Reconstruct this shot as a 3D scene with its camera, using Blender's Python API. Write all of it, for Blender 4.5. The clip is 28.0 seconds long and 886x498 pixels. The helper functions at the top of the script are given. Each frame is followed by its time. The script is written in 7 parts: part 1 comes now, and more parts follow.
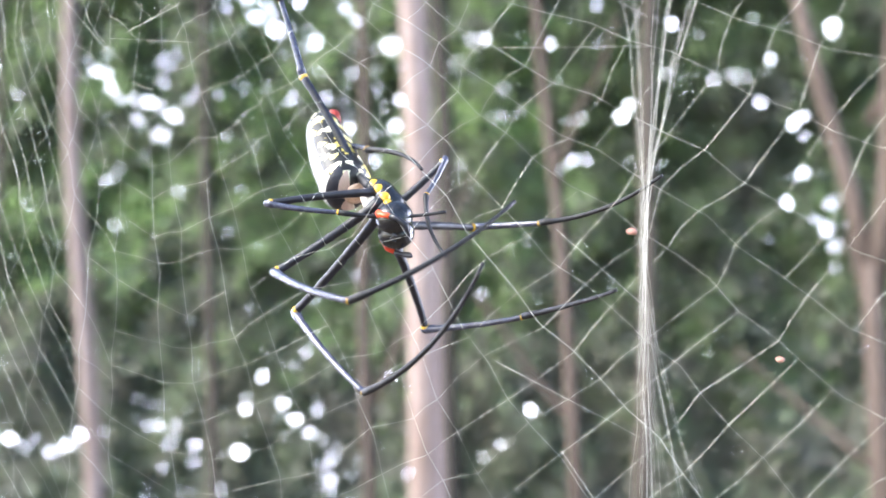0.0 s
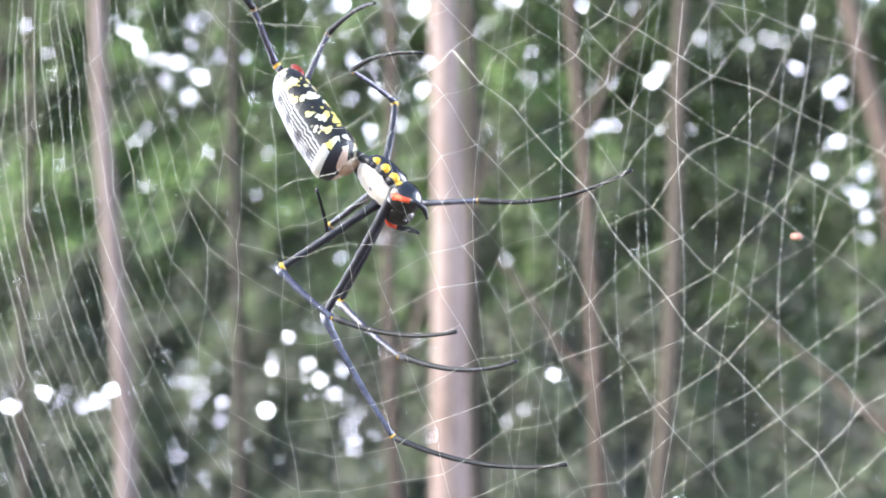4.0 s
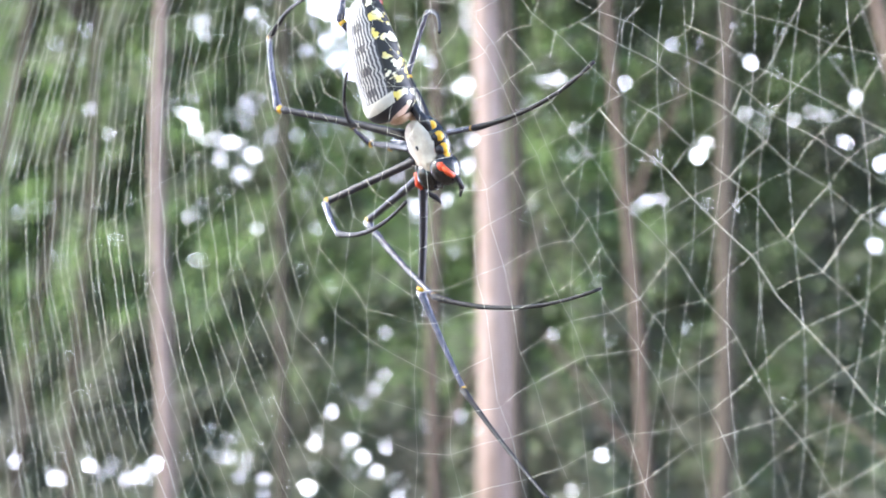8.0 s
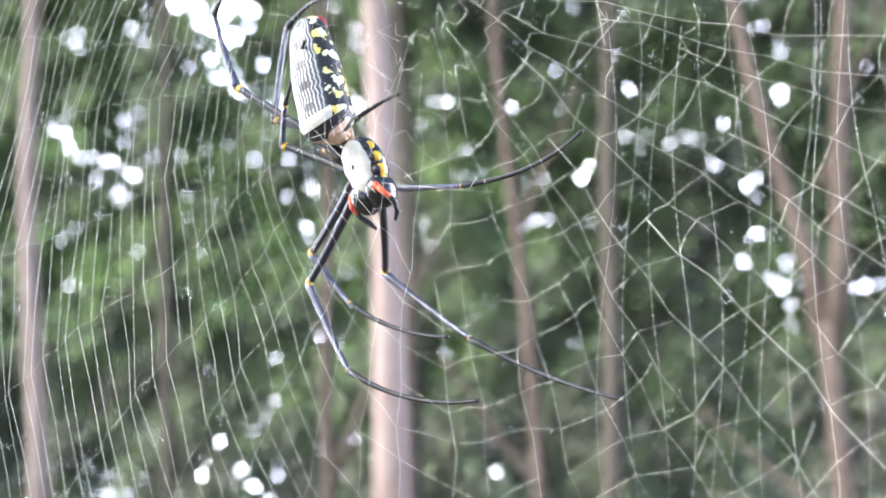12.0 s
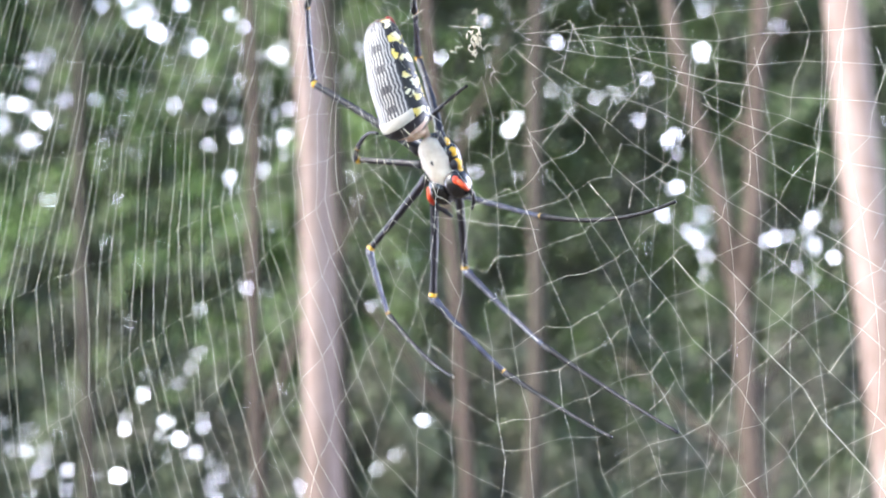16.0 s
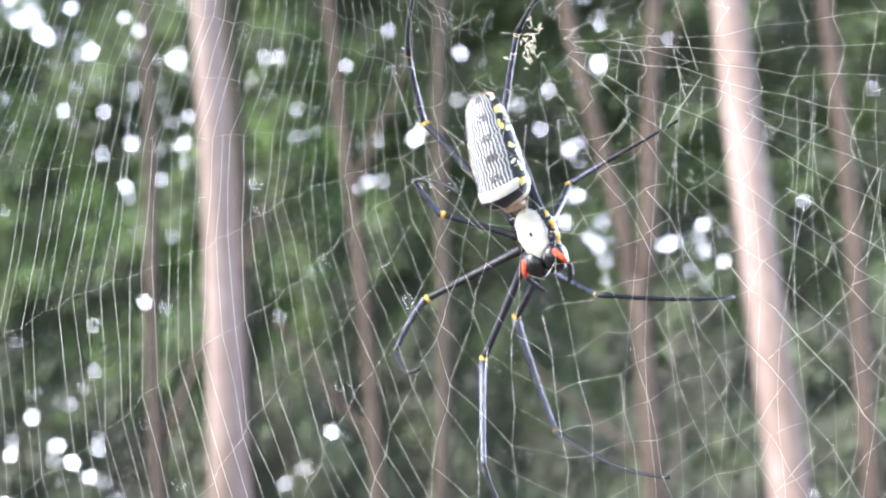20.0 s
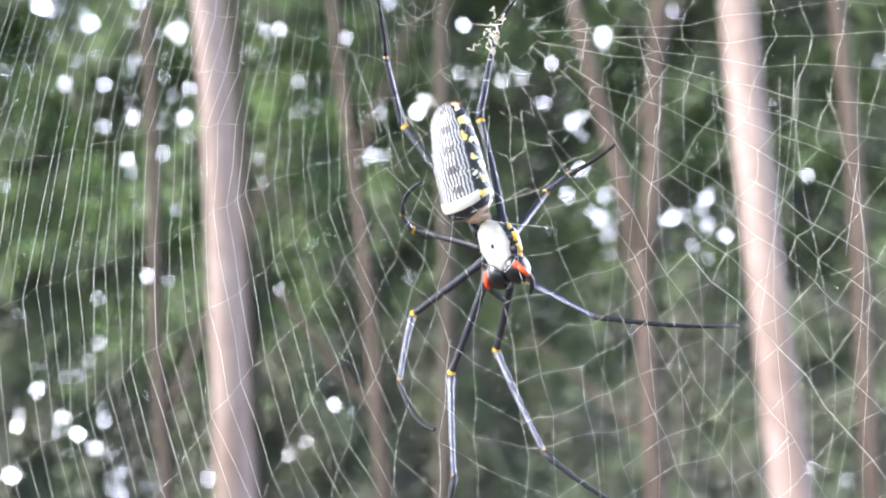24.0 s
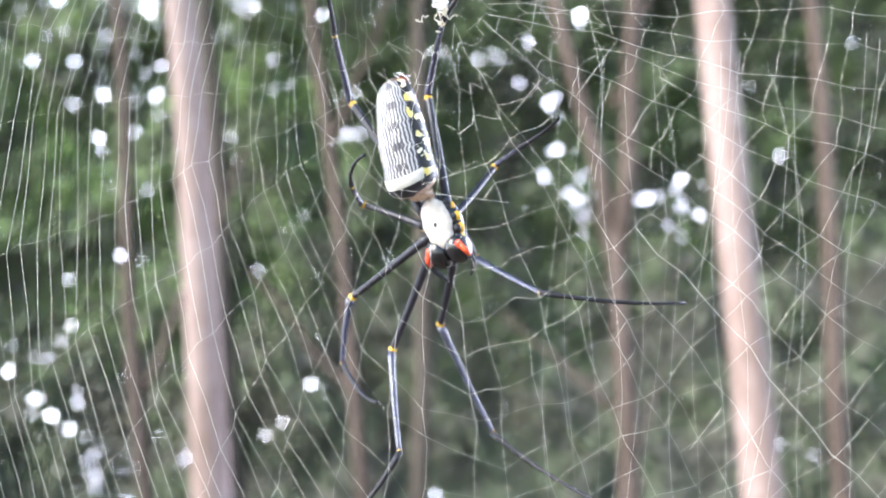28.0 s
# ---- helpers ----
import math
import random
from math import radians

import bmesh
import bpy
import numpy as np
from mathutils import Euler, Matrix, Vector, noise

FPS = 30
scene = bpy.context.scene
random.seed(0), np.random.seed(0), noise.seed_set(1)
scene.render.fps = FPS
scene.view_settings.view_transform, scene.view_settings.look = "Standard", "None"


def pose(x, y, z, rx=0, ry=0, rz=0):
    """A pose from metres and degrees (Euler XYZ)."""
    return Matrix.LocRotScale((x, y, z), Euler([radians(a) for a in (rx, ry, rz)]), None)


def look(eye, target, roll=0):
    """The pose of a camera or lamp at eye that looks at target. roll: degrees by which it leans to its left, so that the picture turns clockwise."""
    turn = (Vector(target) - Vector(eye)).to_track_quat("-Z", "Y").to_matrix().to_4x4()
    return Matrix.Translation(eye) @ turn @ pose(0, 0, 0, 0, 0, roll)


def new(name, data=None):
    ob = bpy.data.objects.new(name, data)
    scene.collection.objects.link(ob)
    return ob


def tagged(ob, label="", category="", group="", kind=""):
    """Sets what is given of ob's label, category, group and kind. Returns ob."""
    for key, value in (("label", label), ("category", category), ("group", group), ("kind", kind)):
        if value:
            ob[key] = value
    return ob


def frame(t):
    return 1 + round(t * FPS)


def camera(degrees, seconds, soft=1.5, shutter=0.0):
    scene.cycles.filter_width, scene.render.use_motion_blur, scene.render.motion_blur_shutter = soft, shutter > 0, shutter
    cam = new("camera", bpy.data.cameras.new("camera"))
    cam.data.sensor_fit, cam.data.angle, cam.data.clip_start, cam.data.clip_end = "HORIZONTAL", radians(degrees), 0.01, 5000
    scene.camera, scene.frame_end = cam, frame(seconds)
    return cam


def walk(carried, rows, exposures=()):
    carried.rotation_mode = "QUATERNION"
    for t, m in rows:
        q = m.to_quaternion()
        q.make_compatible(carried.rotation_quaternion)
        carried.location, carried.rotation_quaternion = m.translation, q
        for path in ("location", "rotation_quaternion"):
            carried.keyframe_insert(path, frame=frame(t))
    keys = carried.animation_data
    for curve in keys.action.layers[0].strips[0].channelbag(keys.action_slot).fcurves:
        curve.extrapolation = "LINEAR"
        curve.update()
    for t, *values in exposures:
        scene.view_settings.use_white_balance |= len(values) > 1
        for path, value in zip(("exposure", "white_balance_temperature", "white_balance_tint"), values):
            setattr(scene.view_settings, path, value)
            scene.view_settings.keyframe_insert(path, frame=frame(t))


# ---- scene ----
cam = camera(60, 28.0, soft=1.7)
cam.data.dof.use_dof = True
cam.data.dof.focus_distance = 0.169
cam.data.dof.aperture_fstop = 9.0
walk(cam, [
        (0, pose(0.0880, -0.1491, 1.4328, 97.10, -0.08, 15.66)),
        (0.5, pose(0.0880, -0.1491, 1.4328, 97.34, -0.31, 15.71)),
        (1, pose(0.0880, -0.1491, 1.4328, 97.08, -0.12, 15.09)),
        (1.5, pose(0.0880, -0.1491, 1.4327, 97.43, -0.29, 15.28)),
        (2, pose(0.0881, -0.1491, 1.4327, 96.14, -0.46, 16.03)),
        (2.5, pose(0.0881, -0.1491, 1.4327, 94.01, -0.84, 16.92)),
        (3, pose(0.0880, -0.1491, 1.4327, 94.72, -1.02, 17.63)),
        (3.5, pose(0.0865, -0.1491, 1.4331, 94.43, -1.00, 17.34)),
        (5.5, pose(0.0802, -0.1494, 1.4347, 94.96, -1.33, 18.62)),
        (6, pose(0.0786, -0.1494, 1.4351, 97.23, -1.31, 19.13)),
        (6.5, pose(0.0800, -0.1496, 1.4362, 98.58, -1.34, 19.08)),
        (7, pose(0.0813, -0.1497, 1.4373, 98.87, -1.36, 19.21)),
        (7.5, pose(0.0770, -0.1494, 1.4352, 99.63, -1.30, 19.17)),
        (8, pose(0.0727, -0.1491, 1.4330, 99.92, -1.65, 20.66)),
        (8.5, pose(0.0634, -0.1496, 1.4366, 101.39, -1.55, 20.75)),
        (9, pose(0.0541, -0.1501, 1.4402, 101.45, -1.51, 20.67)),
        (9.5, pose(0.0574, -0.1503, 1.4416, 102.37, -1.10, 19.49)),
        (10, pose(0.0607, -0.1505, 1.4430, 103.16, -1.27, 19.95)),
        (10.5, pose(0.0683, -0.1510, 1.4464, 103.71, -0.74, 18.31)),
        (11, pose(0.0760, -0.1515, 1.4499, 102.58, -0.38, 16.94)),
        (11.5, pose(0.0608, -0.1519, 1.4528, 101.33, 0.43, 14.02)),
        (12, pose(0.0457, -0.1523, 1.4556, 101.43, 0.56, 12.78)),
        (12.5, pose(0.0438, -0.1527, 1.4584, 101.72, 0.77, 11.15)),
        (14.5, pose(0.0362, -0.1672, 1.4673, 99.34, 0.67, 10.08)),
        (15, pose(0.0343, -0.1709, 1.4696, 99.23, 0.90, 9.49)),
        (15.5, pose(0.0280, -0.1738, 1.4668, 98.16, 0.94, 8.44)),
        (16, pose(0.0217, -0.1767, 1.4640, 97.66, 1.24, 7.29)),
        (16.5, pose(0.0234, -0.1779, 1.4725, 99.42, 1.84, 5.09)),
        (17, pose(0.0251, -0.1791, 1.4810, 99.49, 2.12, 3.73)),
        (17.5, pose(0.0151, -0.1787, 1.4782, 98.84, 2.14, 3.57)),
        (18, pose(0.0052, -0.1783, 1.4754, 98.86, 2.53, 2.54)),
        (18.5, pose(0.0008, -0.1785, 1.4764, 99.16, 2.69, 1.84)),
        (19, pose(-0.0037, -0.1786, 1.4774, 99.12, 2.47, 2.85)),
        (19.5, pose(-0.0018, -0.1784, 1.4762, 98.49, 2.80, 1.51)),
        (20, pose(0.0000, -0.1782, 1.4749, 98.01, 2.97, 0.42)),
        (20.5, pose(0.0007, -0.1785, 1.4764, 97.74, 2.51, 0.66)),
        (21, pose(0.0014, -0.1787, 1.4778, 97.00, 3.03, -0.76)),
        (21.5, pose(0.0021, -0.1787, 1.4779, 96.20, 2.63, 0.00)),
        (23.5, pose(0.0051, -0.1787, 1.4783, 95.21, 2.86, 0.08)),
        (24, pose(0.0058, -0.1787, 1.4784, 96.05, 2.87, 0.61)),
        (24.5, pose(0.0056, -0.1788, 1.4788, 96.20, 2.63, 1.00)),
        (25, pose(0.0054, -0.1788, 1.4792, 95.83, 2.76, 0.31)),
        (25.5, pose(0.0082, -0.1786, 1.4775, 95.47, 2.89, -0.21)),
        (26, pose(0.0109, -0.1784, 1.4758, 95.08, 2.98, -0.82)),
        (26.5, pose(0.0110, -0.1782, 1.4748, 94.71, 3.09, -1.42)),
        (27, pose(0.0110, -0.1781, 1.4738, 94.57, 3.05, -1.63)),
        (27.5, pose(0.0126, -0.1783, 1.4753, 94.50, 2.97, -1.12)),
        (28, pose(0.0143, -0.1785, 1.4767, 94.49, 3.02, -1.09)),
    ], exposures=((0.0, 1.88), (12.0, 1.84), (15.0, 1.70), (28.0, 1.66)))

# ---- light ----
world = bpy.data.worlds.new("forest_sky")
scene.world = world
world.use_nodes = True
wn = world.node_tree
sky = wn.nodes.new("ShaderNodeTexSky")
sky.sky_type = "NISHITA"
sky.sun_disc = False
sky.sun_elevation, sky.sun_rotation = radians(38), radians(238)
wn.links.new(sky.outputs["Color"], wn.nodes["Background"].inputs["Color"])
wn.nodes["Background"].inputs["Strength"].default_value = 0.15
sun = new("sun", bpy.data.lights.new("sun", "SUN"))
sun.data.energy, sun.data.angle, sun.data.color = 2.4, radians(30), (1.0, 0.97, 0.91)
sun.matrix_basis = look((-3.0, -1.9, 2.75), (0, 0, 0))


# ---- materials ----
def material(name):
    m = bpy.data.materials.new(name)
    m.use_nodes = True
    return m, m.node_tree, m.node_tree.nodes["Principled BSDF"]


def ramp(nt, fac, stops):
    n = nt.nodes.new("ShaderNodeValToRGB")
    while len(n.color_ramp.elements) < len(stops):
        n.color_ramp.elements.new(0.5)
    for e, (p, c) in zip(n.color_ramp.elements, stops):
        e.position, e.color = p, (*c, 1)
    nt.links.new(fac, n.inputs[0])
    return n.outputs[0]


def noise_tex(nt, scale, detail=4, vec=None, rough=0.6):
    n = nt.nodes.new("ShaderNodeTexNoise")
    n.inputs["Scale"].default_value, n.inputs["Detail"].default_value = scale, detail
    n.inputs["Roughness"].default_value = rough
    if vec is not None:
        nt.links.new(vec, n.inputs["Vector"])
    return n.outputs["Fac"]


def coords(nt, scale=(1, 1, 1), kind="Object"):
    tc = nt.nodes.new("ShaderNodeTexCoord")
    mp = nt.nodes.new("ShaderNodeMapping")
    mp.inputs["Scale"].default_value = scale
    nt.links.new(tc.outputs[kind], mp.inputs["Vector"])
    return mp.outputs["Vector"]


def calc(nt, op, a, b=None, clamp=False):
    n = nt.nodes.new("ShaderNodeMath")
    n.operation, n.use_clamp = op, clamp
    for i, v in enumerate((a, b)):
        if v is None:
            continue
        if isinstance(v, (int, float)):
            n.inputs[i].default_value = v
        else:
            nt.links.new(v, n.inputs[i])
    return n.outputs[0]


def mix(nt, fac, a, b):
    n = nt.nodes.new("ShaderNodeMix")
    n.data_type = "RGBA"
    for sock, v in ((n.inputs[0], fac), (n.inputs[6], a), (n.inputs[7], b)):
        if isinstance(v, (int, float)):
            sock.default_value = v
        elif isinstance(v, tuple):
            sock.default_value = (*v, 1)
        else:
            nt.links.new(v, sock)
    return n.outputs[2]


def bump(nt, bsdf, height, strength, distance):
    n = nt.nodes.new("ShaderNodeBump")
    n.inputs["Strength"].default_value, n.inputs["Distance"].default_value = strength, distance
    nt.links.new(height, n.inputs["Height"])
    nt.links.new(n.outputs[0], bsdf.inputs["Normal"])


def speckled(name, dark, light, scale, rough, relief=0.0, distance=0.0002, stretch=(1, 1, 1), metallic=0.0, coat=0.0):
    """Two scales of noise between two colours, with relief."""
    m, nt, b = material(name)
    v = coords(nt, stretch)
    big, small = noise_tex(nt, scale, 3, v), noise_tex(nt, scale * 7, 5, v)
    f = calc(nt, "ADD", calc(nt, "MULTIPLY", big, 0.65), calc(nt, "MULTIPLY", small, 0.35))
    nt.links.new(ramp(nt, f, [(0.36, dark), (0.64, light)]), b.inputs["Base Color"])
    nt.links.new(calc(nt, "ADD", calc(nt, "MULTIPLY", small, 0.2), rough - 0.1), b.inputs["Roughness"])
    b.inputs["Metallic"].default_value = metallic
    b.inputs["Coat Weight"].default_value = coat
    if relief:
        bump(nt, b, small, relief, distance)
    return m


def bark_material(name, dark, mid, light):
    m, nt, b = material(name)
    v = coords(nt, (1, 1, 0.35))
    big, small = noise_tex(nt, 2.2, 4, v), noise_tex(nt, 26, 6, v)
    f = calc(nt, "ADD", calc(nt, "MULTIPLY", big, 0.6), calc(nt, "MULTIPLY", small, 0.4))
    nt.links.new(ramp(nt, f, [(0.33, dark), (0.5, mid), (0.66, light)]), b.inputs["Base Color"])
    b.inputs["Roughness"].default_value = 0.85
    bump(nt, b, small, 0.6, 0.01)
    return m


def leaf_material(name, dark, mid, light):
    m, nt, b = material(name)
    v = coords(nt)
    geo = nt.nodes.new("ShaderNodeNewGeometry")
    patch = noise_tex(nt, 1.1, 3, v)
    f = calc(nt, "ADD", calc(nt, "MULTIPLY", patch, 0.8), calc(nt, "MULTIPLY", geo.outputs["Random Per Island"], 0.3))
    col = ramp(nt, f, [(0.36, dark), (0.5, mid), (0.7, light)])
    nt.links.new(col, b.inputs["Base Color"])
    b.inputs["Roughness"].default_value = 0.45
    tr = nt.nodes.new("ShaderNodeBsdfTranslucent")
    nt.links.new(col, tr.inputs["Color"])
    mx = nt.nodes.new("ShaderNodeMixShader")
    mx.inputs[0].default_value = 0.45
    nt.links.new(b.outputs[0], mx.inputs[1])
    nt.links.new(tr.outputs[0], mx.inputs[2])
    nt.links.new(mx.outputs[0], nt.nodes["Material Output"].inputs["Surface"])
    return m


def abdomen_material():
    """Wavy pale lines below, black flanks with yellow blotches, a white band in front."""
    m, nt, b = material("abdomen_skin")
    tc = nt.nodes.new("ShaderNodeTexCoord")
    sep = nt.nodes.new("ShaderNodeSeparateXYZ")
    nt.links.new(tc.outputs["Object"], sep.inputs[0])
    x, y, z = sep.outputs
    # measured round the barrel's own slanting axis
    zc = calc(nt, "SUBTRACT", z, calc(nt, "ADD", calc(nt, "MULTIPLY", x, 0.1188), 0.0047))
    yc = calc(nt, "ADD", y, calc(nt, "ADD", calc(nt, "MULTIPLY", x, 0.066), 0.00208))
    ang = calc(nt, "ARCTAN2", yc, zc)
    away = calc(nt, "ABSOLUTE", ang)
    comb = nt.nodes.new("ShaderNodeCombineXYZ")
    nt.links.new(calc(nt, "MULTIPLY", x, 1000), comb.inputs[0])
    comb2 = nt.nodes.new("ShaderNodeCombineXYZ")
    nt.links.new(calc(nt, "MULTIPLY", x, 620), comb2.inputs[0])
    nt.links.new(calc(nt, "MULTIPLY", ang, 1.2), comb2.inputs[1])
    nt.links.new(calc(nt, "MULTIPLY", ang, 4.2), comb.inputs[1])
    flat = comb.outputs[0]
    wob = noise_tex(nt, 0.8, 1.5, comb2.outputs[0])
    lines = calc(nt, "SINE", calc(nt, "ADD", calc(nt, "MULTIPLY", ang, 42), calc(nt, "MULTIPLY", wob, 11)))
    broken = noise_tex(nt, 1.3, 2, flat)
    pale = calc(nt, "ADD", calc(nt, "MULTIPLY", lines, 0.5), calc(nt, "MULTIPLY", broken, 0.55))
    belly = ramp(nt, pale, [(0.12, (0.05, 0.05, 0.066)), (0.58, (0.42, 0.418, 0.43))])
    # dark squares along the middle of the belly
    along = calc(nt, "SINE", calc(nt, "MULTIPLY", x, 1250))
    square = calc(nt, "MULTIPLY", calc(nt, "GREATER_THAN", along, 0.45), calc(nt, "LESS_THAN", calc(nt, "ABSOLUTE", calc(nt, "SUBTRACT", ang, 0.22)), 0.2))
    square = calc(nt, "MULTIPLY", square, calc(nt, "LESS_THAN", x, -0.008))
    belly = mix(nt, calc(nt, "MULTIPLY", square, 0.8), belly, (0.03, 0.03, 0.045))
    # flanks
    vor = nt.nodes.new("ShaderNodeTexVoronoi")
    vor.inputs["Scale"].default_value = 0.47
    warp = nt.nodes.new("ShaderNodeVectorMath")
    warp.operation = "ADD"
    wn2 = nt.nodes.new("ShaderNodeTexNoise")
    wn2.inputs["Scale"].default_value = 0.5
    nt.links.new(flat, wn2.inputs["Vector"])
    nt.links.new(flat, warp.inputs[0])
    grow = nt.nodes.new("ShaderNodeVectorMath")
    grow.operation = "SCALE"
    grow.inputs["Scale"].default_value = 3.2
    nt.links.new(wn2.outputs["Color"], grow.inputs[0])
    nt.links.new(grow.outputs[0], warp.inputs[1])
    nt.links.new(warp.outputs[0], vor.inputs["Vector"])
    blot = ramp(nt, vor.outputs["Distance"], [(0.40, (1, 1, 1)), (0.46, (0, 0, 0))])
    hue = noise_tex(nt, 0.2, 1, flat)
    spot = ramp(nt, hue, [(0.42, (0.84, 0.80, 0.6)), (0.56, (0.82, 0.66, 0.16))])
    flank = mix(nt, blot, (0.012, 0.011, 0.010), spot)
    edge = calc(nt, "ADD", away, calc(nt, "MULTIPLY", wob, 0.25))
    side = ramp(nt, calc(nt, "SUBTRACT", edge, 0.48), [(0.5, (0, 0, 0)), (0.58, (1, 1, 1))])
    col = mix(nt, side, belly, flank)
    # white band and dark furrow in front, mottled brown tail
    wx = calc(nt, "ADD", x, calc(nt, "MULTIPLY", calc(nt, "MULTIPLY", away, away), 0.0009))
    band = calc(nt, "MULTIPLY", calc(nt, "GREATER_THAN", wx, -0.0066), calc(nt, "LESS_THAN", away, 1.0))
    col = mix(nt, band, col, (0.64, 0.62, 0.58))
    furrow = calc(nt, "MULTIPLY", calc(nt, "GREATER_THAN", wx, -0.0040), calc(nt, "LESS_THAN", away, 1.5))
    col = mix(nt, furrow, col, (0.025, 0.025, 0.035))
    collar = calc(nt, "MULTIPLY", calc(nt, "GREATER_THAN", wx, -0.0016), calc(nt, "LESS_THAN", away, 1.7))
    col = mix(nt, collar, col, (0.62, 0.45, 0.36))
    tail = calc(nt, "MULTIPLY", calc(nt, "LESS_THAN", x, -0.0300), calc(nt, "GREATER_THAN", broken, 0.45))
    col = mix(nt, tail, col, (0.09, 0.045, 0.02))
    nt.links.new(col, b.inputs["Base Color"])
    b.inputs["Roughness"].default_value = 0.42
    bump(nt, b, broken, 0.35, 0.0004)
    return m


SILK = speckled("silk", (0.6, 0.6, 0.52), (0.84, 0.83, 0.75), 60, 0.36)
LEG_BLACK = speckled("leg_black", (0.006, 0.006, 0.009), (0.022, 0.022, 0.036), 500, 0.42, 0.4, coat=0.15)
LEG_TIP = speckled("leg_tip_black", (0.004, 0.004, 0.006), (0.014, 0.014, 0.02), 500, 0.55, 0.4)
# black leg lightened to slate: sheen of lit segments put into the colour
LEG_SHEEN = speckled("leg_slate_sheen", (0.027, 0.029, 0.05), (0.08, 0.084, 0.132), 500, 0.26, 0.4, coat=0.5)
JOINT = speckled("joint_orange", (0.78, 0.40, 0.02), (0.88, 0.58, 0.06), 700, 0.4)
SHELL = speckled("shell_black", (0.004, 0.004, 0.005), (0.014, 0.013, 0.016), 500, 0.2, 0.4, coat=0.6)
CREAM = speckled("sternum_cream", (0.62, 0.55, 0.48), (0.82, 0.77, 0.7), 350, 0.5, 0.4)
RED = speckled("palp_red", (0.7, 0.04, 0.02), (0.86, 0.14, 0.04), 600, 0.4)
DARK_RED = speckled("spinneret_red", (0.18, 0.015, 0.012), (0.4, 0.05, 0.03), 600, 0.45)
TAN = speckled("waist_tan", (0.45, 0.28, 0.18), (0.75, 0.55, 0.42), 500, 0.5, 0.3)
ABDOMEN = abdomen_material()
DEBRIS = speckled("husk", (0.45, 0.40, 0.30), (0.8, 0.78, 0.68), 600, 0.7, 0.5)
RUST = speckled("rust_speck", (0.4, 0.17, 0.13), (0.6, 0.32, 0.26), 900, 0.7)
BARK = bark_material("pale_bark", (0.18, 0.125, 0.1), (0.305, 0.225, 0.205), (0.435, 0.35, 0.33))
# brown bark darkened, with the shade of the wood painted into it
BARK_SHADED = bark_material("shaded_brown_bark", (0.05, 0.041, 0.034), (0.082, 0.067, 0.056), (0.115, 0.095, 0.08))
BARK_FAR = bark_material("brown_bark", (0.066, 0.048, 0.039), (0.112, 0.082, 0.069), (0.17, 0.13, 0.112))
# all three leaf colours: dark tones raised and greyed to paint in distant haze
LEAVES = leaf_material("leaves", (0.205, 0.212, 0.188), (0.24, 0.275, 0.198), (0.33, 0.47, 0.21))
# darker copy of the leaves: the right side's shade put into the colour
LEAVES_SHADED = leaf_material("shaded_leaves", (0.14, 0.15, 0.132), (0.155, 0.183, 0.135), (0.205, 0.29, 0.14))
UNDER = leaf_material("undergrowth_leaves", (0.25, 0.242, 0.218), (0.265, 0.27, 0.225), (0.275, 0.33, 0.215))
SOIL = speckled("forest_soil", (0.03, 0.022, 0.014), (0.10, 0.075, 0.045), 1.5, 0.95, 0.6, 0.05)


# ---- mesh helpers ----
def part(name, bm, mat, parent=None, label="", smooth=True):
    me = bpy.data.meshes.new(name)
    bm.to_mesh(me)
    bm.free()
    me.materials.append(mat)
    if smooth:
        me.polygons.foreach_set("use_smooth", [True] * len(me.polygons))
    ob = new(name, me)
    ob.parent = parent
    return tagged(ob, label)


def from_lists(name, verts, faces, mat, parent=None, smooth=False):
    me = bpy.data.meshes.new(name)
    me.from_pydata(verts, [], faces)
    me.materials.append(mat)
    if smooth:
        me.polygons.foreach_set("use_smooth", [True] * len(me.polygons))
    ob = new(name, me)
    ob.parent = parent
    return ob


def tube_lists(verts, faces, pts, radii, sides):
    """Adds a tube along pts to the lists; the ends are closed."""
    base = len(verts)
    n = len(pts)
    up = Vector((0.31, 0.87, 0.38))
    for i, p in enumerate(pts):
        d = (pts[min(i + 1, n - 1)] - pts[max(i - 1, 0)]).normalized()
        a = d.cross(up)
        if a.length < 0.05:
            a = d.cross(Vector((1, 0, 0)))
        a.normalize()
        b = d.cross(a)
        for k in range(sides):
            w = 2 * math.pi * k / sides
            verts.append(p + (a * math.cos(w) + b * math.sin(w)) * radii[i])
    for i in range(n - 1):
        for k in range(sides):
            k2 = (k + 1) % sides
            faces.append((base + i * sides + k, base + i * sides + k2, base + (i + 1) * sides + k2, base + (i + 1) * sides + k))
    faces.append(tuple(base + k for k in range(sides))[::-1])
    faces.append(tuple(base + (n - 1) * sides + k for k in range(sides)))


def tube(name, pts, radii, mat, parent=None, sides=12, smooth=True):
    verts, faces = [], []
    tube_lists(verts, faces, [Vector(p) for p in pts], radii, sides)
    return from_lists(name, verts, faces, mat, parent, smooth)


def ball(bm, centre, size, segs=20, rings=12, turn=None):
    m = Matrix.Translation(centre) @ (turn or Matrix()) @ Matrix.Diagonal((*size, 1))
    bmesh.ops.create_uvsphere(bm, u_segments=segs, v_segments=rings, radius=1, matrix=m)


# ---- the ground and the distance ----
def ground_height(x, y):
    far = max(0.0, y - 1.5)
    return -0.32 * min(far, 45) - 0.05 * max(0, min(-y, 40)) + 0.12 * noise.noise((x * 0.4, y * 0.4, 0))


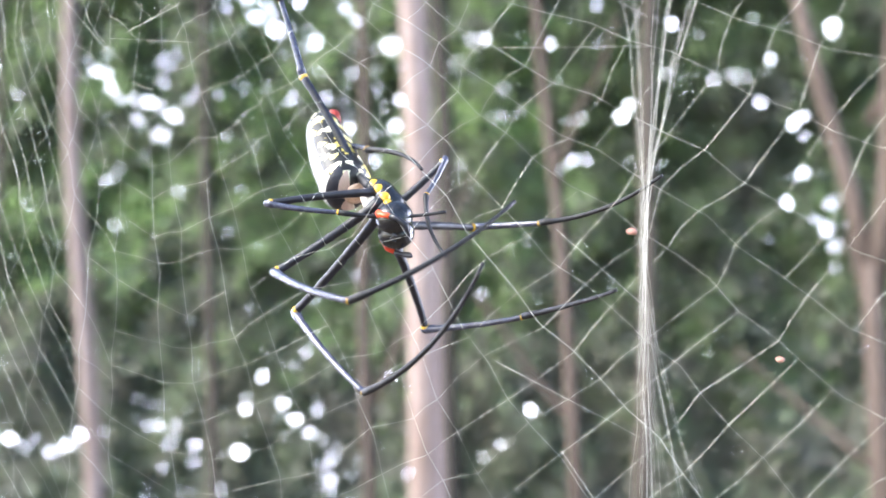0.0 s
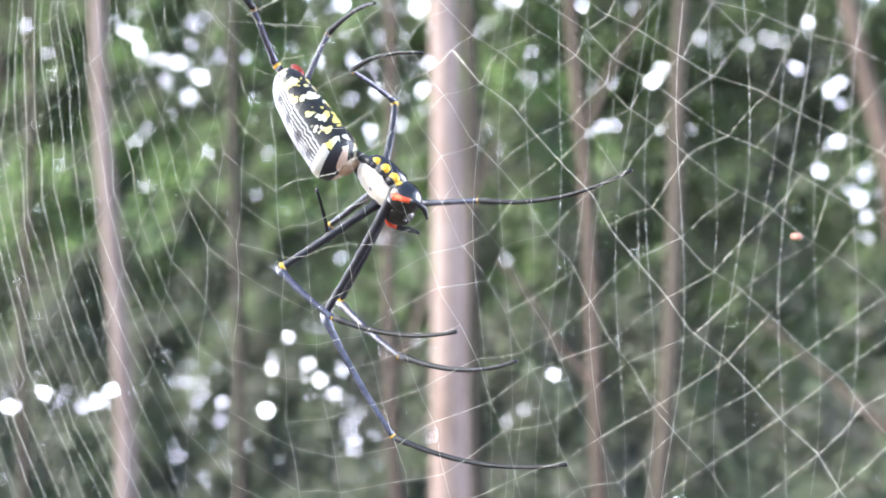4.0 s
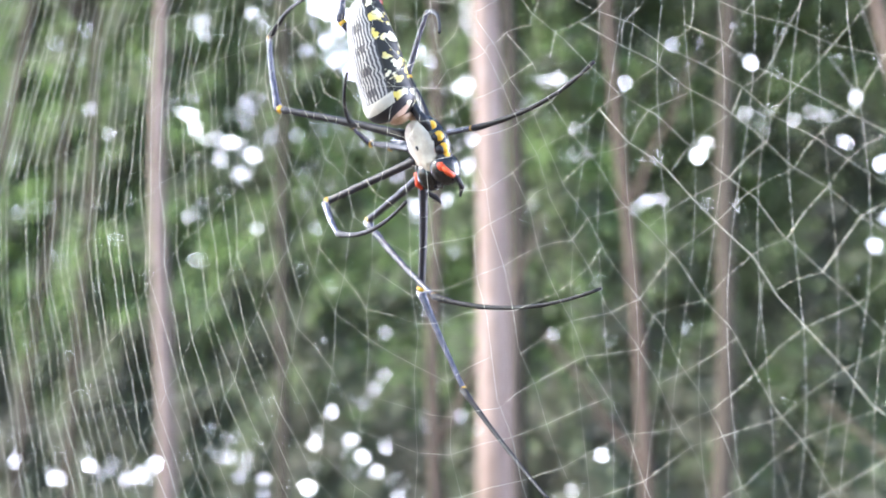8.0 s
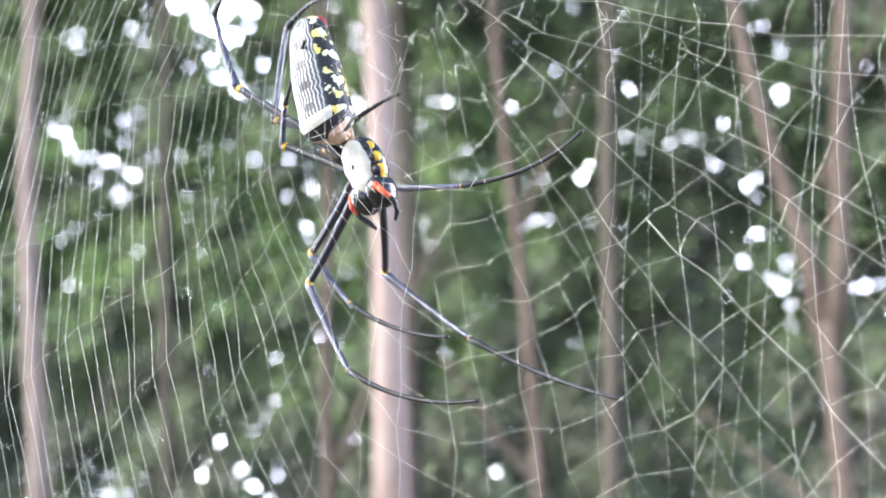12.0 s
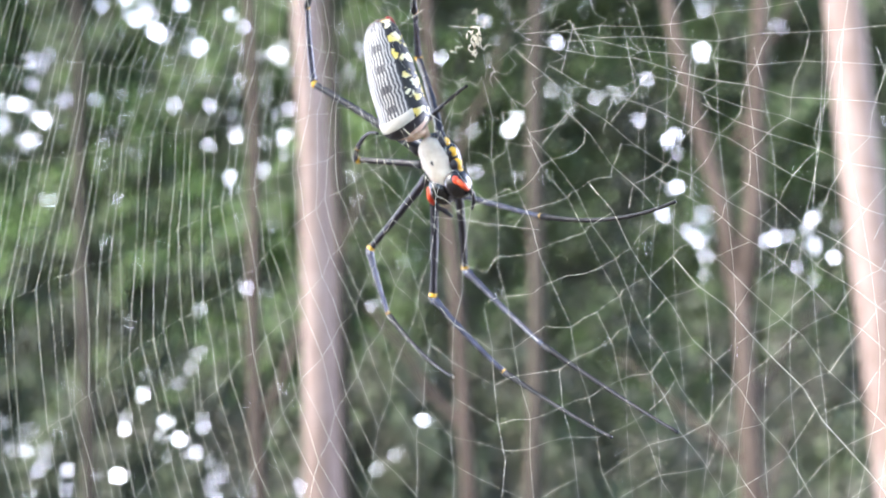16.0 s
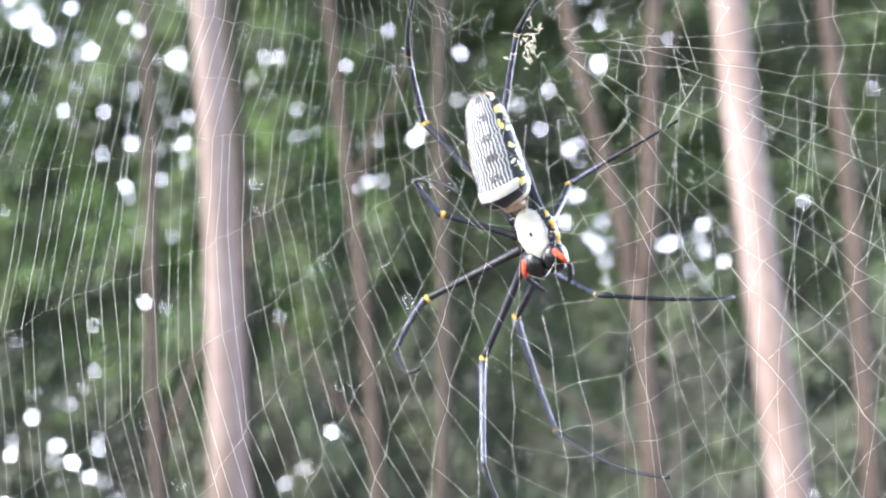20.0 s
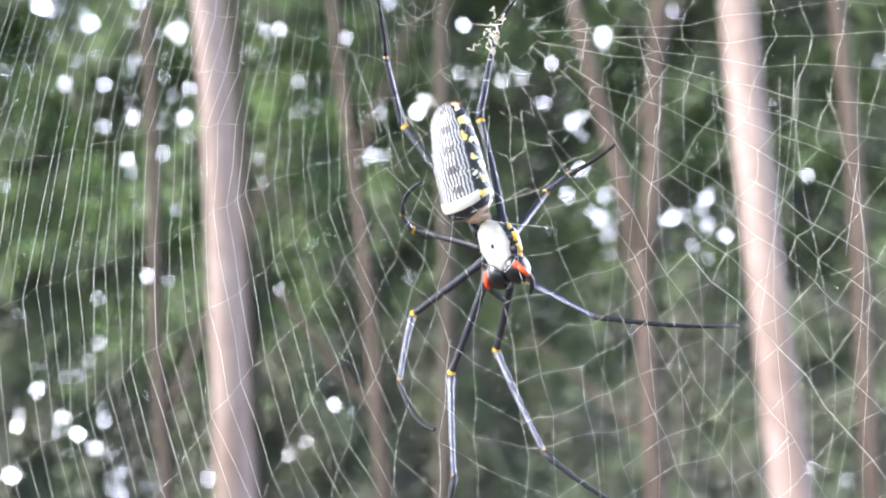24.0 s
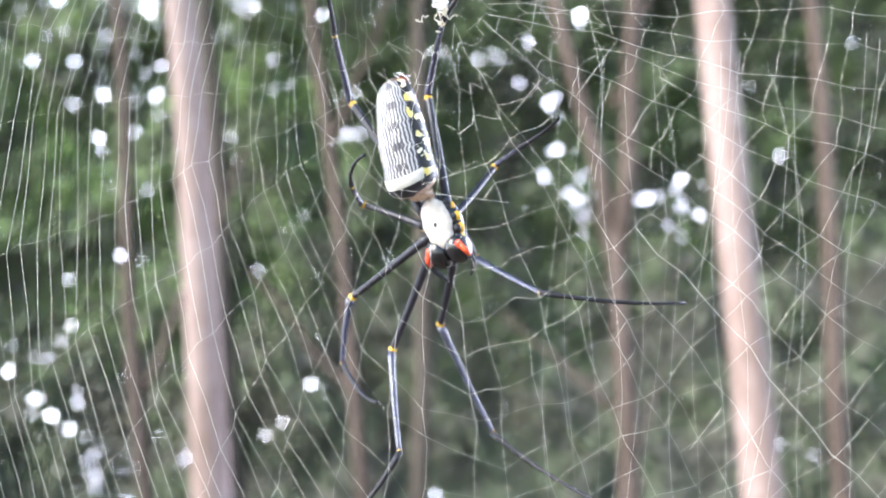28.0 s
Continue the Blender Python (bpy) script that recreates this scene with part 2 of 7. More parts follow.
def build_ground():
    verts, faces = [], []
    ticks = [-2500, -600, -150, -60, -30] + [i * 1.5 for i in range(-14, 15)] + [30, 45, 60, 150, 600, 2500]
    for y in ticks:
        for x in ticks:
            verts.append((x, y, ground_height(x, y)))
    n = len(ticks)
    for j in range(n - 1):
        for i in range(n - 1):
            faces.append((j * n + i, j * n + i + 1, (j + 1) * n + i + 1, (j + 1) * n + i))
    tagged(from_lists("ground", verts, faces, SOIL, None, True), "brown leaf-littered forest soil falling away down a slope", "ground", kind="structure")


def build_backdrop():
    """The bright hazy sky beyond the wood, far behind the trees."""
    m, nt, b = material("hazy_sky")
    em = nt.nodes.new("ShaderNodeEmission")
    v = coords(nt)
    nt.links.new(ramp(nt, noise_tex(nt, 0.08, 2, v), [(0.3, (0.66, 0.71, 1.0)), (0.7, (0.84, 0.87, 1.0))]), em.inputs["Color"])
    em.inputs["Strength"].default_value = 6.5
    nt.links.new(em.outputs[0], nt.nodes["Material Output"].inputs["Surface"])
    verts, faces = [], []
    for i in range(41):
        a = radians(-75 + 150 * i / 40)
        for h in (-16, 32):
            verts.append((48 * math.sin(a), 48 * math.cos(a), h))
        if i:
            faces.append((2 * i - 2, 2 * i, 2 * i + 1, 2 * i - 1))
    tagged(from_lists("backdrop", verts, faces, m), "bright hazy sky beyond the wood", "sky", kind="structure")


build_ground()
build_backdrop()


# ---- trees ----
def leaf_axes(rnd):
    """The midrib's way and the way across the blade, whose face turns to the light."""
    d = Vector((rnd.uniform(-1, 1), rnd.uniform(-1, 1), rnd.uniform(-1, 0.4))).normalized()
    s = d.cross(Vector((-0.6 + rnd.gauss(0, 0.6), -0.6 + rnd.gauss(0, 0.6), 0.7 + rnd.gauss(0, 0.6)))).normalized()
    return d, s


def leaf_lists(verts, faces, centre, size, d, s):
    """A pointed leaf of four corners, folded a little along its midrib."""
    up = d.cross(s)
    base = len(verts)
    verts += [centre - d * size, centre + s * size * 0.42 + up * size * 0.1, centre + d * size, centre - s * size * 0.42 + up * size * 0.1]
    faces += [(base, base + 1, base + 2), (base, base + 2, base + 3)]


def covers(u, w, d, s, size, gap):
    """Whether a leaf, as it stands against the sky, would close a gap in the foliage."""
    pu, pw = gap[0] - u, gap[1] - w
    if pu * pu + pw * pw > (size * 1.05 + gap[2]) ** 2:
        return False
    # the leaf's two axes on the upright plane
    ax, az, bx, bz = (d.x - u * d.y) * size, (d.z - w * d.y) * size, (s.x - u * s.y) * size * 0.42, (s.z - w * s.y) * size * 0.42
    det = ax * bz - az * bx
    la, lb = math.hypot(ax, az), math.hypot(bx, bz)
    if abs(det) < 0.12 * la * lb:
        return True
    p, q = (pu * bz - pw * bx) / det, (ax * pw - az * pu) / det
    slant = abs(det) / (la * lb)
    return max(0.0, abs(p) - gap[2] / (la * slant)) + max(0.0, abs(q) - gap[2] / (lb * slant)) < 1


def trunk_path(x, y, lean, low, high, rnd, step=0.6, wave=0.03):
    pts = []
    n = int((high - low) / step) + 1
    for i in range(n + 1):
        z = low + (high - low) * i / n
        pts.append(Vector((x + lean * (z - 1.5) + wave * math.sin(z * 1.1 + x), y + wave * math.cos(z * 0.9 + y), z)))
    return pts


def tree(label, x, y, lean, radius, mat, height=9.5, limbs=(), seed=0, wave=0.03, taper=0.5):
    """limbs: (height on the trunk, way x, way y, way z, length, radius)"""
    rnd = random.Random(seed)
    root = new("tree")
    low = ground_height(x, y)
    root.location = (x, y, low)
    tagged(root, label, "tree", "trees of the wood")
    off = Vector((x, y, low))
    pts = trunk_path(x, y, lean, low - 0.2, height, rnd, wave=wave)
    n = len(pts)
    radii = []
    for i, p in enumerate(pts):
        flare = 0.5 * math.exp(-(p.z - low) / 0.35)
        radii.append(radius * (1 + flare) * (1.12 + 0.15 * (taper - 0.5) - taper * i / n) * (1 + 0.05 * noise.noise(p * 1.3)))
    tube("trunk", [p - off for p in pts], radii, mat, root, 14)
    tips = [pts[-1]]
    for h, wx, wy, wz, length, r in limbs:
        start = Vector((x + lean * (h - 1.5), y, h))
        way = Vector((wx, wy, wz)).normalized()
        lp = [start + way * (length * k / 7) + Vector((0.03 * math.sin(k * 1.7), 0, 0.012 * k * k * length / 7 * wz)) for k in range(8)]
        tube("limb", [p - off for p in lp], [r * (1 - 0.55 * k / 7) for k in range(8)], mat, root, 10)
        tips.append(lp[-1])
    for k in range(4):
        a = rnd.uniform(0, 6.28)
        start = pts[-2 - k]
        way = Vector((math.cos(a), math.sin(a), 0.8)).normalized()
        lp = [start + way * (1.6 * j / 5) for j in range(6)]
        tube("limb", [p - off for p in lp], [radius * 0.3 * (1 - 0.6 * j / 5) for j in range(6)], mat, root, 8)
        tips.append(lp[-1])
    verts, faces = [], []
    for tip in tips:
        if tip.z < 7:
            continue
        for _ in range(50):
            q = tip + Vector((rnd.gauss(0, 0.7), rnd.gauss(0, 0.7), rnd.gauss(0.2, 0.5)))
            leaf_lists(verts, faces, q - off, rnd.uniform(0.05, 0.11), *leaf_axes(rnd))
    tagged(from_lists("crown", verts, faces, LEAVES, root), "small green leaves", kind="stuff")
    return root


tree("straight pale pinkish-brown forest tree trunk", -1.545, 5.15, -0.042, 0.125, BARK, seed=1, wave=0.02, taper=0.8)
tree("slim straight pale brown forest tree trunk", -5.56, 6.45, -0.125, 0.088, BARK, seed=2)
tree("straight pale tan tree trunk close behind the web", 1.545, 3.55, -0.002, 0.086, BARK, seed=3, wave=0.015)
tree("brown tree forking into two upright limbs", 1.80, 6.95, 0.03, 0.105, BARK_FAR, height=2.1, seed=4, limbs=(
    (1.8, -0.15, 0.05, 1.0, 6.2, 0.08), (1.8, 0.13, -0.05, 1.0, 6.4, 0.085), (3.3, 0.45, 0.1, 1.0, 2.2, 0.04)))
tree("thin brown sapling with a slanting side stem", -0.90, 8.45, -0.066, 0.078, BARK_FAR, seed=5, limbs=((0.55, -0.8, -0.05, 1.0, 1.7, 0.055), (3.4, 0.5, 0, 1.0, 1.8, 0.045)))
tree("thin dull brown tree trunk in the wood", 4.32, 7.95, 0.03, 0.09, BARK_FAR, seed=6)
tree("thin leaning reddish-brown stem in the wood", -3.04, 7.9, -0.04, 0.07, BARK_FAR, seed=7, limbs=((0.75, 0.55, -0.1, 1.0, 2.6, 0.05),))
# this trunk and the next two stems use the bark with painted shade
tree("dull brown tree trunk with shade in its bark colour", -0.06, 8.2, 0.05, 0.095, BARK_SHADED, seed=8)
tree("thin dull brown stem among the leaves", -5.65, 8.9, -0.075, 0.075, BARK_SHADED, seed=9)
tree("dull brown stem standing close to a paler trunk", -2.31, 8.7, -0.035, 0.105, BARK_SHADED, seed=10)
tree("leaning brown stem at the edge of the wood", -11.15, 8.3, 0.125, 0.085, BARK_FAR, seed=12)
tree("thin reddish-brown stem among the leaves", -8.95, 8.6, -0.06, 0.055, BARK_FAR, seed=13)
tree("thin reddish-brown stem among the leaves", -9.95, 8.7, 0.02, 0.05, BARK_FAR, seed=14)


# ---- far woods with gaps to the sky ----
# x and height of each gap on the upright plane 9.6 m away: wide ones, bright pinholes, faint pinholes
GAPS_WIDE = [(-8.12, 5.65), (-8.05, 5.37), (-7.83, 5.21), (-7.63, 5.21), (-6.38, 7.61), (-6.17, 7.72), (-5.95, 7.44), (-5.72, 7.11), (-5.54, 7.37), (-5.41, 6.92), (-5.35, 7.58), (-5.14, 7.35), (-3.37, 4.38), (1.21, 4.7)]
GAPS_BRIGHT = [(-11.13, -0.05), (-10.6, 7.45), (-10.34, 3.9), (-9.26, -0.1), (-8.79, -0.17), (-8.52, -0.04), (-8.28, 7.28), (-8.27, 0.08), (-8.01, 7.04), (-7.48, 5.09), (-7.19, 4.58), (-7.12, 7.28), (-7.11, 5.06), (-7.09, 5.41), (-7.03, 4.57), (-6.87, 7), (-6.31, 0.02), (-6.06, 6.49), (-5.85, -0.56), (-5.71, 6.58), (-5.52, 0.54), (-5.52, 6.22), (-5.4, 6.52), (-5.19, 6), (-4.97, 0.63), (-4.84, 6.4), (-4.43, 0.56), (-4.32, -0.28), (-4.21, -0.35), (-4.11, 4.81), (-3.32, 6.42), (-2.24, 5.54), (-2.07, 5.54), (-1.17, 5.38), (-1.07, 3.69), (-0.91, 3.8), (-0.74, 3.79), (-0.27, 4.32), (-0.18, 4.48), (1.36, 4.37), (1.49, 4.9), (1.57, 3.14), (1.71, 4.04), (1.82, 3.93), (1.82, 4.16), (1.87, 2.88), (1.99, 2.76), (2.1, 2.59), (2.23, 5.26), (2.72, 3.76), (3.34, 2.99), (5.77, 4.7)]
GAPS_FAINT = [(-12.08, 5.89), (-11.26, 8.2), (-11.21, 0.35), (-10.51, 6.87), (-10.41, 7.73), (-10.33, -0.11), (-10.22, -1.43), (-10.18, 6.67), (-9.91, 4.12), (-9.74, 2.32), (-9.74, 4.26), (-9.74, 6.35), (-9.49, 3.63), (-9.22, 6.71), (-8.4, 5.7), (-8.06, 7.32), (-7.96, 3.83), (-7.72, 7.04), (-7.71, 3.93), (-7.38, 5.58), (-7.26, 5.11), (-7.12, 5.74), (-7.09, 0.28), (-6.97, 0.52), (-6.95, 5.66), (-6.87, 0.27), (-6.85, 7.48), (-6.83, 4.82), (-6.42, 1.75), (-6.36, -0.23), (-5.54, 0.24), (-5.52, 0.07), (-5.5, 0.74), (-5.33, 0.22), (-5.07, 5.9), (-4.98, 0.46), (-4.88, 0.2), (-4.78, 0.4), (-4.76, 5.24), (-4.71, 5.96), (-4.61, 1.35), (-4.58, 6.56), (-4.3, 5.61), (-4.24, -0.11), (-4.14, 0.04), (-4.13, 5.61), (-3.98, 2.5)]
GAPS_FAINT_EAST = [(-3.84, 5.95), (-3.6, 2.29), (-3.4, 5.54), (-3.32, 0.78), (-3.13, 0.85), (-2.41, 0.06), (-2.24, 6.91), (-2.2, 4.31), (-2.19, -0.02), (-1.9, 4.38), (-1.82, 4.85), (-1.74, 2.64), (-1.63, 4.8), (-1.4, 2.03), (-1.13, 5.79), (-1.13, 6.15), (-1.1, 4.89), (-0.98, 4.28), (-0.83, 4.38), (-0.51, 3.77), (-0.48, 6.43), (0.09, 3.69), (0.22, 5.61), (0.27, 4.82), (0.39, 5.46), (0.79, 1.54), (0.81, 4.88), (1.24, 5.78), (1.54, 5.58), (1.64, 4.87), (1.7, 5.33), (1.77, 3.44), (2.18, 2.84), (2.24, 5.75), (2.45, 5.64), (2.71, 5.79), (2.94, 2.8), (3.06, -0.46), (3.19, 5.48), (3.2, 2.62), (3.26, 2.33), (3.36, 2.66), (3.53, 2.57), (4.36, 5.38), (4.61, -0.49), (4.68, 3.82), (4.86, -0.71), (4.86, 1.73)]


def build_woods():
    rnd = random.Random(5)
    gaps = [(x, z, rnd.uniform(0.04, 0.075) if z > 6.5 else rnd.uniform(0.003, 0.012)) for x, z in GAPS_WIDE]
    gaps += [(x, z, rnd.uniform(0.003, 0.0095)) for x, z in GAPS_BRIGHT]
    gaps += [(x, z, rnd.uniform(-0.007, 0.001)) for x, z in GAPS_FAINT + GAPS_FAINT_EAST]
    # pinholes too faint to tell apart: more of them on the lighter side, in the crowns and close to the ground
    for _ in range(680):
        x = rnd.uniform(-14, 7) if rnd.random() < 0.38 else rnd.uniform(-14, -2.5)
        z = rnd.gauss(4.9, 1.7) if rnd.random() < 0.68 else rnd.gauss(-0.1, 0.55)
        gaps.append((x, z, rnd.uniform(-0.013, -0.003)))
    for cx, cz in ((-7.3, 5.0), (-5.5, 6.9), (-8.7, 0.0), (1.95, 2.75), (3.2, 2.6), (-4.9, 0.45), (-5.3, 6.2), (-4.3, 0.0), (-9.8, 0.2), (-7.0, 0.3), (-6.3, 0.0), (-10.8, -0.2)):
        for _ in range(10):
            gaps.append((cx + rnd.gauss(0, 0.4), cz + rnd.gauss(0, 0.28), rnd.uniform(-0.009, 0.001)))
    cells = {}
    for x, z, r in gaps:
        u, w = x / 9.6, (z - 1.46) / 9.6
        for i in (-1, 0, 1):
            for j in (-1, 0, 1):
                cells.setdefault((math.floor(u * 20) + i, math.floor(w * 20) + j), []).append((u, w, r / 9.6))
    high, low, dim = ([], []), ([], []), ([], [])
    for k in range(230000):
        y = 9.4 + 2.1 * rnd.random() ** 2.6
        u, w = rnd.uniform(-1.6, 0.78), -0.46 + 1.5 * rnd.random() ** 1.15
        y += 0.4 * (0.5 + noise.noise((u * 13, w * 13, 0.3)))
        c = Vector((u * y, y, 1.46 + w * y))
        size = rnd.uniform(0.11, 0.24)
        d, s = leaf_axes(rnd)
        if any(covers(u, w, d, s, size / y, gap) for gap in cells.get((math.floor(u * 20), math.floor(w * 20)), ())):
            continue
        if c.z < 1.6 + 1.6 * noise.noise((c.x * 0.7, c.y, c.z * 0.7)) + rnd.gauss(0, 0.6):
            group = low
        else:
            # to the right the leaves take the copy with shade in its colour
            group = dim if c.x + 2.2 * noise.noise((c.x * 0.35, c.z * 0.5, 4.0)) > -1.0 else high
        leaf_lists(group[0], group[1], c, size, d, s)
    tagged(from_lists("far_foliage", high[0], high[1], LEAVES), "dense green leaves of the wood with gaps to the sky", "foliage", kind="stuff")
    tagged(from_lists("shaded_foliage", dim[0], dim[1], LEAVES_SHADED), "dense green leaves with shade in their colour and pinholes to the sky", "foliage", kind="stuff")
    tagged(from_lists("undergrowth", low[0], low[1], UNDER), "dull green and brown undergrowth of the wood", "undergrowth", kind="stuff")


build_woods()


# ---- the web ----
TILT = Matrix.Translation((0, 0, 1.5)) @ Matrix.Rotation(radians(8), 4, "X") @ Matrix.Rotation(radians(3), 4, "Y")
HUB = Vector((0.0125, 0.0, 0.049))


def spacing(a):
    """Distance from one turn of the capture spiral to the next, in the direction a."""
    left = max(0.0, -math.cos(a))
    return 0.0086 - 0.0059 * left ** 0.7 + 0.0004 * math.sin(3 * a + 1)


def build_web():
    global web, specks, tuft
    rnd = random.Random(11)
    web = new("orb_web")
    web.matrix_basis = TILT
    tagged(web, "large golden orb web of fine silk hung between trees", "spider web")
    # radii stand closer below and to the open side than on the other
    angles, a = [], 0.0
    while a < 2 * math.pi - 0.06:
        angles.append(a + rnd.uniform(-0.02, 0.02))
        a += 0.084 + 0.093 * max(0.0, -math.cos(a)) ** 1.5
    count = len(angles)
    strong = min(range(count), key=lambda i: abs((angles[i] + radians(47.6) + math.pi) % (2 * math.pi) - math.pi))
    angles[strong] = radians(-47.6)

    def place(a, r, k):
        """A point of the slightly slack sheet."""
        w = 0.0010 * math.sin(r * 90 + a * 9) + 0.0006 * math.sin(k * 2.3 + a * 31)
        # on the narrow side the sheet is hauled upwards, so that the radii run almost level
        lift = 0.55 * max(0.0, -math.cos(a) * r - 0.02)
        return HUB + Vector((math.cos(a) * r - math.sin(a) * w, 0.004 * math.sin(a * 2 + r * 14) + 0.0015 * math.sin(r * 60 + a * 5), math.sin(a) * r + math.cos(a) * w + lift))

    turns = 96
    for i, a in enumerate(angles):
        # every other radius branches off farther out
        k = 7 if i == strong else 0 if i % 5 == 0 else rnd.randint(1, 4) if i % 2 else rnd.randint(5, 9)
        pts = []
        while k < turns:
            pts.append(place(a, 0.011 + k * spacing(a), k))
            k += 1
        r = 0.00007 if i == strong else rnd.uniform(0.000028, 0.000042) * (1 - 0.25 * max(0.0, -math.cos(a)))
        tube("radial_thread", pts, [r] * len(pts), SILK, web, 4)
    verts, faces = [], []
    shift = [[rnd.uniform(-0.28, 0.28) for _ in range(count)] for _ in range(turns)]
    for k in range(turns):
        for i in range(count):
            a, b = angles[i], angles[(i + 1) % count] + (2 * math.pi if i == count - 1 else 0)
            if rnd.random() < 0.05:
                continue
            p = place(a, 0.011 + (k + shift[k][i]) * spacing(a), k)
            q = place(b if b <= math.pi * 2 else b - 2 * math.pi, 0.011 + (k + shift[k][(i + 1) % count]) * spacing(b), k)
            if p.x < -0.2 or p.x > 0.3 or p.z < -0.2 or p.z > 0.2:
                continue
            m = (p + q) / 2 + (p + q - 2 * HUB).normalized() * rnd.uniform(-0.0006, 0.0003) + Vector((0, rnd.uniform(-0.0008, 0.0008), 0))
            r = rnd.uniform(0.000022, 0.000036) * (1 + 0.75 * max(0.0, min(1.0, -(p.x + 0.01) / 0.05)))
            tube_lists(verts, faces, [p, m, q], [r, r, r], 3)
    for _ in range(36):
        a, r = rnd.uniform(0, 6.28), rnd.uniform(0.005, 0.05)
        p = place(a, r, 1)
        b, s = a + rnd.uniform(0.2, 0.6) * rnd.choice((-1, 1)), r + rnd.uniform(-0.006, 0.006)
        tube_lists(verts, faces, [p, place(b, s, 1)], [0.000035] * 2, 3)
    tagged(from_lists("spiral_thread", verts, faces, SILK, web), "fine capture threads", kind="stuff")
    # long anchor threads to the trunks beside the web
    for sx, tip in (((0.3, 0, 0.12), (1.49, 3.5, 1.1)), ((0.28, 0, -0.12), (1.49, 3.5, -0.2)), ((-0.24, 0, 0.15), (-5.6, 6.4, 2.4)), ((-0.24, 0, -0.12), (-1.7, 5.0, -0.5))):
        tube("anchor_thread", [sx, (Vector(sx) + Vector(tip)) / 2, tip], [0.0001] * 3, SILK, web, 4)
    # a tangled tuft of silk and husk at the hub
    specks = []
    tuft = new("silk_tuft")
    tuft.matrix_basis = TILT
    tagged(tuft, "small tangled white tuft of silk caught at the hub", "debris")
    verts, faces = [], []
    for j in range(9):
        pts, p = [], Vector((rnd.gauss(0, 0.0008), -0.001, 0.004 - 0.0010 * j))
        for k in range(14):
            p = p + Vector((rnd.gauss(0, 0.0004), rnd.gauss(0, 0.0003), rnd.gauss(-0.0001, 0.0005)))
            pts.append(p.copy())
        tube_lists(verts, faces, pts, [0.00013] * 14, 4)
    from_lists("strand", verts, faces, DEBRIS, tuft)
    bm = bmesh.new()
    for j in range(14):
        c = Vector((rnd.gauss(0, 0.0009), -0.001, 0.001 - 0.0005 * j + rnd.gauss(0, 0.0006)))
        bmesh.ops.create_icosphere(bm, subdivisions=1, radius=rnd.uniform(0.0002, 0.00038), matrix=Matrix.Translation(c) @ Matrix.Rotation(rnd.uniform(0, 3), 4, "Y") @ Matrix.Diagonal((2.2, 0.8, 0.7, 1)))
    part("husk_crumb", bm, DEBRIS, tuft)
    for label, x, z, s in (("tiny rust-red speck caught in the web", 0.1254, -0.0378, 0.0009), ("tiny rust-red speck caught in the web", 0.1532, -0.0617, 0.0007)):
        bm = bmesh.new()
        bmesh.ops.create_icosphere(bm, subdivisions=2, radius=s, matrix=Matrix.Diagonal((1.2, 0.6, 0.8, 1)))
        for v in bm.verts:
            v.co *= 1 + 0.3 * noise.noise(v.co * 900)
        speck = part("web_speck", bm, RUST)
        tagged(speck, label, "debris")
        specks.append((speck, Matrix.Translation((x, 0, z))))


def build_fold():
    """A gathered strip of the sheet that hangs edge on at first and then swings open."""
    rnd = random.Random(3)
    strip = new("gathered_web_strip")
    tagged(strip, "gathered strip of fine silk threads in the orb web", "spider web")
    for i in range(15):
        w = (i - 7) / 7
        top, low = rnd.uniform(-1, 1), rnd.uniform(-1, 1)
        pts = []
        for k in range(17):
            s = k / 8 - 1
            fan = abs(s) ** 1.6
            x = 0.0011 * rnd.gauss(0, 0.25) + fan * (0.020 * top if s > 0 else 0.024 * low) + 0.006 * fan
            pts.append(Vector((x, 0.036 * w + 0.002 * math.sin(s * 5 + i), 0.085 * s)))
        tube("thread", pts, [rnd.uniform(0.000021, 0.000033)] * 17, SILK, strip, 3)
    for i in range(5):
        y, z = rnd.uniform(-0.02, 0.006), rnd.gauss(0, 0.03)
        tube("cross_thread", [(0, y, z), (rnd.uniform(-0.03, -0.012), y * 0.4, z + rnd.gauss(0, 0.012))], [0.00004] * 2, SILK, strip, 3)
    return strip


build_web()
fold = build_fold()


# ---- the spider ----
spider = new("spider")
tagged(spider, "large black and yellow orb-weaving spider with long banded legs", "spider")


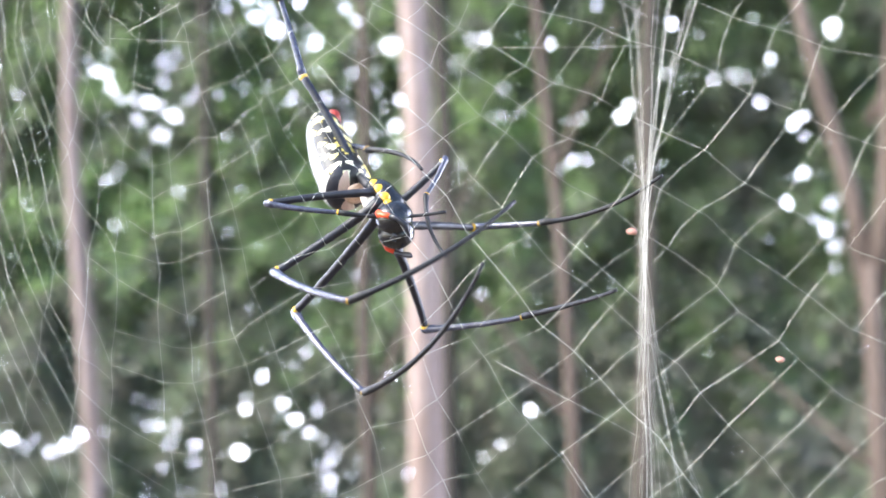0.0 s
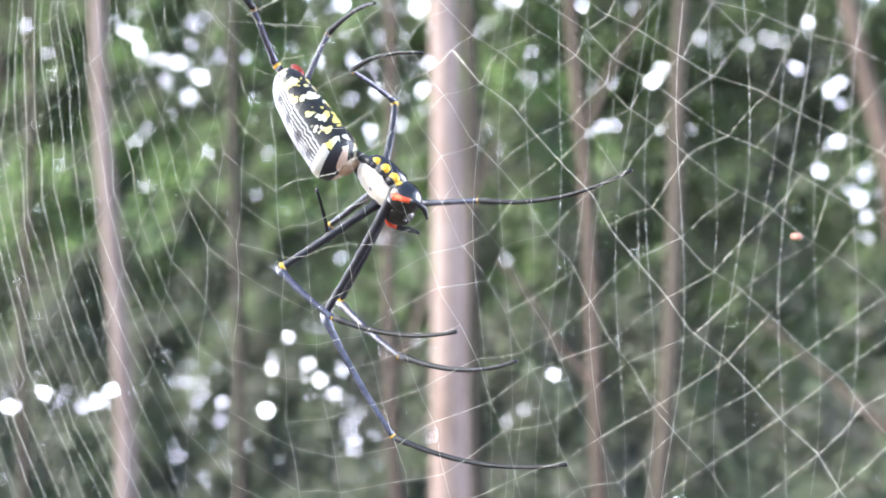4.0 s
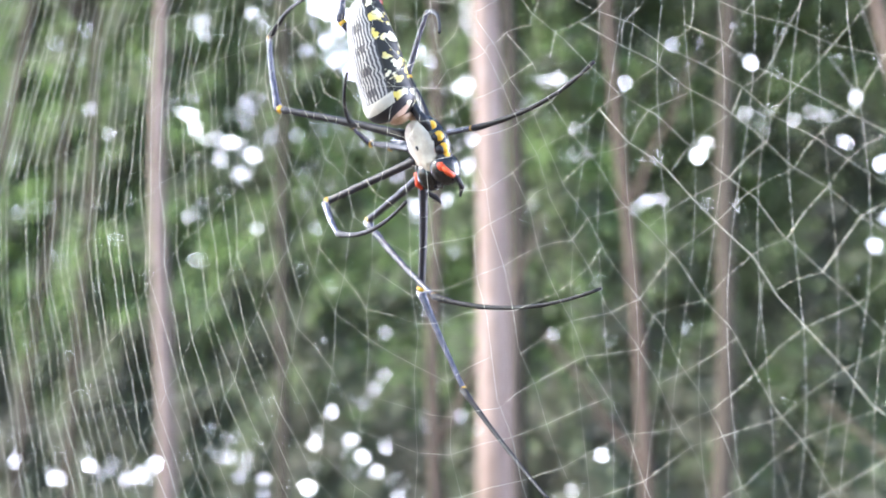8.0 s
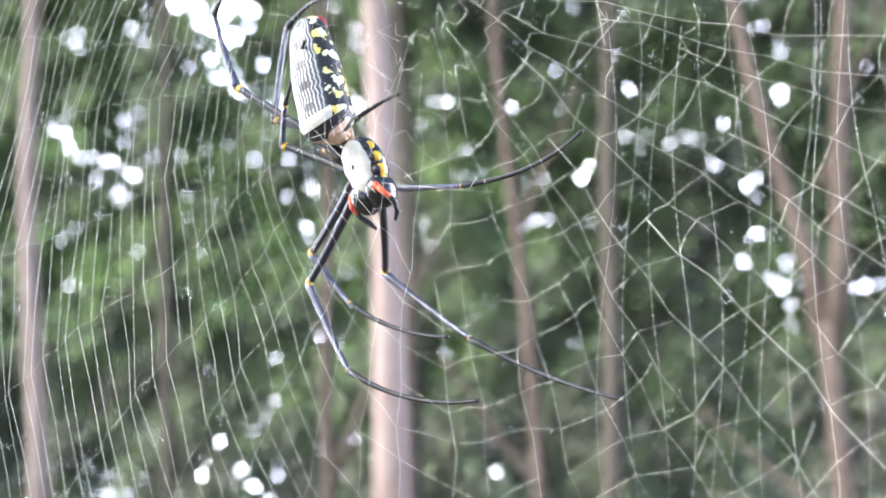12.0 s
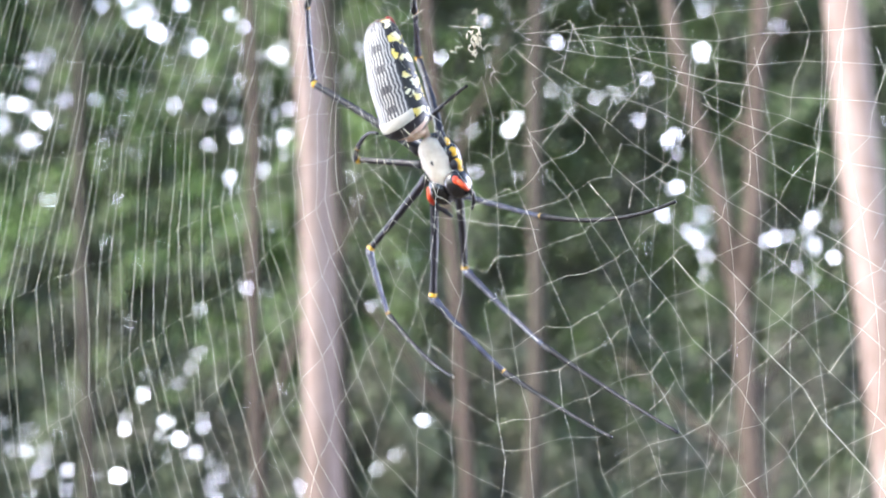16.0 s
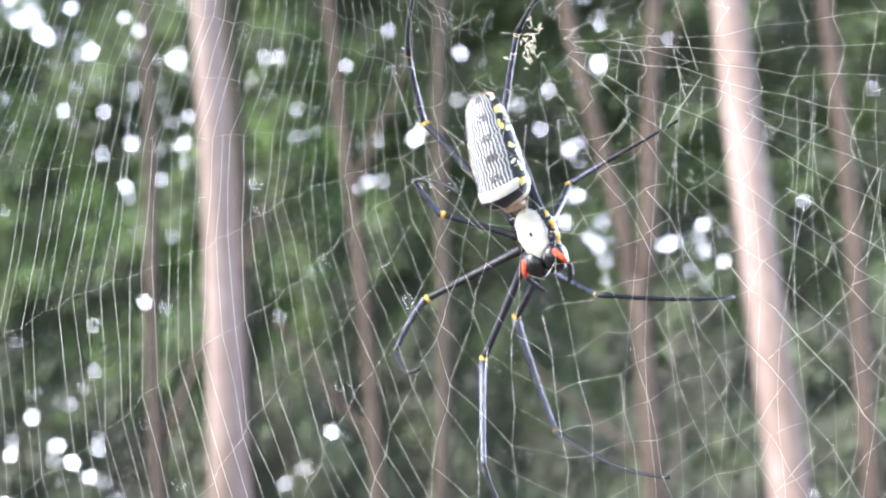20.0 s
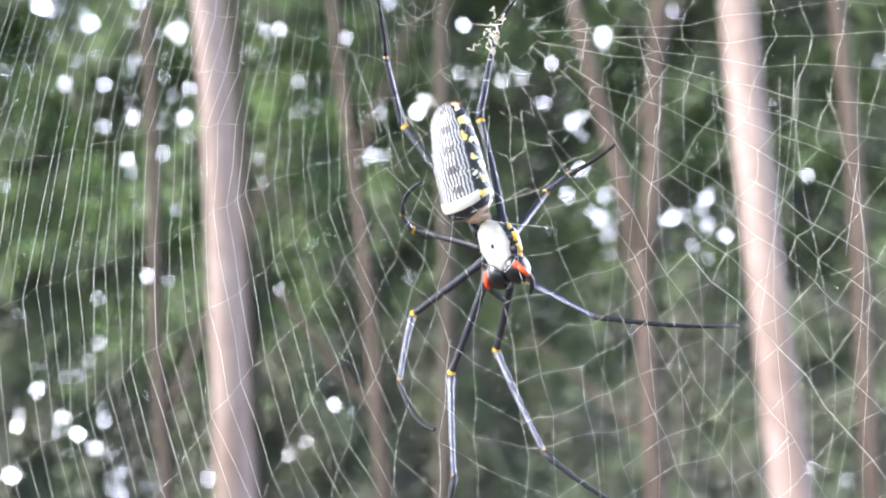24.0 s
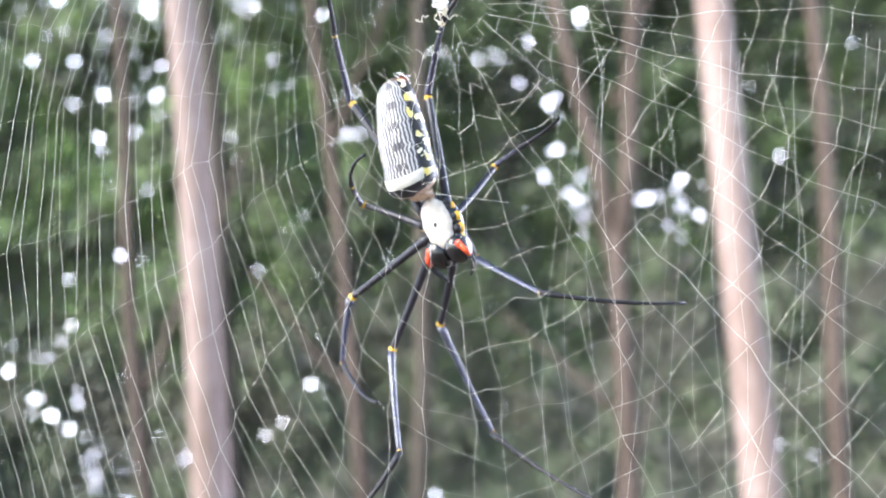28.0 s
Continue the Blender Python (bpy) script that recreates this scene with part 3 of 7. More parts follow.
def build_body():
    # abdomen: a long blunt barrel from the waist to the tail
    front, tail = Vector((-0.0012, -0.002, 0.0042)), Vector((-0.0315, 0.0, 0.0006))
    bm = bmesh.new()
    rings, sides = 34, 32
    grid = []
    way = tail - front
    for i in range(rings + 1):
        s = i / rings
        blunt = math.sqrt(max(0.0, 1 - (1 - min(s / 0.2, 1)) ** 2)) * math.sqrt(max(0.0, 1 - max(0, (s - 0.76) / 0.24) ** 2))
        r = 0.0074 * blunt * (1.04 - 0.34 * s) * (0.97 + 0.03 * math.cos(s * 12))
        c = front + way * s + Vector((0, 0, 0.0007 * math.sin(s * 3.1)))
        row = []
        for k in range(sides):
            w = 2 * math.pi * k / sides
            row.append(bm.verts.new(c + Vector((0, math.sin(w) * r, math.cos(w) * r * 0.93))))
        grid.append(row)
    for i in range(rings):
        for k in range(sides):
            bm.faces.new((grid[i][k], grid[i][(k + 1) % sides], grid[i + 1][(k + 1) % sides], grid[i + 1][k]))
    bmesh.ops.remove_doubles(bm, verts=bm.verts, dist=1e-6)
    bmesh.ops.recalc_face_normals(bm, faces=bm.faces)
    abdomen = part("abdomen", bm, ABDOMEN, spider, "pale wavy-lined belly with black yellow-spotted flanks")
    for sy in (-1, 1):
        bm = bmesh.new()
        ball(bm, (-0.0293, sy * 0.0009, -0.0026), (0.0023, 0.0013, 0.0015))
        part("spinneret", bm, DARK_RED, abdomen, "dark red spinneret")
    bm = bmesh.new()
    ball(bm, (-0.0014, -0.0012, 0.0030), (0.0012, 0.0030, 0.0028))
    part("front_plate", bm, TAN, abdomen, "tan plate under the front of the abdomen")
    # waist and forebody
    tube("pedicel", [(-0.003, 0, 0.0005), (0, 0, 0.0004), (0.003, 0, 0.0004)], [0.0012, 0.0009, 0.0013], TAN, spider)
    bm = bmesh.new()
    ball(bm, (0.0066, 0, -0.0012), (0.0072, 0.0056, 0.0039), 24, 16)
    for v in bm.verts:
        if v.co.x > 0.009:
            v.co.y *= 1 - 0.3 * (v.co.x - 0.009) / 0.0045
            v.co.z -= 0.0006
    carapace = part("carapace", bm, SHELL, spider, "glossy black carapace")
    for ex, ey, ez in ((0.0128, 0.0007, -0.0030), (0.0132, 0.0006, -0.0022), (0.0124, 0.0021, -0.0028), (0.0127, 0.0023, -0.0022)):
        for sy in (-1, 1):
            bm = bmesh.new()
            ball(bm, (ex, sy * ey, ez), (0.00028, 0.00028, 0.00028), 8, 6)
            part("eye", bm, SHELL, carapace)
    bm = bmesh.new()
    ball(bm, (0.0066, 0, 0.0014), (0.0062, 0.0036, 0.0022), 24, 14)
    for v in bm.verts:
        u = (v.co.x - 0.0066) / 0.0062
        v.co.x = 0.0066 + 0.0066 * math.copysign(abs(u) ** 0.8, u)
        v.co.y *= 1.12 - 0.2 * max(0, u) + 0.05 * math.cos(u * 11)
        v.co.z += 0.00035 * noise.noise(v.co * 600)
    sternum = part("sternum", bm, CREAM, spider, "cream-white breast plate")
    bm = bmesh.new()
    ball(bm, (0.0066, 0.0003, 0.0035), (0.0007, 0.0005, 0.0003), 10, 6)
    part("sternum_mark", bm, LEG_BLACK, sternum)
    for sy in (-1, 1):
        bm = bmesh.new()
        ball(bm, (0.0136, sy * 0.0025, -0.0004), (0.0042, 0.0033, 0.0042), 20, 14)
        jaw = part("chelicera", bm, SHELL, spider, "swollen glossy black jaw")
        tube("fang", [(0.0165, sy * 0.0014, 0.001), (0.0174, sy * 0.0007, 0.0016), (0.0172, sy * 0.0002, 0.0024)], [0.0005, 0.0004, 0.0001], SHELL, jaw, 8)
        bm = bmesh.new()
        ball(bm, (0.0128, sy * 0.0042, 0.0026), (0.0012, 0.0009, 0.0009), 16, 10)
        palp = part("pedipalp", bm, RED, spider, "orange-red palp base with a black tip")
        tube("palp_tip", [(0.0160, sy * 0.0057, 0.0013), (0.0172, sy * 0.0058, 0.0004), (0.0192, sy * 0.0048, -0.0008), (0.0212, sy * 0.0032, -0.0006)],
             [0.0007, 0.0006, 0.0007, 0.0003], LEG_BLACK, palp, 10)
        tube("palp_ring", [(0.0126, sy * 0.0043, 0.0026), (0.0146, sy * 0.0054, 0.0024), (0.0164, sy * 0.0058, 0.0010)], [0.00075, 0.0007, 0.0006], RED, palp, 10)


def build_coxa(hip, side):
    inner = Vector((hip.x * 0.72 + 0.0019, side * 0.0016, hip.z - 0.0009))
    out = hip + (hip - inner).normalized() * 0.0006
    coxa = tube("coxa", [inner, hip * 0.55 + inner * 0.45, hip, out], [0.0014, 0.0015, 0.00125, 0.0010], LEG_BLACK, spider, 12)
    bm = bmesh.new()
    ball(bm, hip + Vector((0, side * 0.0004, -0.0008)), (0.00145, 0.0013, 0.0013), 14, 10)
    part("trochanter", bm, JOINT, coxa, "yellow-orange knob at the leg's base")


def build_segment(name, length, start, end, sag, mat, band):
    """A limb segment along x that bows towards z; a coloured joint band near its far end."""
    pts, radii = [], []
    n = 16
    if name == "metatarsus":
        start, end = start * 1.12, end * 1.3
    for i in range(n + 1):
        s = i / n
        pts.append((s * length, 0, sag * length * 4 * s * (1 - s)))
        swell = 1 + 0.28 * math.exp(-((s - 0.03) / 0.05) ** 2) + 0.22 * math.exp(-((s - 0.98) / 0.04) ** 2)
        radii.append((start + (end - start) * s) * swell * (1 + 0.04 * math.sin(s * 40)))
    seg = tube(name, pts, radii, mat, spider, 12)
    if band:
        a = Vector((length - band, 0, sag * band * 4))
        b = Vector((length - band * 0.15, 0, sag * band * 0.6))
        tube("joint_band", [a, (a + b) / 2, b], [end * 1.14, end * 1.32, end * 1.12], JOINT, seg, 12)
    bm = bmesh.new()
    bmesh.ops.create_icosphere(bm, subdivisions=2, radius=start * 1.15)
    part("joint_ball", bm, mat, seg)
    return seg


build_body()


def motions():
    walk(spider, [
        (0, pose(0.0237, 0.0165, 1.4689, 123.8, 45.7, -34.2)),
        (0.5, pose(0.0246, 0.0172, 1.4665, 130.3, 44.8, -25.3)),
        (1, pose(0.0228, 0.0166, 1.4682, 136.9, 42.8, -16.6)),
        (1.5, pose(0.0162, 0.0168, 1.4687, 144.0, 36.1, -7.1)),
        (2, pose(0.0073, 0.0163, 1.4705, 146.9, 35.0, 0.4)),
        (2.5, pose(-0.0010, 0.0149, 1.4741, 142.2, 37.3, 0.4)),
        (3, pose(-0.0020, 0.0162, 1.4708, 138.5, 36.6, 0.8)),
        (3.5, pose(0.0072, 0.0183, 1.4663, 139.1, 42.7, 3.5)),
        (5.5, pose(0.0156, 0.0152, 1.4783, 149.1, 60.0, 21.1)),
        (6, pose(0.0192, 0.0150, 1.4797, 159.5, 73.4, 33.9)),
        (6.5, pose(0.0262, 0.0181, 1.4844, 156.4, 74.0, 35.6)),
        (7, pose(0.0119, 0.0134, 1.4910, 148.2, 67.1, 31.4)),
        (7.5, pose(0.0213, 0.0174, 1.4966, 159.3, 64.3, 42.9)),
        (8, pose(0.0026, 0.0128, 1.4952, 167.9, 60.8, 52.0)),
        (8.5, pose(0.0070, 0.0151, 1.4948, 164.6, 66.3, 46.4)),
        (9, pose(0.0005, 0.0124, 1.4983, 158.7, 71.5, 38.3)),
        (9.5, pose(-0.0071, 0.0098, 1.5052, 158.7, 69.9, 42.0)),
        (10, pose(-0.0061, 0.0105, 1.5114, 160.4, 69.9, 47.6)),
        (10.5, pose(-0.0122, 0.0084, 1.5149, 156.6, 65.9, 45.9)),
        (11, pose(-0.0092, 0.0096, 1.5176, 160.5, 67.3, 52.8)),
        (11.5, pose(-0.0248, 0.0054, 1.5206, 155.9, 68.3, 42.8)),
        (12, pose(-0.0120, 0.0098, 1.5162, 150.8, 69.0, 32.3)),
        (12.5, pose(-0.0344, 0.0057, 1.5156, 152.0, 69.4, 33.7)),
        (14.5, pose(0.0056, 0.0140, 1.5130, 157.6, 71.0, 39.9)),
        (15, pose(-0.0157, 0.0096, 1.5177, 159.1, 71.4, 41.6)),
        (15.5, pose(0.0010, 0.0113, 1.5176, 157.6, 68.0, 39.0)),
        (16, pose(-0.0047, 0.0096, 1.5180, 156.6, 64.6, 36.9)),
        (16.5, pose(0.0062, 0.0109, 1.5165, 151.6, 67.2, 29.8)),
        (17, pose(-0.0063, 0.0092, 1.5208, 145.2, 69.6, 21.3)),
        (17.5, pose(0.0274, 0.0107, 1.5205, 145.6, 68.4, 21.6)),
        (18, pose(0.0087, 0.0097, 1.5169, 145.9, 67.1, 21.9)),
        (18.5, pose(0.0236, 0.0103, 1.5150, 144.2, 69.4, 20.5)),
        (19, pose(0.0145, 0.0102, 1.5134, 142.2, 71.6, 18.7)),
        (19.5, pose(0.0211, 0.0108, 1.5099, 139.7, 71.5, 17.8)),
        (20, pose(0.0211, 0.0106, 1.5105, 137.3, 71.3, 16.9)),
        (20.5, pose(0.0376, 0.0114, 1.5057, 136.2, 71.4, 15.6)),
        (21, pose(0.0178, 0.0108, 1.5091, 135.1, 71.4, 14.3)),
        (21.5, pose(0.0210, 0.0111, 1.5064, 135.1, 71.6, 14.1)),
        (23.5, pose(0.0164, 0.0111, 1.5079, 135.1, 72.7, 13.5)),
        (24, pose(0.0166, 0.0114, 1.5052, 135.1, 72.9, 13.3)),
        (24.5, pose(0.0139, 0.0115, 1.5040, 134.6, 73.2, 13.0)),
        (25, pose(0.0149, 0.0115, 1.5044, 134.0, 73.4, 12.6)),
        (25.5, pose(0.0345, 0.0115, 1.5026, 137.7, 74.9, 17.0)),
        (26, pose(0.0166, 0.0115, 1.5045, 142.3, 76.4, 22.3)),
        (26.5, pose(0.0119, 0.0116, 1.5052, 143.0, 75.9, 22.4)),
        (27, pose(0.0207, 0.0114, 1.5050, 143.7, 75.4, 22.4)),
        (28, pose(0.0167, 0.0115, 1.5044, 137.4, 74.0, 18.2)),
    ])
    # the sheet sways in the breeze, and the specks with it
    sway = [
        (0, pose(-0.0399, 0.0001, 1.4991, 8.0, 3.0, 0.4)),
        (0.5, pose(-0.0392, 0.0006, 1.4957, 8.0, 3.0, 0.4)),
        (1, pose(-0.0396, 0.0005, 1.4963, 8.0, 3.0, 0.4)),
        (1.5, pose(-0.0411, 0.0007, 1.4953, 8.0, 3.0, 0.4)),
        (2, pose(-0.0400, 0.0005, 1.4967, 8.0, 3.0, 0.4)),
        (2.5, pose(-0.0300, 0.0006, 1.4956, 8.0, 3.0, 0.4)),
        (3, pose(-0.0207, 0.0016, 1.4888, 8.0, 3.0, 0.4)),
        (3.5, pose(-0.0190, 0.0014, 1.4902, 8.0, 3.0, 0.4)),
        (5.5, pose(-0.0121, 0.0006, 1.4958, 8.0, 3.0, 0.4)),
        (6, pose(-0.0071, 0.0008, 1.4944, 8.0, 3.0, 0.4)),
        (6.5, pose(0.0002, 0.0007, 1.4952, 8.0, 3.0, 0.4)),
        (7, pose(-0.0074, 0.0008, 1.4946, 8.0, 3.0, 0.4)),
        (7.5, pose(0.0010, 0.0009, 1.4935, 8.0, 3.0, 0.4)),
        (8, pose(-0.0089, 0.0009, 1.4933, 8.0, 3.0, 0.4)),
        (8.5, pose(-0.0040, 0.0011, 1.4925, 8.0, 3.0, 0.4)),
        (9, pose(-0.0087, 0.0007, 1.4952, 8.0, 3.0, 0.4)),
        (9.5, pose(-0.0115, 0.0008, 1.4943, 8.0, 3.0, 0.4)),
        (10, pose(-0.0070, 0.0006, 1.4956, 8.0, 3.0, 0.4)),
        (10.5, pose(-0.0095, 0.0008, 1.4945, 8.0, 3.0, 0.4)),
        (11, pose(-0.0072, 0.0008, 1.4942, 8.0, 3.0, 0.4)),
        (12, pose(-0.0051, 0.0006, 1.4959, 8.0, 3.0, 0.4)),
        (12.5, pose(-0.0036, 0.0004, 1.4971, 8.0, 3.0, 0.4)),
        (14.5, pose(0.0044, 0.0005, 1.4965, 8.0, 3.0, 0.4)),
        (15, pose(-0.0150, 0.0004, 1.4970, 8.0, 3.0, 0.4)),
        (15.5, pose(-0.0015, 0.0009, 1.4933, 8.0, 3.0, 0.4)),
        (16, pose(-0.0060, 0.0015, 1.4895, 8.0, 3.0, 0.4)),
        (16.5, pose(0.0096, 0.0001, 1.4993, 8.0, 3.0, 0.4)),
        (17, pose(0.0007, -0.0014, 1.5101, 8.0, 3.0, 0.4)),
        (17.5, pose(0.0215, -0.0009, 1.5061, 8.0, 3.0, 0.4)),
        (18, pose(-0.0011, -0.0000, 1.5002, 8.0, 3.0, 0.4)),
        (18.5, pose(0.0128, 0.0005, 1.4963, 8.0, 3.0, 0.4)),
        (19, pose(0.0049, 0.0002, 1.4987, 8.0, 3.0, 0.4)),
        (19.5, pose(0.0131, 0.0002, 1.4987, 8.0, 3.0, 0.4)),
        (20, pose(0.0074, 0.0002, 1.4988, 8.0, 3.0, 0.4)),
        (20.5, pose(0.0171, 0.0002, 1.4982, 8.0, 3.0, 0.4)),
        (21, pose(0.0061, -0.0000, 1.5001, 8.0, 3.0, 0.4)),
        (24, pose(0.0037, 0.0002, 1.4985, 8.0, 3.0, 0.4)),
        (25, pose(0.0030, 0.0002, 1.4984, 8.0, 3.0, 0.4)),
        (26, pose(0.0056, 0.0003, 1.4978, 8.0, 3.0, 0.4)),
        (27, pose(0.0071, 0.0005, 1.4967, 8.0, 3.0, 0.4)),
        (28, pose(0.0057, 0.0002, 1.4987, 8.0, 3.0, 0.4)),
    ]
    walk(web, sway)
    for speck, place in specks:
        walk(speck, [(t, m @ place) for t, m in sway])
    walk(tuft, [
        (0, pose(0.0050, -0.0066, 1.5467, 8.0, 3.0, 0.4)),
        (14, pose(0.0050, -0.0066, 1.5467, 8.0, 3.0, 0.4)),
        (14.5, pose(0.0194, -0.0038, 1.5447, 8.0, 3.0, 0.4)),
        (15, pose(-0.0000, -0.0073, 1.5447, 8.0, 3.0, 0.4)),
        (15.5, pose(0.0135, -0.0055, 1.5411, 8.0, 3.0, 0.4)),
        (16, pose(0.0090, -0.0062, 1.5372, 8.0, 3.0, 0.4)),
        (16.5, pose(0.0246, -0.0065, 1.5471, 8.0, 3.0, 0.4)),
        (17, pose(0.0157, -0.0091, 1.5578, 8.0, 3.0, 0.4)),
        (17.5, pose(0.0365, -0.0073, 1.5539, 8.0, 3.0, 0.4)),
        (18, pose(0.0139, -0.0077, 1.5479, 8.0, 3.0, 0.4)),
        (18.5, pose(0.0278, -0.0068, 1.5440, 8.0, 3.0, 0.4)),
        (19, pose(0.0199, -0.0075, 1.5464, 8.0, 3.0, 0.4)),
        (19.5, pose(0.0281, -0.0074, 1.5464, 8.0, 3.0, 0.4)),
        (20, pose(0.0224, -0.0076, 1.5465, 8.0, 3.0, 0.4)),
        (20.5, pose(0.0321, -0.0074, 1.5459, 8.0, 3.0, 0.4)),
        (21, pose(0.0211, -0.0077, 1.5478, 8.0, 3.0, 0.4)),
        (24, pose(0.0187, -0.0075, 1.5462, 8.0, 3.0, 0.4)),
        (25, pose(0.0180, -0.0075, 1.5461, 8.0, 3.0, 0.4)),
        (26, pose(0.0206, -0.0074, 1.5455, 8.0, 3.0, 0.4)),
        (27, pose(0.0221, -0.0073, 1.5444, 8.0, 3.0, 0.4)),
        (28, pose(0.0207, -0.0075, 1.5464, 8.0, 3.0, 0.4)),
    ])
    walk(fold, [
        (0, pose(0.0856, 0.0106, 1.4533, 8.0, 3.0, 0.4)),
        (1, pose(0.0789, 0.0106, 1.4536, 8.0, 3.0, 0.4)),
        (2, pose(0.0700, 0.0104, 1.4548, 8.5, 0.4, 18.2)),
        (3, pose(0.0787, 0.0088, 1.4519, 4.1, -7.5, 81.9)),
        (6, pose(0.0787, 0.0088, 1.4519, 3.3, -7.9, 88.0)),
        (28, pose(0.0787, 0.0088, 1.4519, 3.3, -7.9, 88.0)),
    ])
    # leg on the near side
    build_coxa(Vector((0.0110, -0.0036, 0.0005)), -1)
    seg = build_segment("femur", 0.0324, 0.0012, 0.000878, 0.02, LEG_BLACK, 0.0013)
    walk(seg, [
        (0, pose(0.0110, -0.0036, 0.0005, 180, 7, -77)),
        (0.5, pose(0.0110, -0.0036, 0.0005, 180, -8, -73)),
        (1, pose(0.0110, -0.0036, 0.0005, 180, -23, -70)),
        (1.5, pose(0.0110, -0.0036, 0.0005, 180, -46, -101)),
        (2, pose(0.0110, -0.0036, 0.0005, -180, -54, -154)),
        (2.5, pose(0.0110, -0.0036, 0.0005, 180, -50, -118)),
        (3, pose(0.0110, -0.0036, 0.0005, 180, -38, -92)),
        (4, pose(0.0110, -0.0036, 0.0005, 180, -21, -79)),
        (5, pose(0.0110, -0.0036, 0.0005, 180, -4, -68)),
        (6, pose(0.0110, -0.0036, 0.0005, 180, 14, -57)),
        (6.5, pose(0.0110, -0.0036, 0.0005, 180, 0, -45)),
        (7, pose(0.0110, -0.0036, 0.0005, 180, -13, -33)),
        (7.5, pose(0.0110, -0.0036, 0.0005, 180, -11, -29)),
        (8, pose(0.0110, -0.0036, 0.0005, 180, -8, -25)),
        (8.5, pose(0.0110, -0.0036, 0.0005, 180, -0, -37)),
        (9, pose(0.0110, -0.0036, 0.0005, 180, 7, -50)),
        (9.5, pose(0.0110, -0.0036, 0.0005, -180, 2, -52)),
        (10, pose(0.0110, -0.0036, 0.0005, 180, -4, -55)),
        (10.5, pose(0.0110, -0.0036, 0.0005, 180, -8, -56)),
        (11, pose(0.0110, -0.0036, 0.0005, -180, -13, -57)),
        (11.5, pose(0.0110, -0.0036, 0.0005, 180, -5, -60)),
        (12, pose(0.0110, -0.0036, 0.0005, 180, 2, -62)),
        (13, pose(0.0110, -0.0036, 0.0005, 180, 3, -51)),
        (14, pose(0.0110, -0.0036, 0.0005, 180, 5, -40)),
        (15, pose(0.0110, -0.0036, 0.0005, -180, 6, -28)),
        (16, pose(0.0110, -0.0036, 0.0005, 180, 0, -28)),
        (17, pose(0.0110, -0.0036, 0.0005, 180, -9, -43)),
        (18, pose(0.0110, -0.0036, 0.0005, 180, -8, -42)),
        (19, pose(0.0110, -0.0036, 0.0005, 180, 3, -50)),
        (20, pose(0.0110, -0.0036, 0.0005, 180, 2, -47)),
        (21, pose(0.0110, -0.0036, 0.0005, 180, 3, -39)),
        (22.5, pose(0.0110, -0.0036, 0.0005, 180, 1, -41)),
        (24, pose(0.0110, -0.0036, 0.0005, 180, -1, -43)),
        (25, pose(0.0110, -0.0036, 0.0005, -180, 2, -42)),
        (26, pose(0.0110, -0.0036, 0.0005, 180, 3, -42)),
        (27, pose(0.0110, -0.0036, 0.0005, -180, -0, -43)),
        (28, pose(0.0110, -0.0036, 0.0005, 180, 1, -43)),
    ])
    seg = build_segment("tibia", 0.0278, 0.000976, 0.00061, 0.03, LEG_SHEEN, 0.0005)
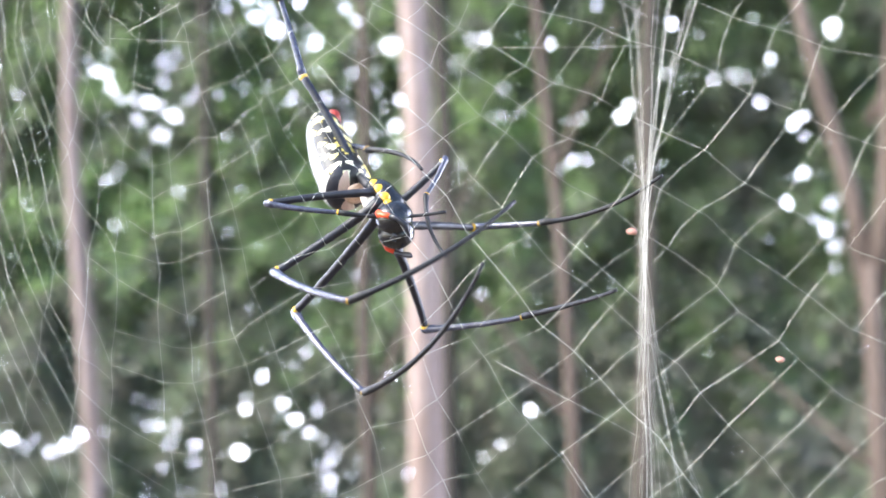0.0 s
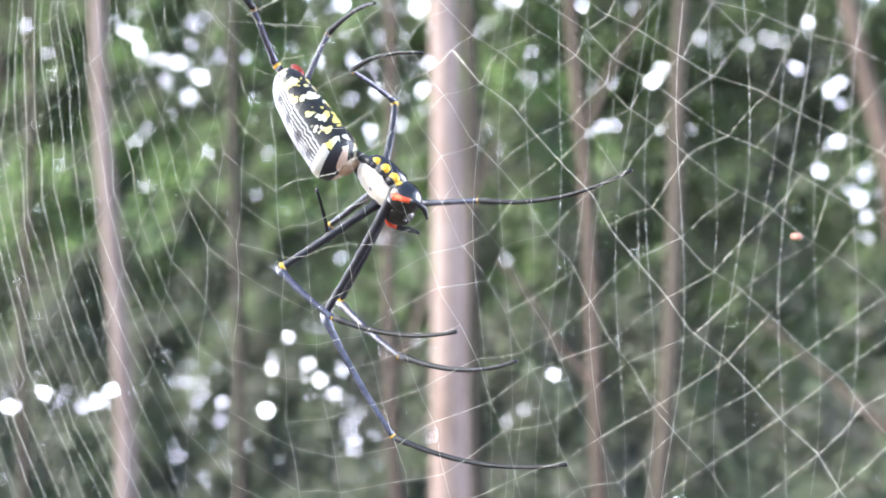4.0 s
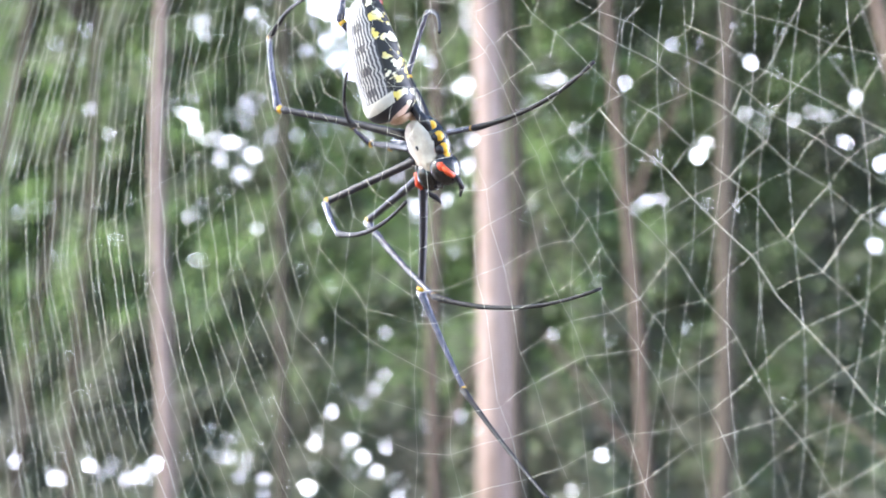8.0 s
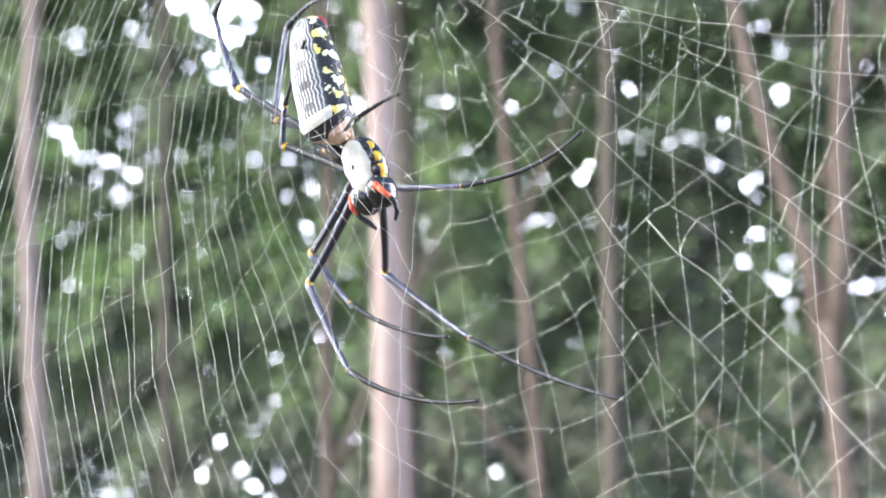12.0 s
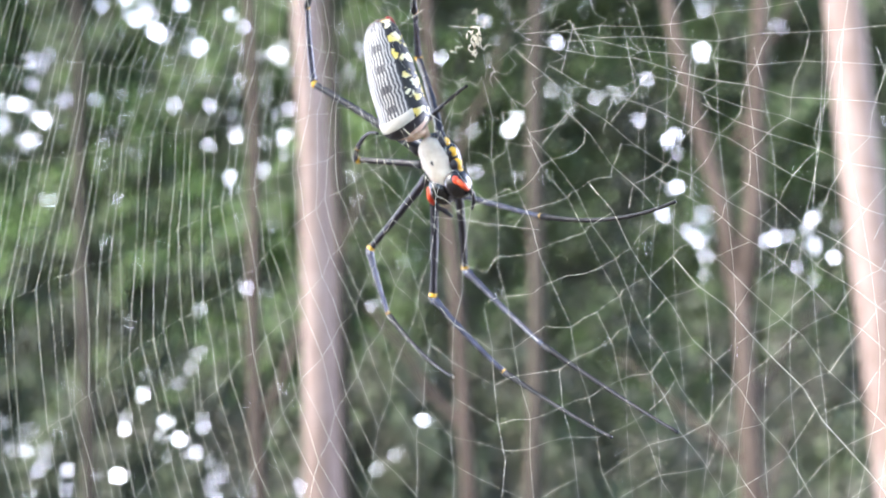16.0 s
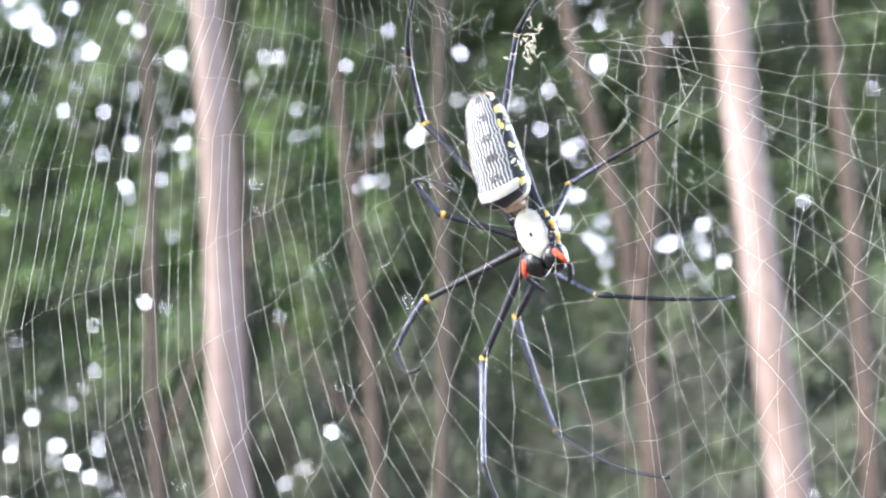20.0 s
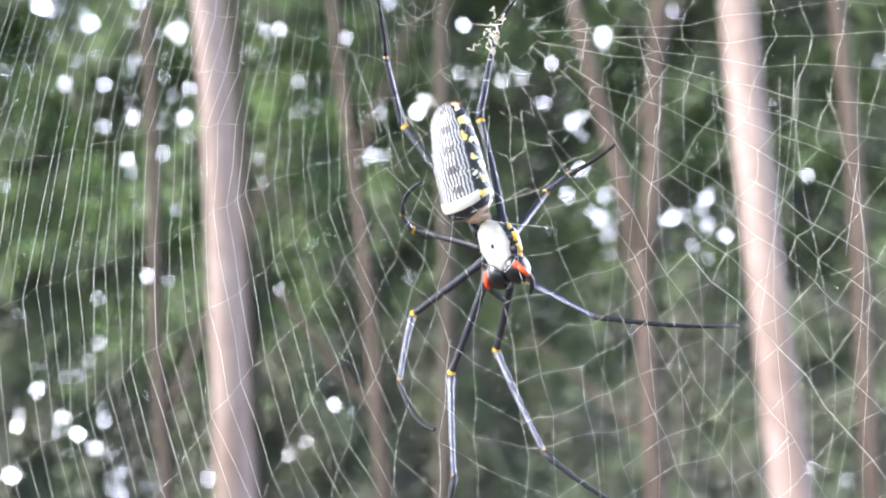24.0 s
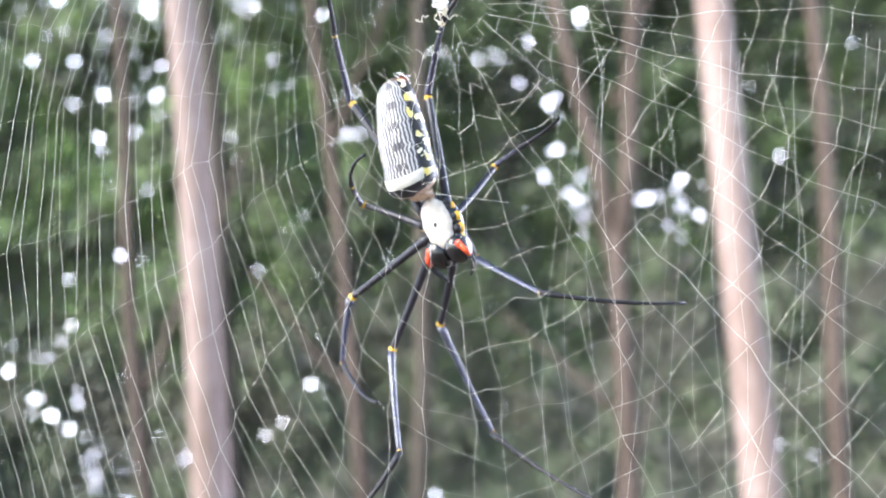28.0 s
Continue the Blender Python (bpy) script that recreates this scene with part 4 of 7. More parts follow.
    walk(seg, [
        (0, pose(0.0184, -0.0350, -0.0032, 121, 42, 37)),
        (0.5, pose(0.0202, -0.0343, 0.0051, 106, 37, 35)),
        (1, pose(0.0214, -0.0316, 0.0131, 89, 32, 33)),
        (1.5, pose(0.0069, -0.0256, 0.0240, 55, 5, 12)),
        (2, pose(-0.0063, -0.0119, 0.0267, 24, -23, -6)),
        (2.5, pose(0.0011, -0.0220, 0.0253, 39, -18, 10)),
        (3, pose(0.0100, -0.0293, 0.0203, 58, -12, 26)),
        (4, pose(0.0170, -0.0333, 0.0122, 79, -9, 33)),
        (5, pose(0.0233, -0.0336, 0.0025, 99, -6, 41)),
        (6, pose(0.0280, -0.0301, -0.0073, 117, -3, 48)),
        (6.5, pose(0.0339, -0.0266, 0.0003, 106, -3, 25)),
        (7, pose(0.0375, -0.0208, 0.0079, 95, -2, 2)),
        (7.5, pose(0.0388, -0.0191, 0.0065, 107, -10, 12)),
        (8, pose(0.0400, -0.0174, 0.0049, 114, -18, 22)),
        (8.5, pose(0.0367, -0.0233, 0.0007, 116, -15, 16)),
        (9, pose(0.0319, -0.0281, -0.0036, 119, -12, 10)),
        (9.5, pose(0.0307, -0.0293, -0.0005, 113, -14, 13)),
        (10, pose(0.0294, -0.0302, 0.0025, 106, -16, 16)),
        (10.5, pose(0.0288, -0.0303, 0.0052, 101, -16, 17)),
        (11, pose(0.0280, -0.0302, 0.0078, 96, -15, 17)),
        (11.5, pose(0.0273, -0.0315, 0.0036, 101, -15, 22)),
        (12, pose(0.0263, -0.0322, -0.0007, 106, -16, 26)),
        (13, pose(0.0315, -0.0287, -0.0014, 109, -11, 31)),
        (14, pose(0.0359, -0.0242, -0.0021, 110, -5, 35)),
        (15, pose(0.0394, -0.0190, -0.0027, 111, -0, 39)),
        (16, pose(0.0395, -0.0190, 0.0004, 108, -1, 27)),
        (17, pose(0.0345, -0.0253, 0.0058, 102, -10, 15)),
        (18, pose(0.0348, -0.0252, 0.0048, 94, 6, -10)),
        (19, pose(0.0319, -0.0284, -0.0011, 124, -29, 5)),
        (20, pose(0.0333, -0.0271, -0.0004, 134, -35, -4)),
        (21, pose(0.0362, -0.0240, -0.0015, 130, -45, 13)),
        (22.5, pose(0.0355, -0.0248, -0.0002, 129, -42, 10)),
        (24, pose(0.0348, -0.0256, 0.0011, 128, -39, 7)),
        (25, pose(0.0349, -0.0255, -0.0005, 125, -42, 13)),
        (26, pose(0.0351, -0.0252, -0.0011, 129, -31, 6)),
        (27, pose(0.0349, -0.0255, 0.0007, 127, -32, 5)),
        (28, pose(0.0347, -0.0258, 0.0001, 125, -36, 10)),
    ])
    seg = build_segment("metatarsus", 0.0361, 0.000634, 0.000268, 0.085, LEG_TIP, 0)
    walk(seg, [
        (0, pose(0.0347, -0.0226, -0.0220, 165, 11, 53)),
        (0.5, pose(0.0383, -0.0217, -0.0118, 146, 23, 60)),
        (1, pose(0.0411, -0.0189, -0.0018, 116, 36, 68)),
        (1.5, pose(0.0339, -0.0196, 0.0215, 68, 39, 48)),
        (2, pose(0.0192, -0.0147, 0.0374, 42, 38, 28)),
        (2.5, pose(0.0271, -0.0173, 0.0339, 54, 23, 42)),
        (3, pose(0.0345, -0.0175, 0.0260, 84, 6, 53)),
        (4, pose(0.0399, -0.0182, 0.0164, 91, 6, 58)),
        (5, pose(0.0441, -0.0154, 0.0053, 101, 5, 62)),
        (6, pose(0.0464, -0.0093, -0.0061, 113, 5, 66)),
        (6.5, pose(0.0589, -0.0147, 0.0016, 111, -2, 62)),
        (7, pose(0.0652, -0.0196, 0.0090, 110, -9, 58)),
        (7.5, pose(0.0656, -0.0135, 0.0115, 111, -15, 55)),
        (8, pose(0.0645, -0.0076, 0.0137, 117, -22, 52)),
        (8.5, pose(0.0625, -0.0161, 0.0081, 116, -25, 55)),
        (9, pose(0.0586, -0.0235, 0.0023, 114, -28, 59)),
        (9.5, pose(0.0570, -0.0233, 0.0064, 104, -15, 59)),
        (10, pose(0.0550, -0.0229, 0.0104, 88, -1, 59)),
        (10.5, pose(0.0544, -0.0227, 0.0126, 88, 1, 62)),
        (11, pose(0.0537, -0.0223, 0.0148, 88, 2, 64)),
        (11.5, pose(0.0522, -0.0215, 0.0109, 86, 3, 65)),
        (12, pose(0.0503, -0.0204, 0.0070, 84, 4, 66)),
        (13, pose(0.0550, -0.0147, 0.0038, 94, 2, 68)),
        (14, pose(0.0585, -0.0084, 0.0005, 106, -0, 69)),
        (15, pose(0.0609, -0.0014, -0.0026, 119, -2, 70)),
        (16, pose(0.0643, -0.0065, 0.0009, 132, -20, 61)),
        (17, pose(0.0610, -0.0181, 0.0104, 87, 10, 59)),
        (18, pose(0.0620, -0.0298, 0.0021, 110, -20, 74)),
        (19, pose(0.0560, -0.0265, 0.0125, 61, -1, 33)),
        (20, pose(0.0558, -0.0287, 0.0157, 46, -1, 19)),
        (21, pose(0.0553, -0.0197, 0.0182, -30, -3, -8)),
        (22.5, pose(0.0558, -0.0213, 0.0185, -55, -12, -24)),
        (24, pose(0.0562, -0.0229, 0.0186, -73, -20, -40)),
        (25, pose(0.0551, -0.0208, 0.0181, -69, -22, -50)),
        (26, pose(0.0588, -0.0226, 0.0133, -89, -35, -58)),
        (27, pose(0.0585, -0.0234, 0.0152, -90, -36, -58)),
        (28, pose(0.0568, -0.0219, 0.0164, -78, -28, -60)),
    ])
    # leg on the near side
    build_coxa(Vector((0.0090, -0.0042, 0.0005)), -1)
    seg = build_segment("femur", 0.0292, 0.00116, 0.000854, 0.02, LEG_BLACK, 0.0013)
    walk(seg, [
        (0, pose(0.0090, -0.0042, 0.0005, 180, 58, -100)),
        (0.5, pose(0.0090, -0.0042, 0.0005, 180, -2, -120)),
        (1, pose(0.0090, -0.0042, 0.0005, -180, -61, -142)),
        (1.5, pose(0.0090, -0.0042, 0.0005, -180, -54, -80)),
        (2, pose(0.0090, -0.0042, 0.0005, -180, -29, -51)),
        (2.5, pose(0.0090, -0.0042, 0.0005, 180, -47, -90)),
        (3, pose(0.0090, -0.0042, 0.0005, 180, -45, -142)),
        (4, pose(0.0090, -0.0042, 0.0005, 180, -62, -103)),
        (5, pose(0.0090, -0.0042, 0.0005, 180, -58, -46)),
        (6, pose(0.0090, -0.0042, 0.0005, -180, -38, -16)),
        (6.5, pose(0.0090, -0.0042, 0.0005, 180, -35, -47)),
        (7, pose(0.0090, -0.0042, 0.0005, 180, -25, -75)),
        (7.5, pose(0.0090, -0.0042, 0.0005, 180, -22, -82)),
        (8, pose(0.0090, -0.0042, 0.0005, 180, -20, -89)),
        (8.5, pose(0.0090, -0.0042, 0.0005, -180, -16, -89)),
        (9, pose(0.0090, -0.0042, 0.0005, 180, -12, -89)),
        (9.5, pose(0.0090, -0.0042, 0.0005, -180, -11, -80)),
        (10, pose(0.0090, -0.0042, 0.0005, 180, -10, -71)),
        (10.5, pose(0.0090, -0.0042, 0.0005, 180, -11, -71)),
        (11, pose(0.0090, -0.0042, 0.0005, 180, -12, -70)),
        (11.5, pose(0.0090, -0.0042, 0.0005, 180, -1, -70)),
        (12, pose(0.0090, -0.0042, 0.0005, 180, 9, -70)),
        (13, pose(0.0090, -0.0042, 0.0005, 180, 9, -65)),
        (14, pose(0.0090, -0.0042, 0.0005, 180, 9, -59)),
        (15, pose(0.0090, -0.0042, 0.0005, -180, 9, -54)),
        (16, pose(0.0090, -0.0042, 0.0005, 180, -5, -65)),
        (17, pose(0.0090, -0.0042, 0.0005, -180, -11, -79)),
        (18, pose(0.0090, -0.0042, 0.0005, -180, -2, -76)),
        (19, pose(0.0090, -0.0042, 0.0005, 180, -2, -79)),
        (20, pose(0.0090, -0.0042, 0.0005, 180, -14, -83)),
        (21, pose(0.0090, -0.0042, 0.0005, 180, -0, -75)),
        (22.5, pose(0.0090, -0.0042, 0.0005, 180, 1, -75)),
        (24, pose(0.0090, -0.0042, 0.0005, -180, 3, -75)),
        (25, pose(0.0090, -0.0042, 0.0005, 180, 5, -73)),
        (26, pose(0.0090, -0.0042, 0.0005, 180, -3, -70)),
        (27, pose(0.0090, -0.0042, 0.0005, 180, 4, -75)),
        (28, pose(0.0090, -0.0042, 0.0005, 180, -2, -72)),
    ])
    seg = build_segment("tibia", 0.0188, 0.000952, 0.00061, 0.03, LEG_SHEEN, 0.0005)
    walk(seg, [
        (0, pose(0.0062, -0.0193, -0.0243, 160, 37, 30)),
        (0.5, pose(-0.0057, -0.0294, 0.0013, 133, 28, 22)),
        (1, pose(-0.0021, -0.0128, 0.0261, 23, 19, 15)),
        (1.5, pose(0.0120, -0.0212, 0.0241, 61, 38, 35)),
        (2, pose(0.0251, -0.0241, 0.0146, 102, 51, 66)),
        (2.5, pose(0.0089, -0.0242, 0.0218, 69, 30, 37)),
        (3, pose(-0.0073, -0.0169, 0.0212, 31, 6, 19)),
        (4, pose(0.0060, -0.0177, 0.0262, 34, 2, 13)),
        (5, pose(0.0199, -0.0154, 0.0252, 36, -1, 8)),
        (6, pose(0.0313, -0.0104, 0.0184, 38, -5, 2)),
        (6.5, pose(0.0252, -0.0218, 0.0172, 67, -6, 2)),
        (7, pose(0.0161, -0.0298, 0.0128, 81, -8, 1)),
        (7.5, pose(0.0129, -0.0309, 0.0116, 75, -24, 27)),
        (8, pose(0.0097, -0.0317, 0.0103, 45, -34, 58)),
        (8.5, pose(0.0096, -0.0323, 0.0085, 63, -30, 45)),
        (9, pose(0.0096, -0.0328, 0.0066, 78, -25, 33)),
        (9.5, pose(0.0140, -0.0324, 0.0061, 87, -18, 29)),
        (10, pose(0.0184, -0.0314, 0.0054, 93, -11, 26)),
        (10.5, pose(0.0186, -0.0313, 0.0059, 92, -15, 26)),
        (11, pose(0.0188, -0.0311, 0.0063, 91, -18, 26)),
        (11.5, pose(0.0190, -0.0316, 0.0010, 101, -13, 29)),
        (12, pose(0.0190, -0.0312, -0.0043, 112, -7, 31)),
        (13, pose(0.0214, -0.0302, -0.0043, 112, -10, 33)),
        (14, pose(0.0237, -0.0290, -0.0043, 111, -12, 36)),
        (15, pose(0.0259, -0.0276, -0.0043, 111, -14, 39)),
        (16, pose(0.0215, -0.0305, 0.0033, 104, -20, 9)),
        (17, pose(0.0146, -0.0323, 0.0063, 92, -27, 13)),
        (18, pose(0.0162, -0.0325, 0.0016, 106, -46, 3)),
        (19, pose(0.0144, -0.0329, 0.0013, 113, -44, -9)),
        (20, pose(0.0124, -0.0324, 0.0074, 82, 5, -56)),
        (21, pose(0.0165, -0.0324, 0.0007, 128, -15, -40)),
        (22.5, pose(0.0167, -0.0324, -0.0001, 126, -28, -26)),
        (24, pose(0.0168, -0.0323, -0.0008, 118, -39, -9)),
        (25, pose(0.0176, -0.0320, -0.0019, 117, -43, -3)),
        (26, pose(0.0191, -0.0316, 0.0018, 103, 4, -30)),
        (27, pose(0.0167, -0.0323, -0.0013, 123, -27, -19)),
        (28, pose(0.0181, -0.0320, 0.0014, 107, 1, -30)),
    ])
    seg = build_segment("metatarsus", 0.0316, 0.00061, 0.000268, 0.085, LEG_TIP, 0)
    walk(seg, [
        (0, pose(0.0191, -0.0117, -0.0357, 120, 41, 50)),
        (0.5, pose(0.0097, -0.0232, -0.0075, 76, 49, 51)),
        (1, pose(0.0152, -0.0083, 0.0201, 60, 57, 51)),
        (1.5, pose(0.0242, -0.0127, 0.0126, 161, 26, 46)),
        (2, pose(0.0299, -0.0134, -0.0001, -167, -5, 42)),
        (2.5, pose(0.0219, -0.0145, 0.0123, 171, 6, 43)),
        (3, pose(0.0105, -0.0109, 0.0194, 101, 16, 44)),
        (4, pose(0.0242, -0.0134, 0.0255, 90, 18, 43)),
        (5, pose(0.0385, -0.0129, 0.0256, 82, 20, 41)),
        (6, pose(0.0500, -0.0097, 0.0199, 77, 22, 39)),
        (6.5, pose(0.0439, -0.0212, 0.0193, 94, 7, 39)),
        (7, pose(0.0347, -0.0293, 0.0155, 110, -9, 39)),
        (7.5, pose(0.0282, -0.0231, 0.0192, 86, -9, 66)),
        (8, pose(0.0178, -0.0185, 0.0209, 65, -8, 92)),
        (8.5, pose(0.0212, -0.0208, 0.0179, 70, -3, 89)),
        (9, pose(0.0240, -0.0235, 0.0145, 75, 2, 86)),
        (9.5, pose(0.0297, -0.0237, 0.0119, 84, 2, 83)),
        (10, pose(0.0350, -0.0234, 0.0091, 93, 2, 79)),
        (10.5, pose(0.0349, -0.0233, 0.0107, 88, 2, 74)),
        (11, pose(0.0348, -0.0232, 0.0122, 82, 2, 68)),
        (11.5, pose(0.0352, -0.0229, 0.0052, 93, -0, 65)),
        (12, pose(0.0350, -0.0217, -0.0019, 107, -2, 61)),
        (13, pose(0.0369, -0.0200, -0.0012, 103, -2, 63)),
        (14, pose(0.0385, -0.0182, -0.0004, 99, -2, 65)),
        (15, pose(0.0400, -0.0161, 0.0004, 94, -2, 66)),
        (16, pose(0.0390, -0.0278, 0.0096, 107, -26, 55)),
        (17, pose(0.0310, -0.0285, 0.0147, 84, -16, 76)),
        (18, pose(0.0292, -0.0318, 0.0152, 72, -41, 76)),
        (19, pose(0.0277, -0.0351, 0.0144, 65, -40, 81)),
        (20, pose(0.0229, -0.0479, 0.0058, 66, -48, 80)),
        (21, pose(0.0305, -0.0440, 0.0057, 75, -61, 67)),
        (22.5, pose(0.0316, -0.0397, 0.0087, 80, -52, 66)),
        (24, pose(0.0313, -0.0347, 0.0109, 80, -43, 66)),
        (25, pose(0.0314, -0.0327, 0.0109, 78, -43, 67)),
        (26, pose(0.0354, -0.0409, 0.0004, 97, -43, 70)),
        (27, pose(0.0325, -0.0378, 0.0073, 84, -43, 66)),
        (28, pose(0.0344, -0.0414, 0.0010, 95, -42, 70)),
    ])
    # leg on the near side
    build_coxa(Vector((0.0060, -0.0042, 0.0005)), -1)
    seg = build_segment("femur", 0.0208, 0.000976, 0.000732, 0.02, LEG_BLACK, 0.0013)
    walk(seg, [
        (0, pose(0.0060, -0.0042, 0.0005, 180, 66, 109)),
        (0.5, pose(0.0060, -0.0042, 0.0005, 180, 40, -100)),
        (1, pose(0.0060, -0.0042, 0.0005, -180, -31, -86)),
        (1.5, pose(0.0060, -0.0042, 0.0005, 180, -30, -110)),
        (2, pose(0.0060, -0.0042, 0.0005, 180, -25, -133)),
        (2.5, pose(0.0060, -0.0042, 0.0005, 180, -30, -120)),
        (3, pose(0.0060, -0.0042, 0.0005, 180, -34, -107)),
        (4, pose(0.0060, -0.0042, 0.0005, 180, -13, -105)),
        (5, pose(0.0060, -0.0042, 0.0005, 180, 7, -103)),
        (6, pose(0.0060, -0.0042, 0.0005, 180, 28, -101)),
        (6.5, pose(0.0060, -0.0042, 0.0005, 180, 18, -115)),
        (7, pose(0.0060, -0.0042, 0.0005, 180, 8, -127)),
        (7.5, pose(0.0060, -0.0042, 0.0005, 180, 11, -117)),
        (8, pose(0.0060, -0.0042, 0.0005, 180, 14, -108)),
        (8.5, pose(0.0060, -0.0042, 0.0005, 180, 6, -116)),
        (9, pose(0.0060, -0.0042, 0.0005, 180, -3, -124)),
        (9.5, pose(0.0060, -0.0042, 0.0005, 180, -6, -117)),
        (10, pose(0.0060, -0.0042, 0.0005, 180, -10, -110)),
        (10.5, pose(0.0060, -0.0042, 0.0005, 180, 0, -133)),
        (11, pose(0.0060, -0.0042, 0.0005, -180, 10, -156)),
        (11.5, pose(0.0060, -0.0042, 0.0005, 180, 2, -143)),
        (12, pose(0.0060, -0.0042, 0.0005, 180, -7, -131)),
        (13, pose(0.0060, -0.0042, 0.0005, 180, -6, -125)),
        (14, pose(0.0060, -0.0042, 0.0005, 180, -6, -120)),
        (15, pose(0.0060, -0.0042, 0.0005, 180, -5, -114)),
        (16, pose(0.0060, -0.0042, 0.0005, 180, -4, -114)),
        (17, pose(0.0060, -0.0042, 0.0005, 180, 26, -97)),
        (18, pose(0.0060, -0.0042, 0.0005, 180, -19, -124)),
        (19, pose(0.0060, -0.0042, 0.0005, 180, 7, -123)),
        (20, pose(0.0060, -0.0042, 0.0005, -180, -18, -130)),
        (21, pose(0.0060, -0.0042, 0.0005, 180, -5, -123)),
        (22.5, pose(0.0060, -0.0042, 0.0005, 180, -4, -123)),
        (24, pose(0.0060, -0.0042, 0.0005, -180, -2, -122)),
        (25, pose(0.0060, -0.0042, 0.0005, 180, 5, -123)),
        (26, pose(0.0060, -0.0042, 0.0005, 180, -1, -121)),
        (27, pose(0.0060, -0.0042, 0.0005, 180, -5, -122)),
        (28, pose(0.0060, -0.0042, 0.0005, 180, 8, -122)),
    ])
    seg = build_segment("tibia", 0.0108, 0.000756, 0.000512, 0.03, LEG_SHEEN, 0.0005)
    walk(seg, [
        (0, pose(0.0032, 0.0039, -0.0184, -149, -50, -21)),
        (0.5, pose(0.0034, -0.0198, -0.0129, 137, -18, 4)),
        (1, pose(0.0071, -0.0220, 0.0111, 78, 17, 21)),
        (1.5, pose(-0.0002, -0.0211, 0.0109, 83, 14, 38)),
        (2, pose(-0.0068, -0.0180, 0.0093, -88, 11, 55)),
        (2.5, pose(-0.0031, -0.0197, 0.0109, 34, -5, 45)),
        (3, pose(0.0010, -0.0207, 0.0120, 45, -21, 34)),
        (4, pose(0.0008, -0.0237, 0.0053, 39, -36, 51)),
        (5, pose(0.0013, -0.0243, -0.0021, 7, -47, 74)),
        (6, pose(0.0024, -0.0222, -0.0091, -63, -52, 105)),
        (6.5, pose(-0.0022, -0.0221, -0.0061, -72, -44, 96)),
        (7, pose(-0.0062, -0.0207, -0.0026, -77, -35, 89)),
        (7.5, pose(-0.0034, -0.0223, -0.0036, -79, -44, 109)),
        (8, pose(-0.0003, -0.0233, -0.0044, -90, -48, 134)),
        (8.5, pose(-0.0032, -0.0227, -0.0015, -98, -45, 144)),
        (9, pose(-0.0057, -0.0213, 0.0014, -104, -41, 154)),
        (9.5, pose(-0.0034, -0.0226, 0.0028, -95, -24, 147)),
        (10, pose(-0.0010, -0.0234, 0.0041, -92, -7, 141)),
        (10.5, pose(-0.0081, -0.0194, 0.0005, -102, -11, 126)),
        (11, pose(-0.0126, -0.0126, -0.0032, -112, -14, 110)),
        (11.5, pose(-0.0106, -0.0166, -0.0001, -104, -12, 122)),
        (12, pose(-0.0075, -0.0197, 0.0031, -96, -10, 133)),
        (13, pose(-0.0059, -0.0210, 0.0028, -91, -19, 125)),
        (14, pose(-0.0043, -0.0221, 0.0026, -81, -27, 116)),
        (15, pose(-0.0025, -0.0231, 0.0023, -64, -35, 105)),
        (16, pose(-0.0025, -0.0231, 0.0018, -59, -41, 104)),
        (17, pose(0.0038, -0.0228, -0.0085, -63, -58, 118)),
        (18, pose(-0.0050, -0.0205, 0.0071, -87, -4, 174)),
        (19, pose(-0.0053, -0.0214, -0.0022, -67, -59, 108)),
        (20, pose(-0.0066, -0.0194, 0.0068, -105, -16, -169)),
        (21, pose(-0.0052, -0.0216, 0.0023, -127, -39, -170)),
        (22.5, pose(-0.0052, -0.0217, 0.0018, -110, -51, 164)),
        (24, pose(-0.0051, -0.0217, 0.0013, -80, -56, 128)),
        (25, pose(-0.0052, -0.0216, -0.0012, -62, -60, 107)),
        (26, pose(-0.0046, -0.0220, 0.0008, -81, -54, 128)),
        (27, pose(-0.0049, -0.0218, 0.0025, -75, -57, 125)),
        (28, pose(-0.0049, -0.0216, -0.0022, -93, -55, 136)),
    ])
    seg = build_segment("metatarsus", 0.0179, 0.000512, 0.000244, 0.085, LEG_TIP, 0)
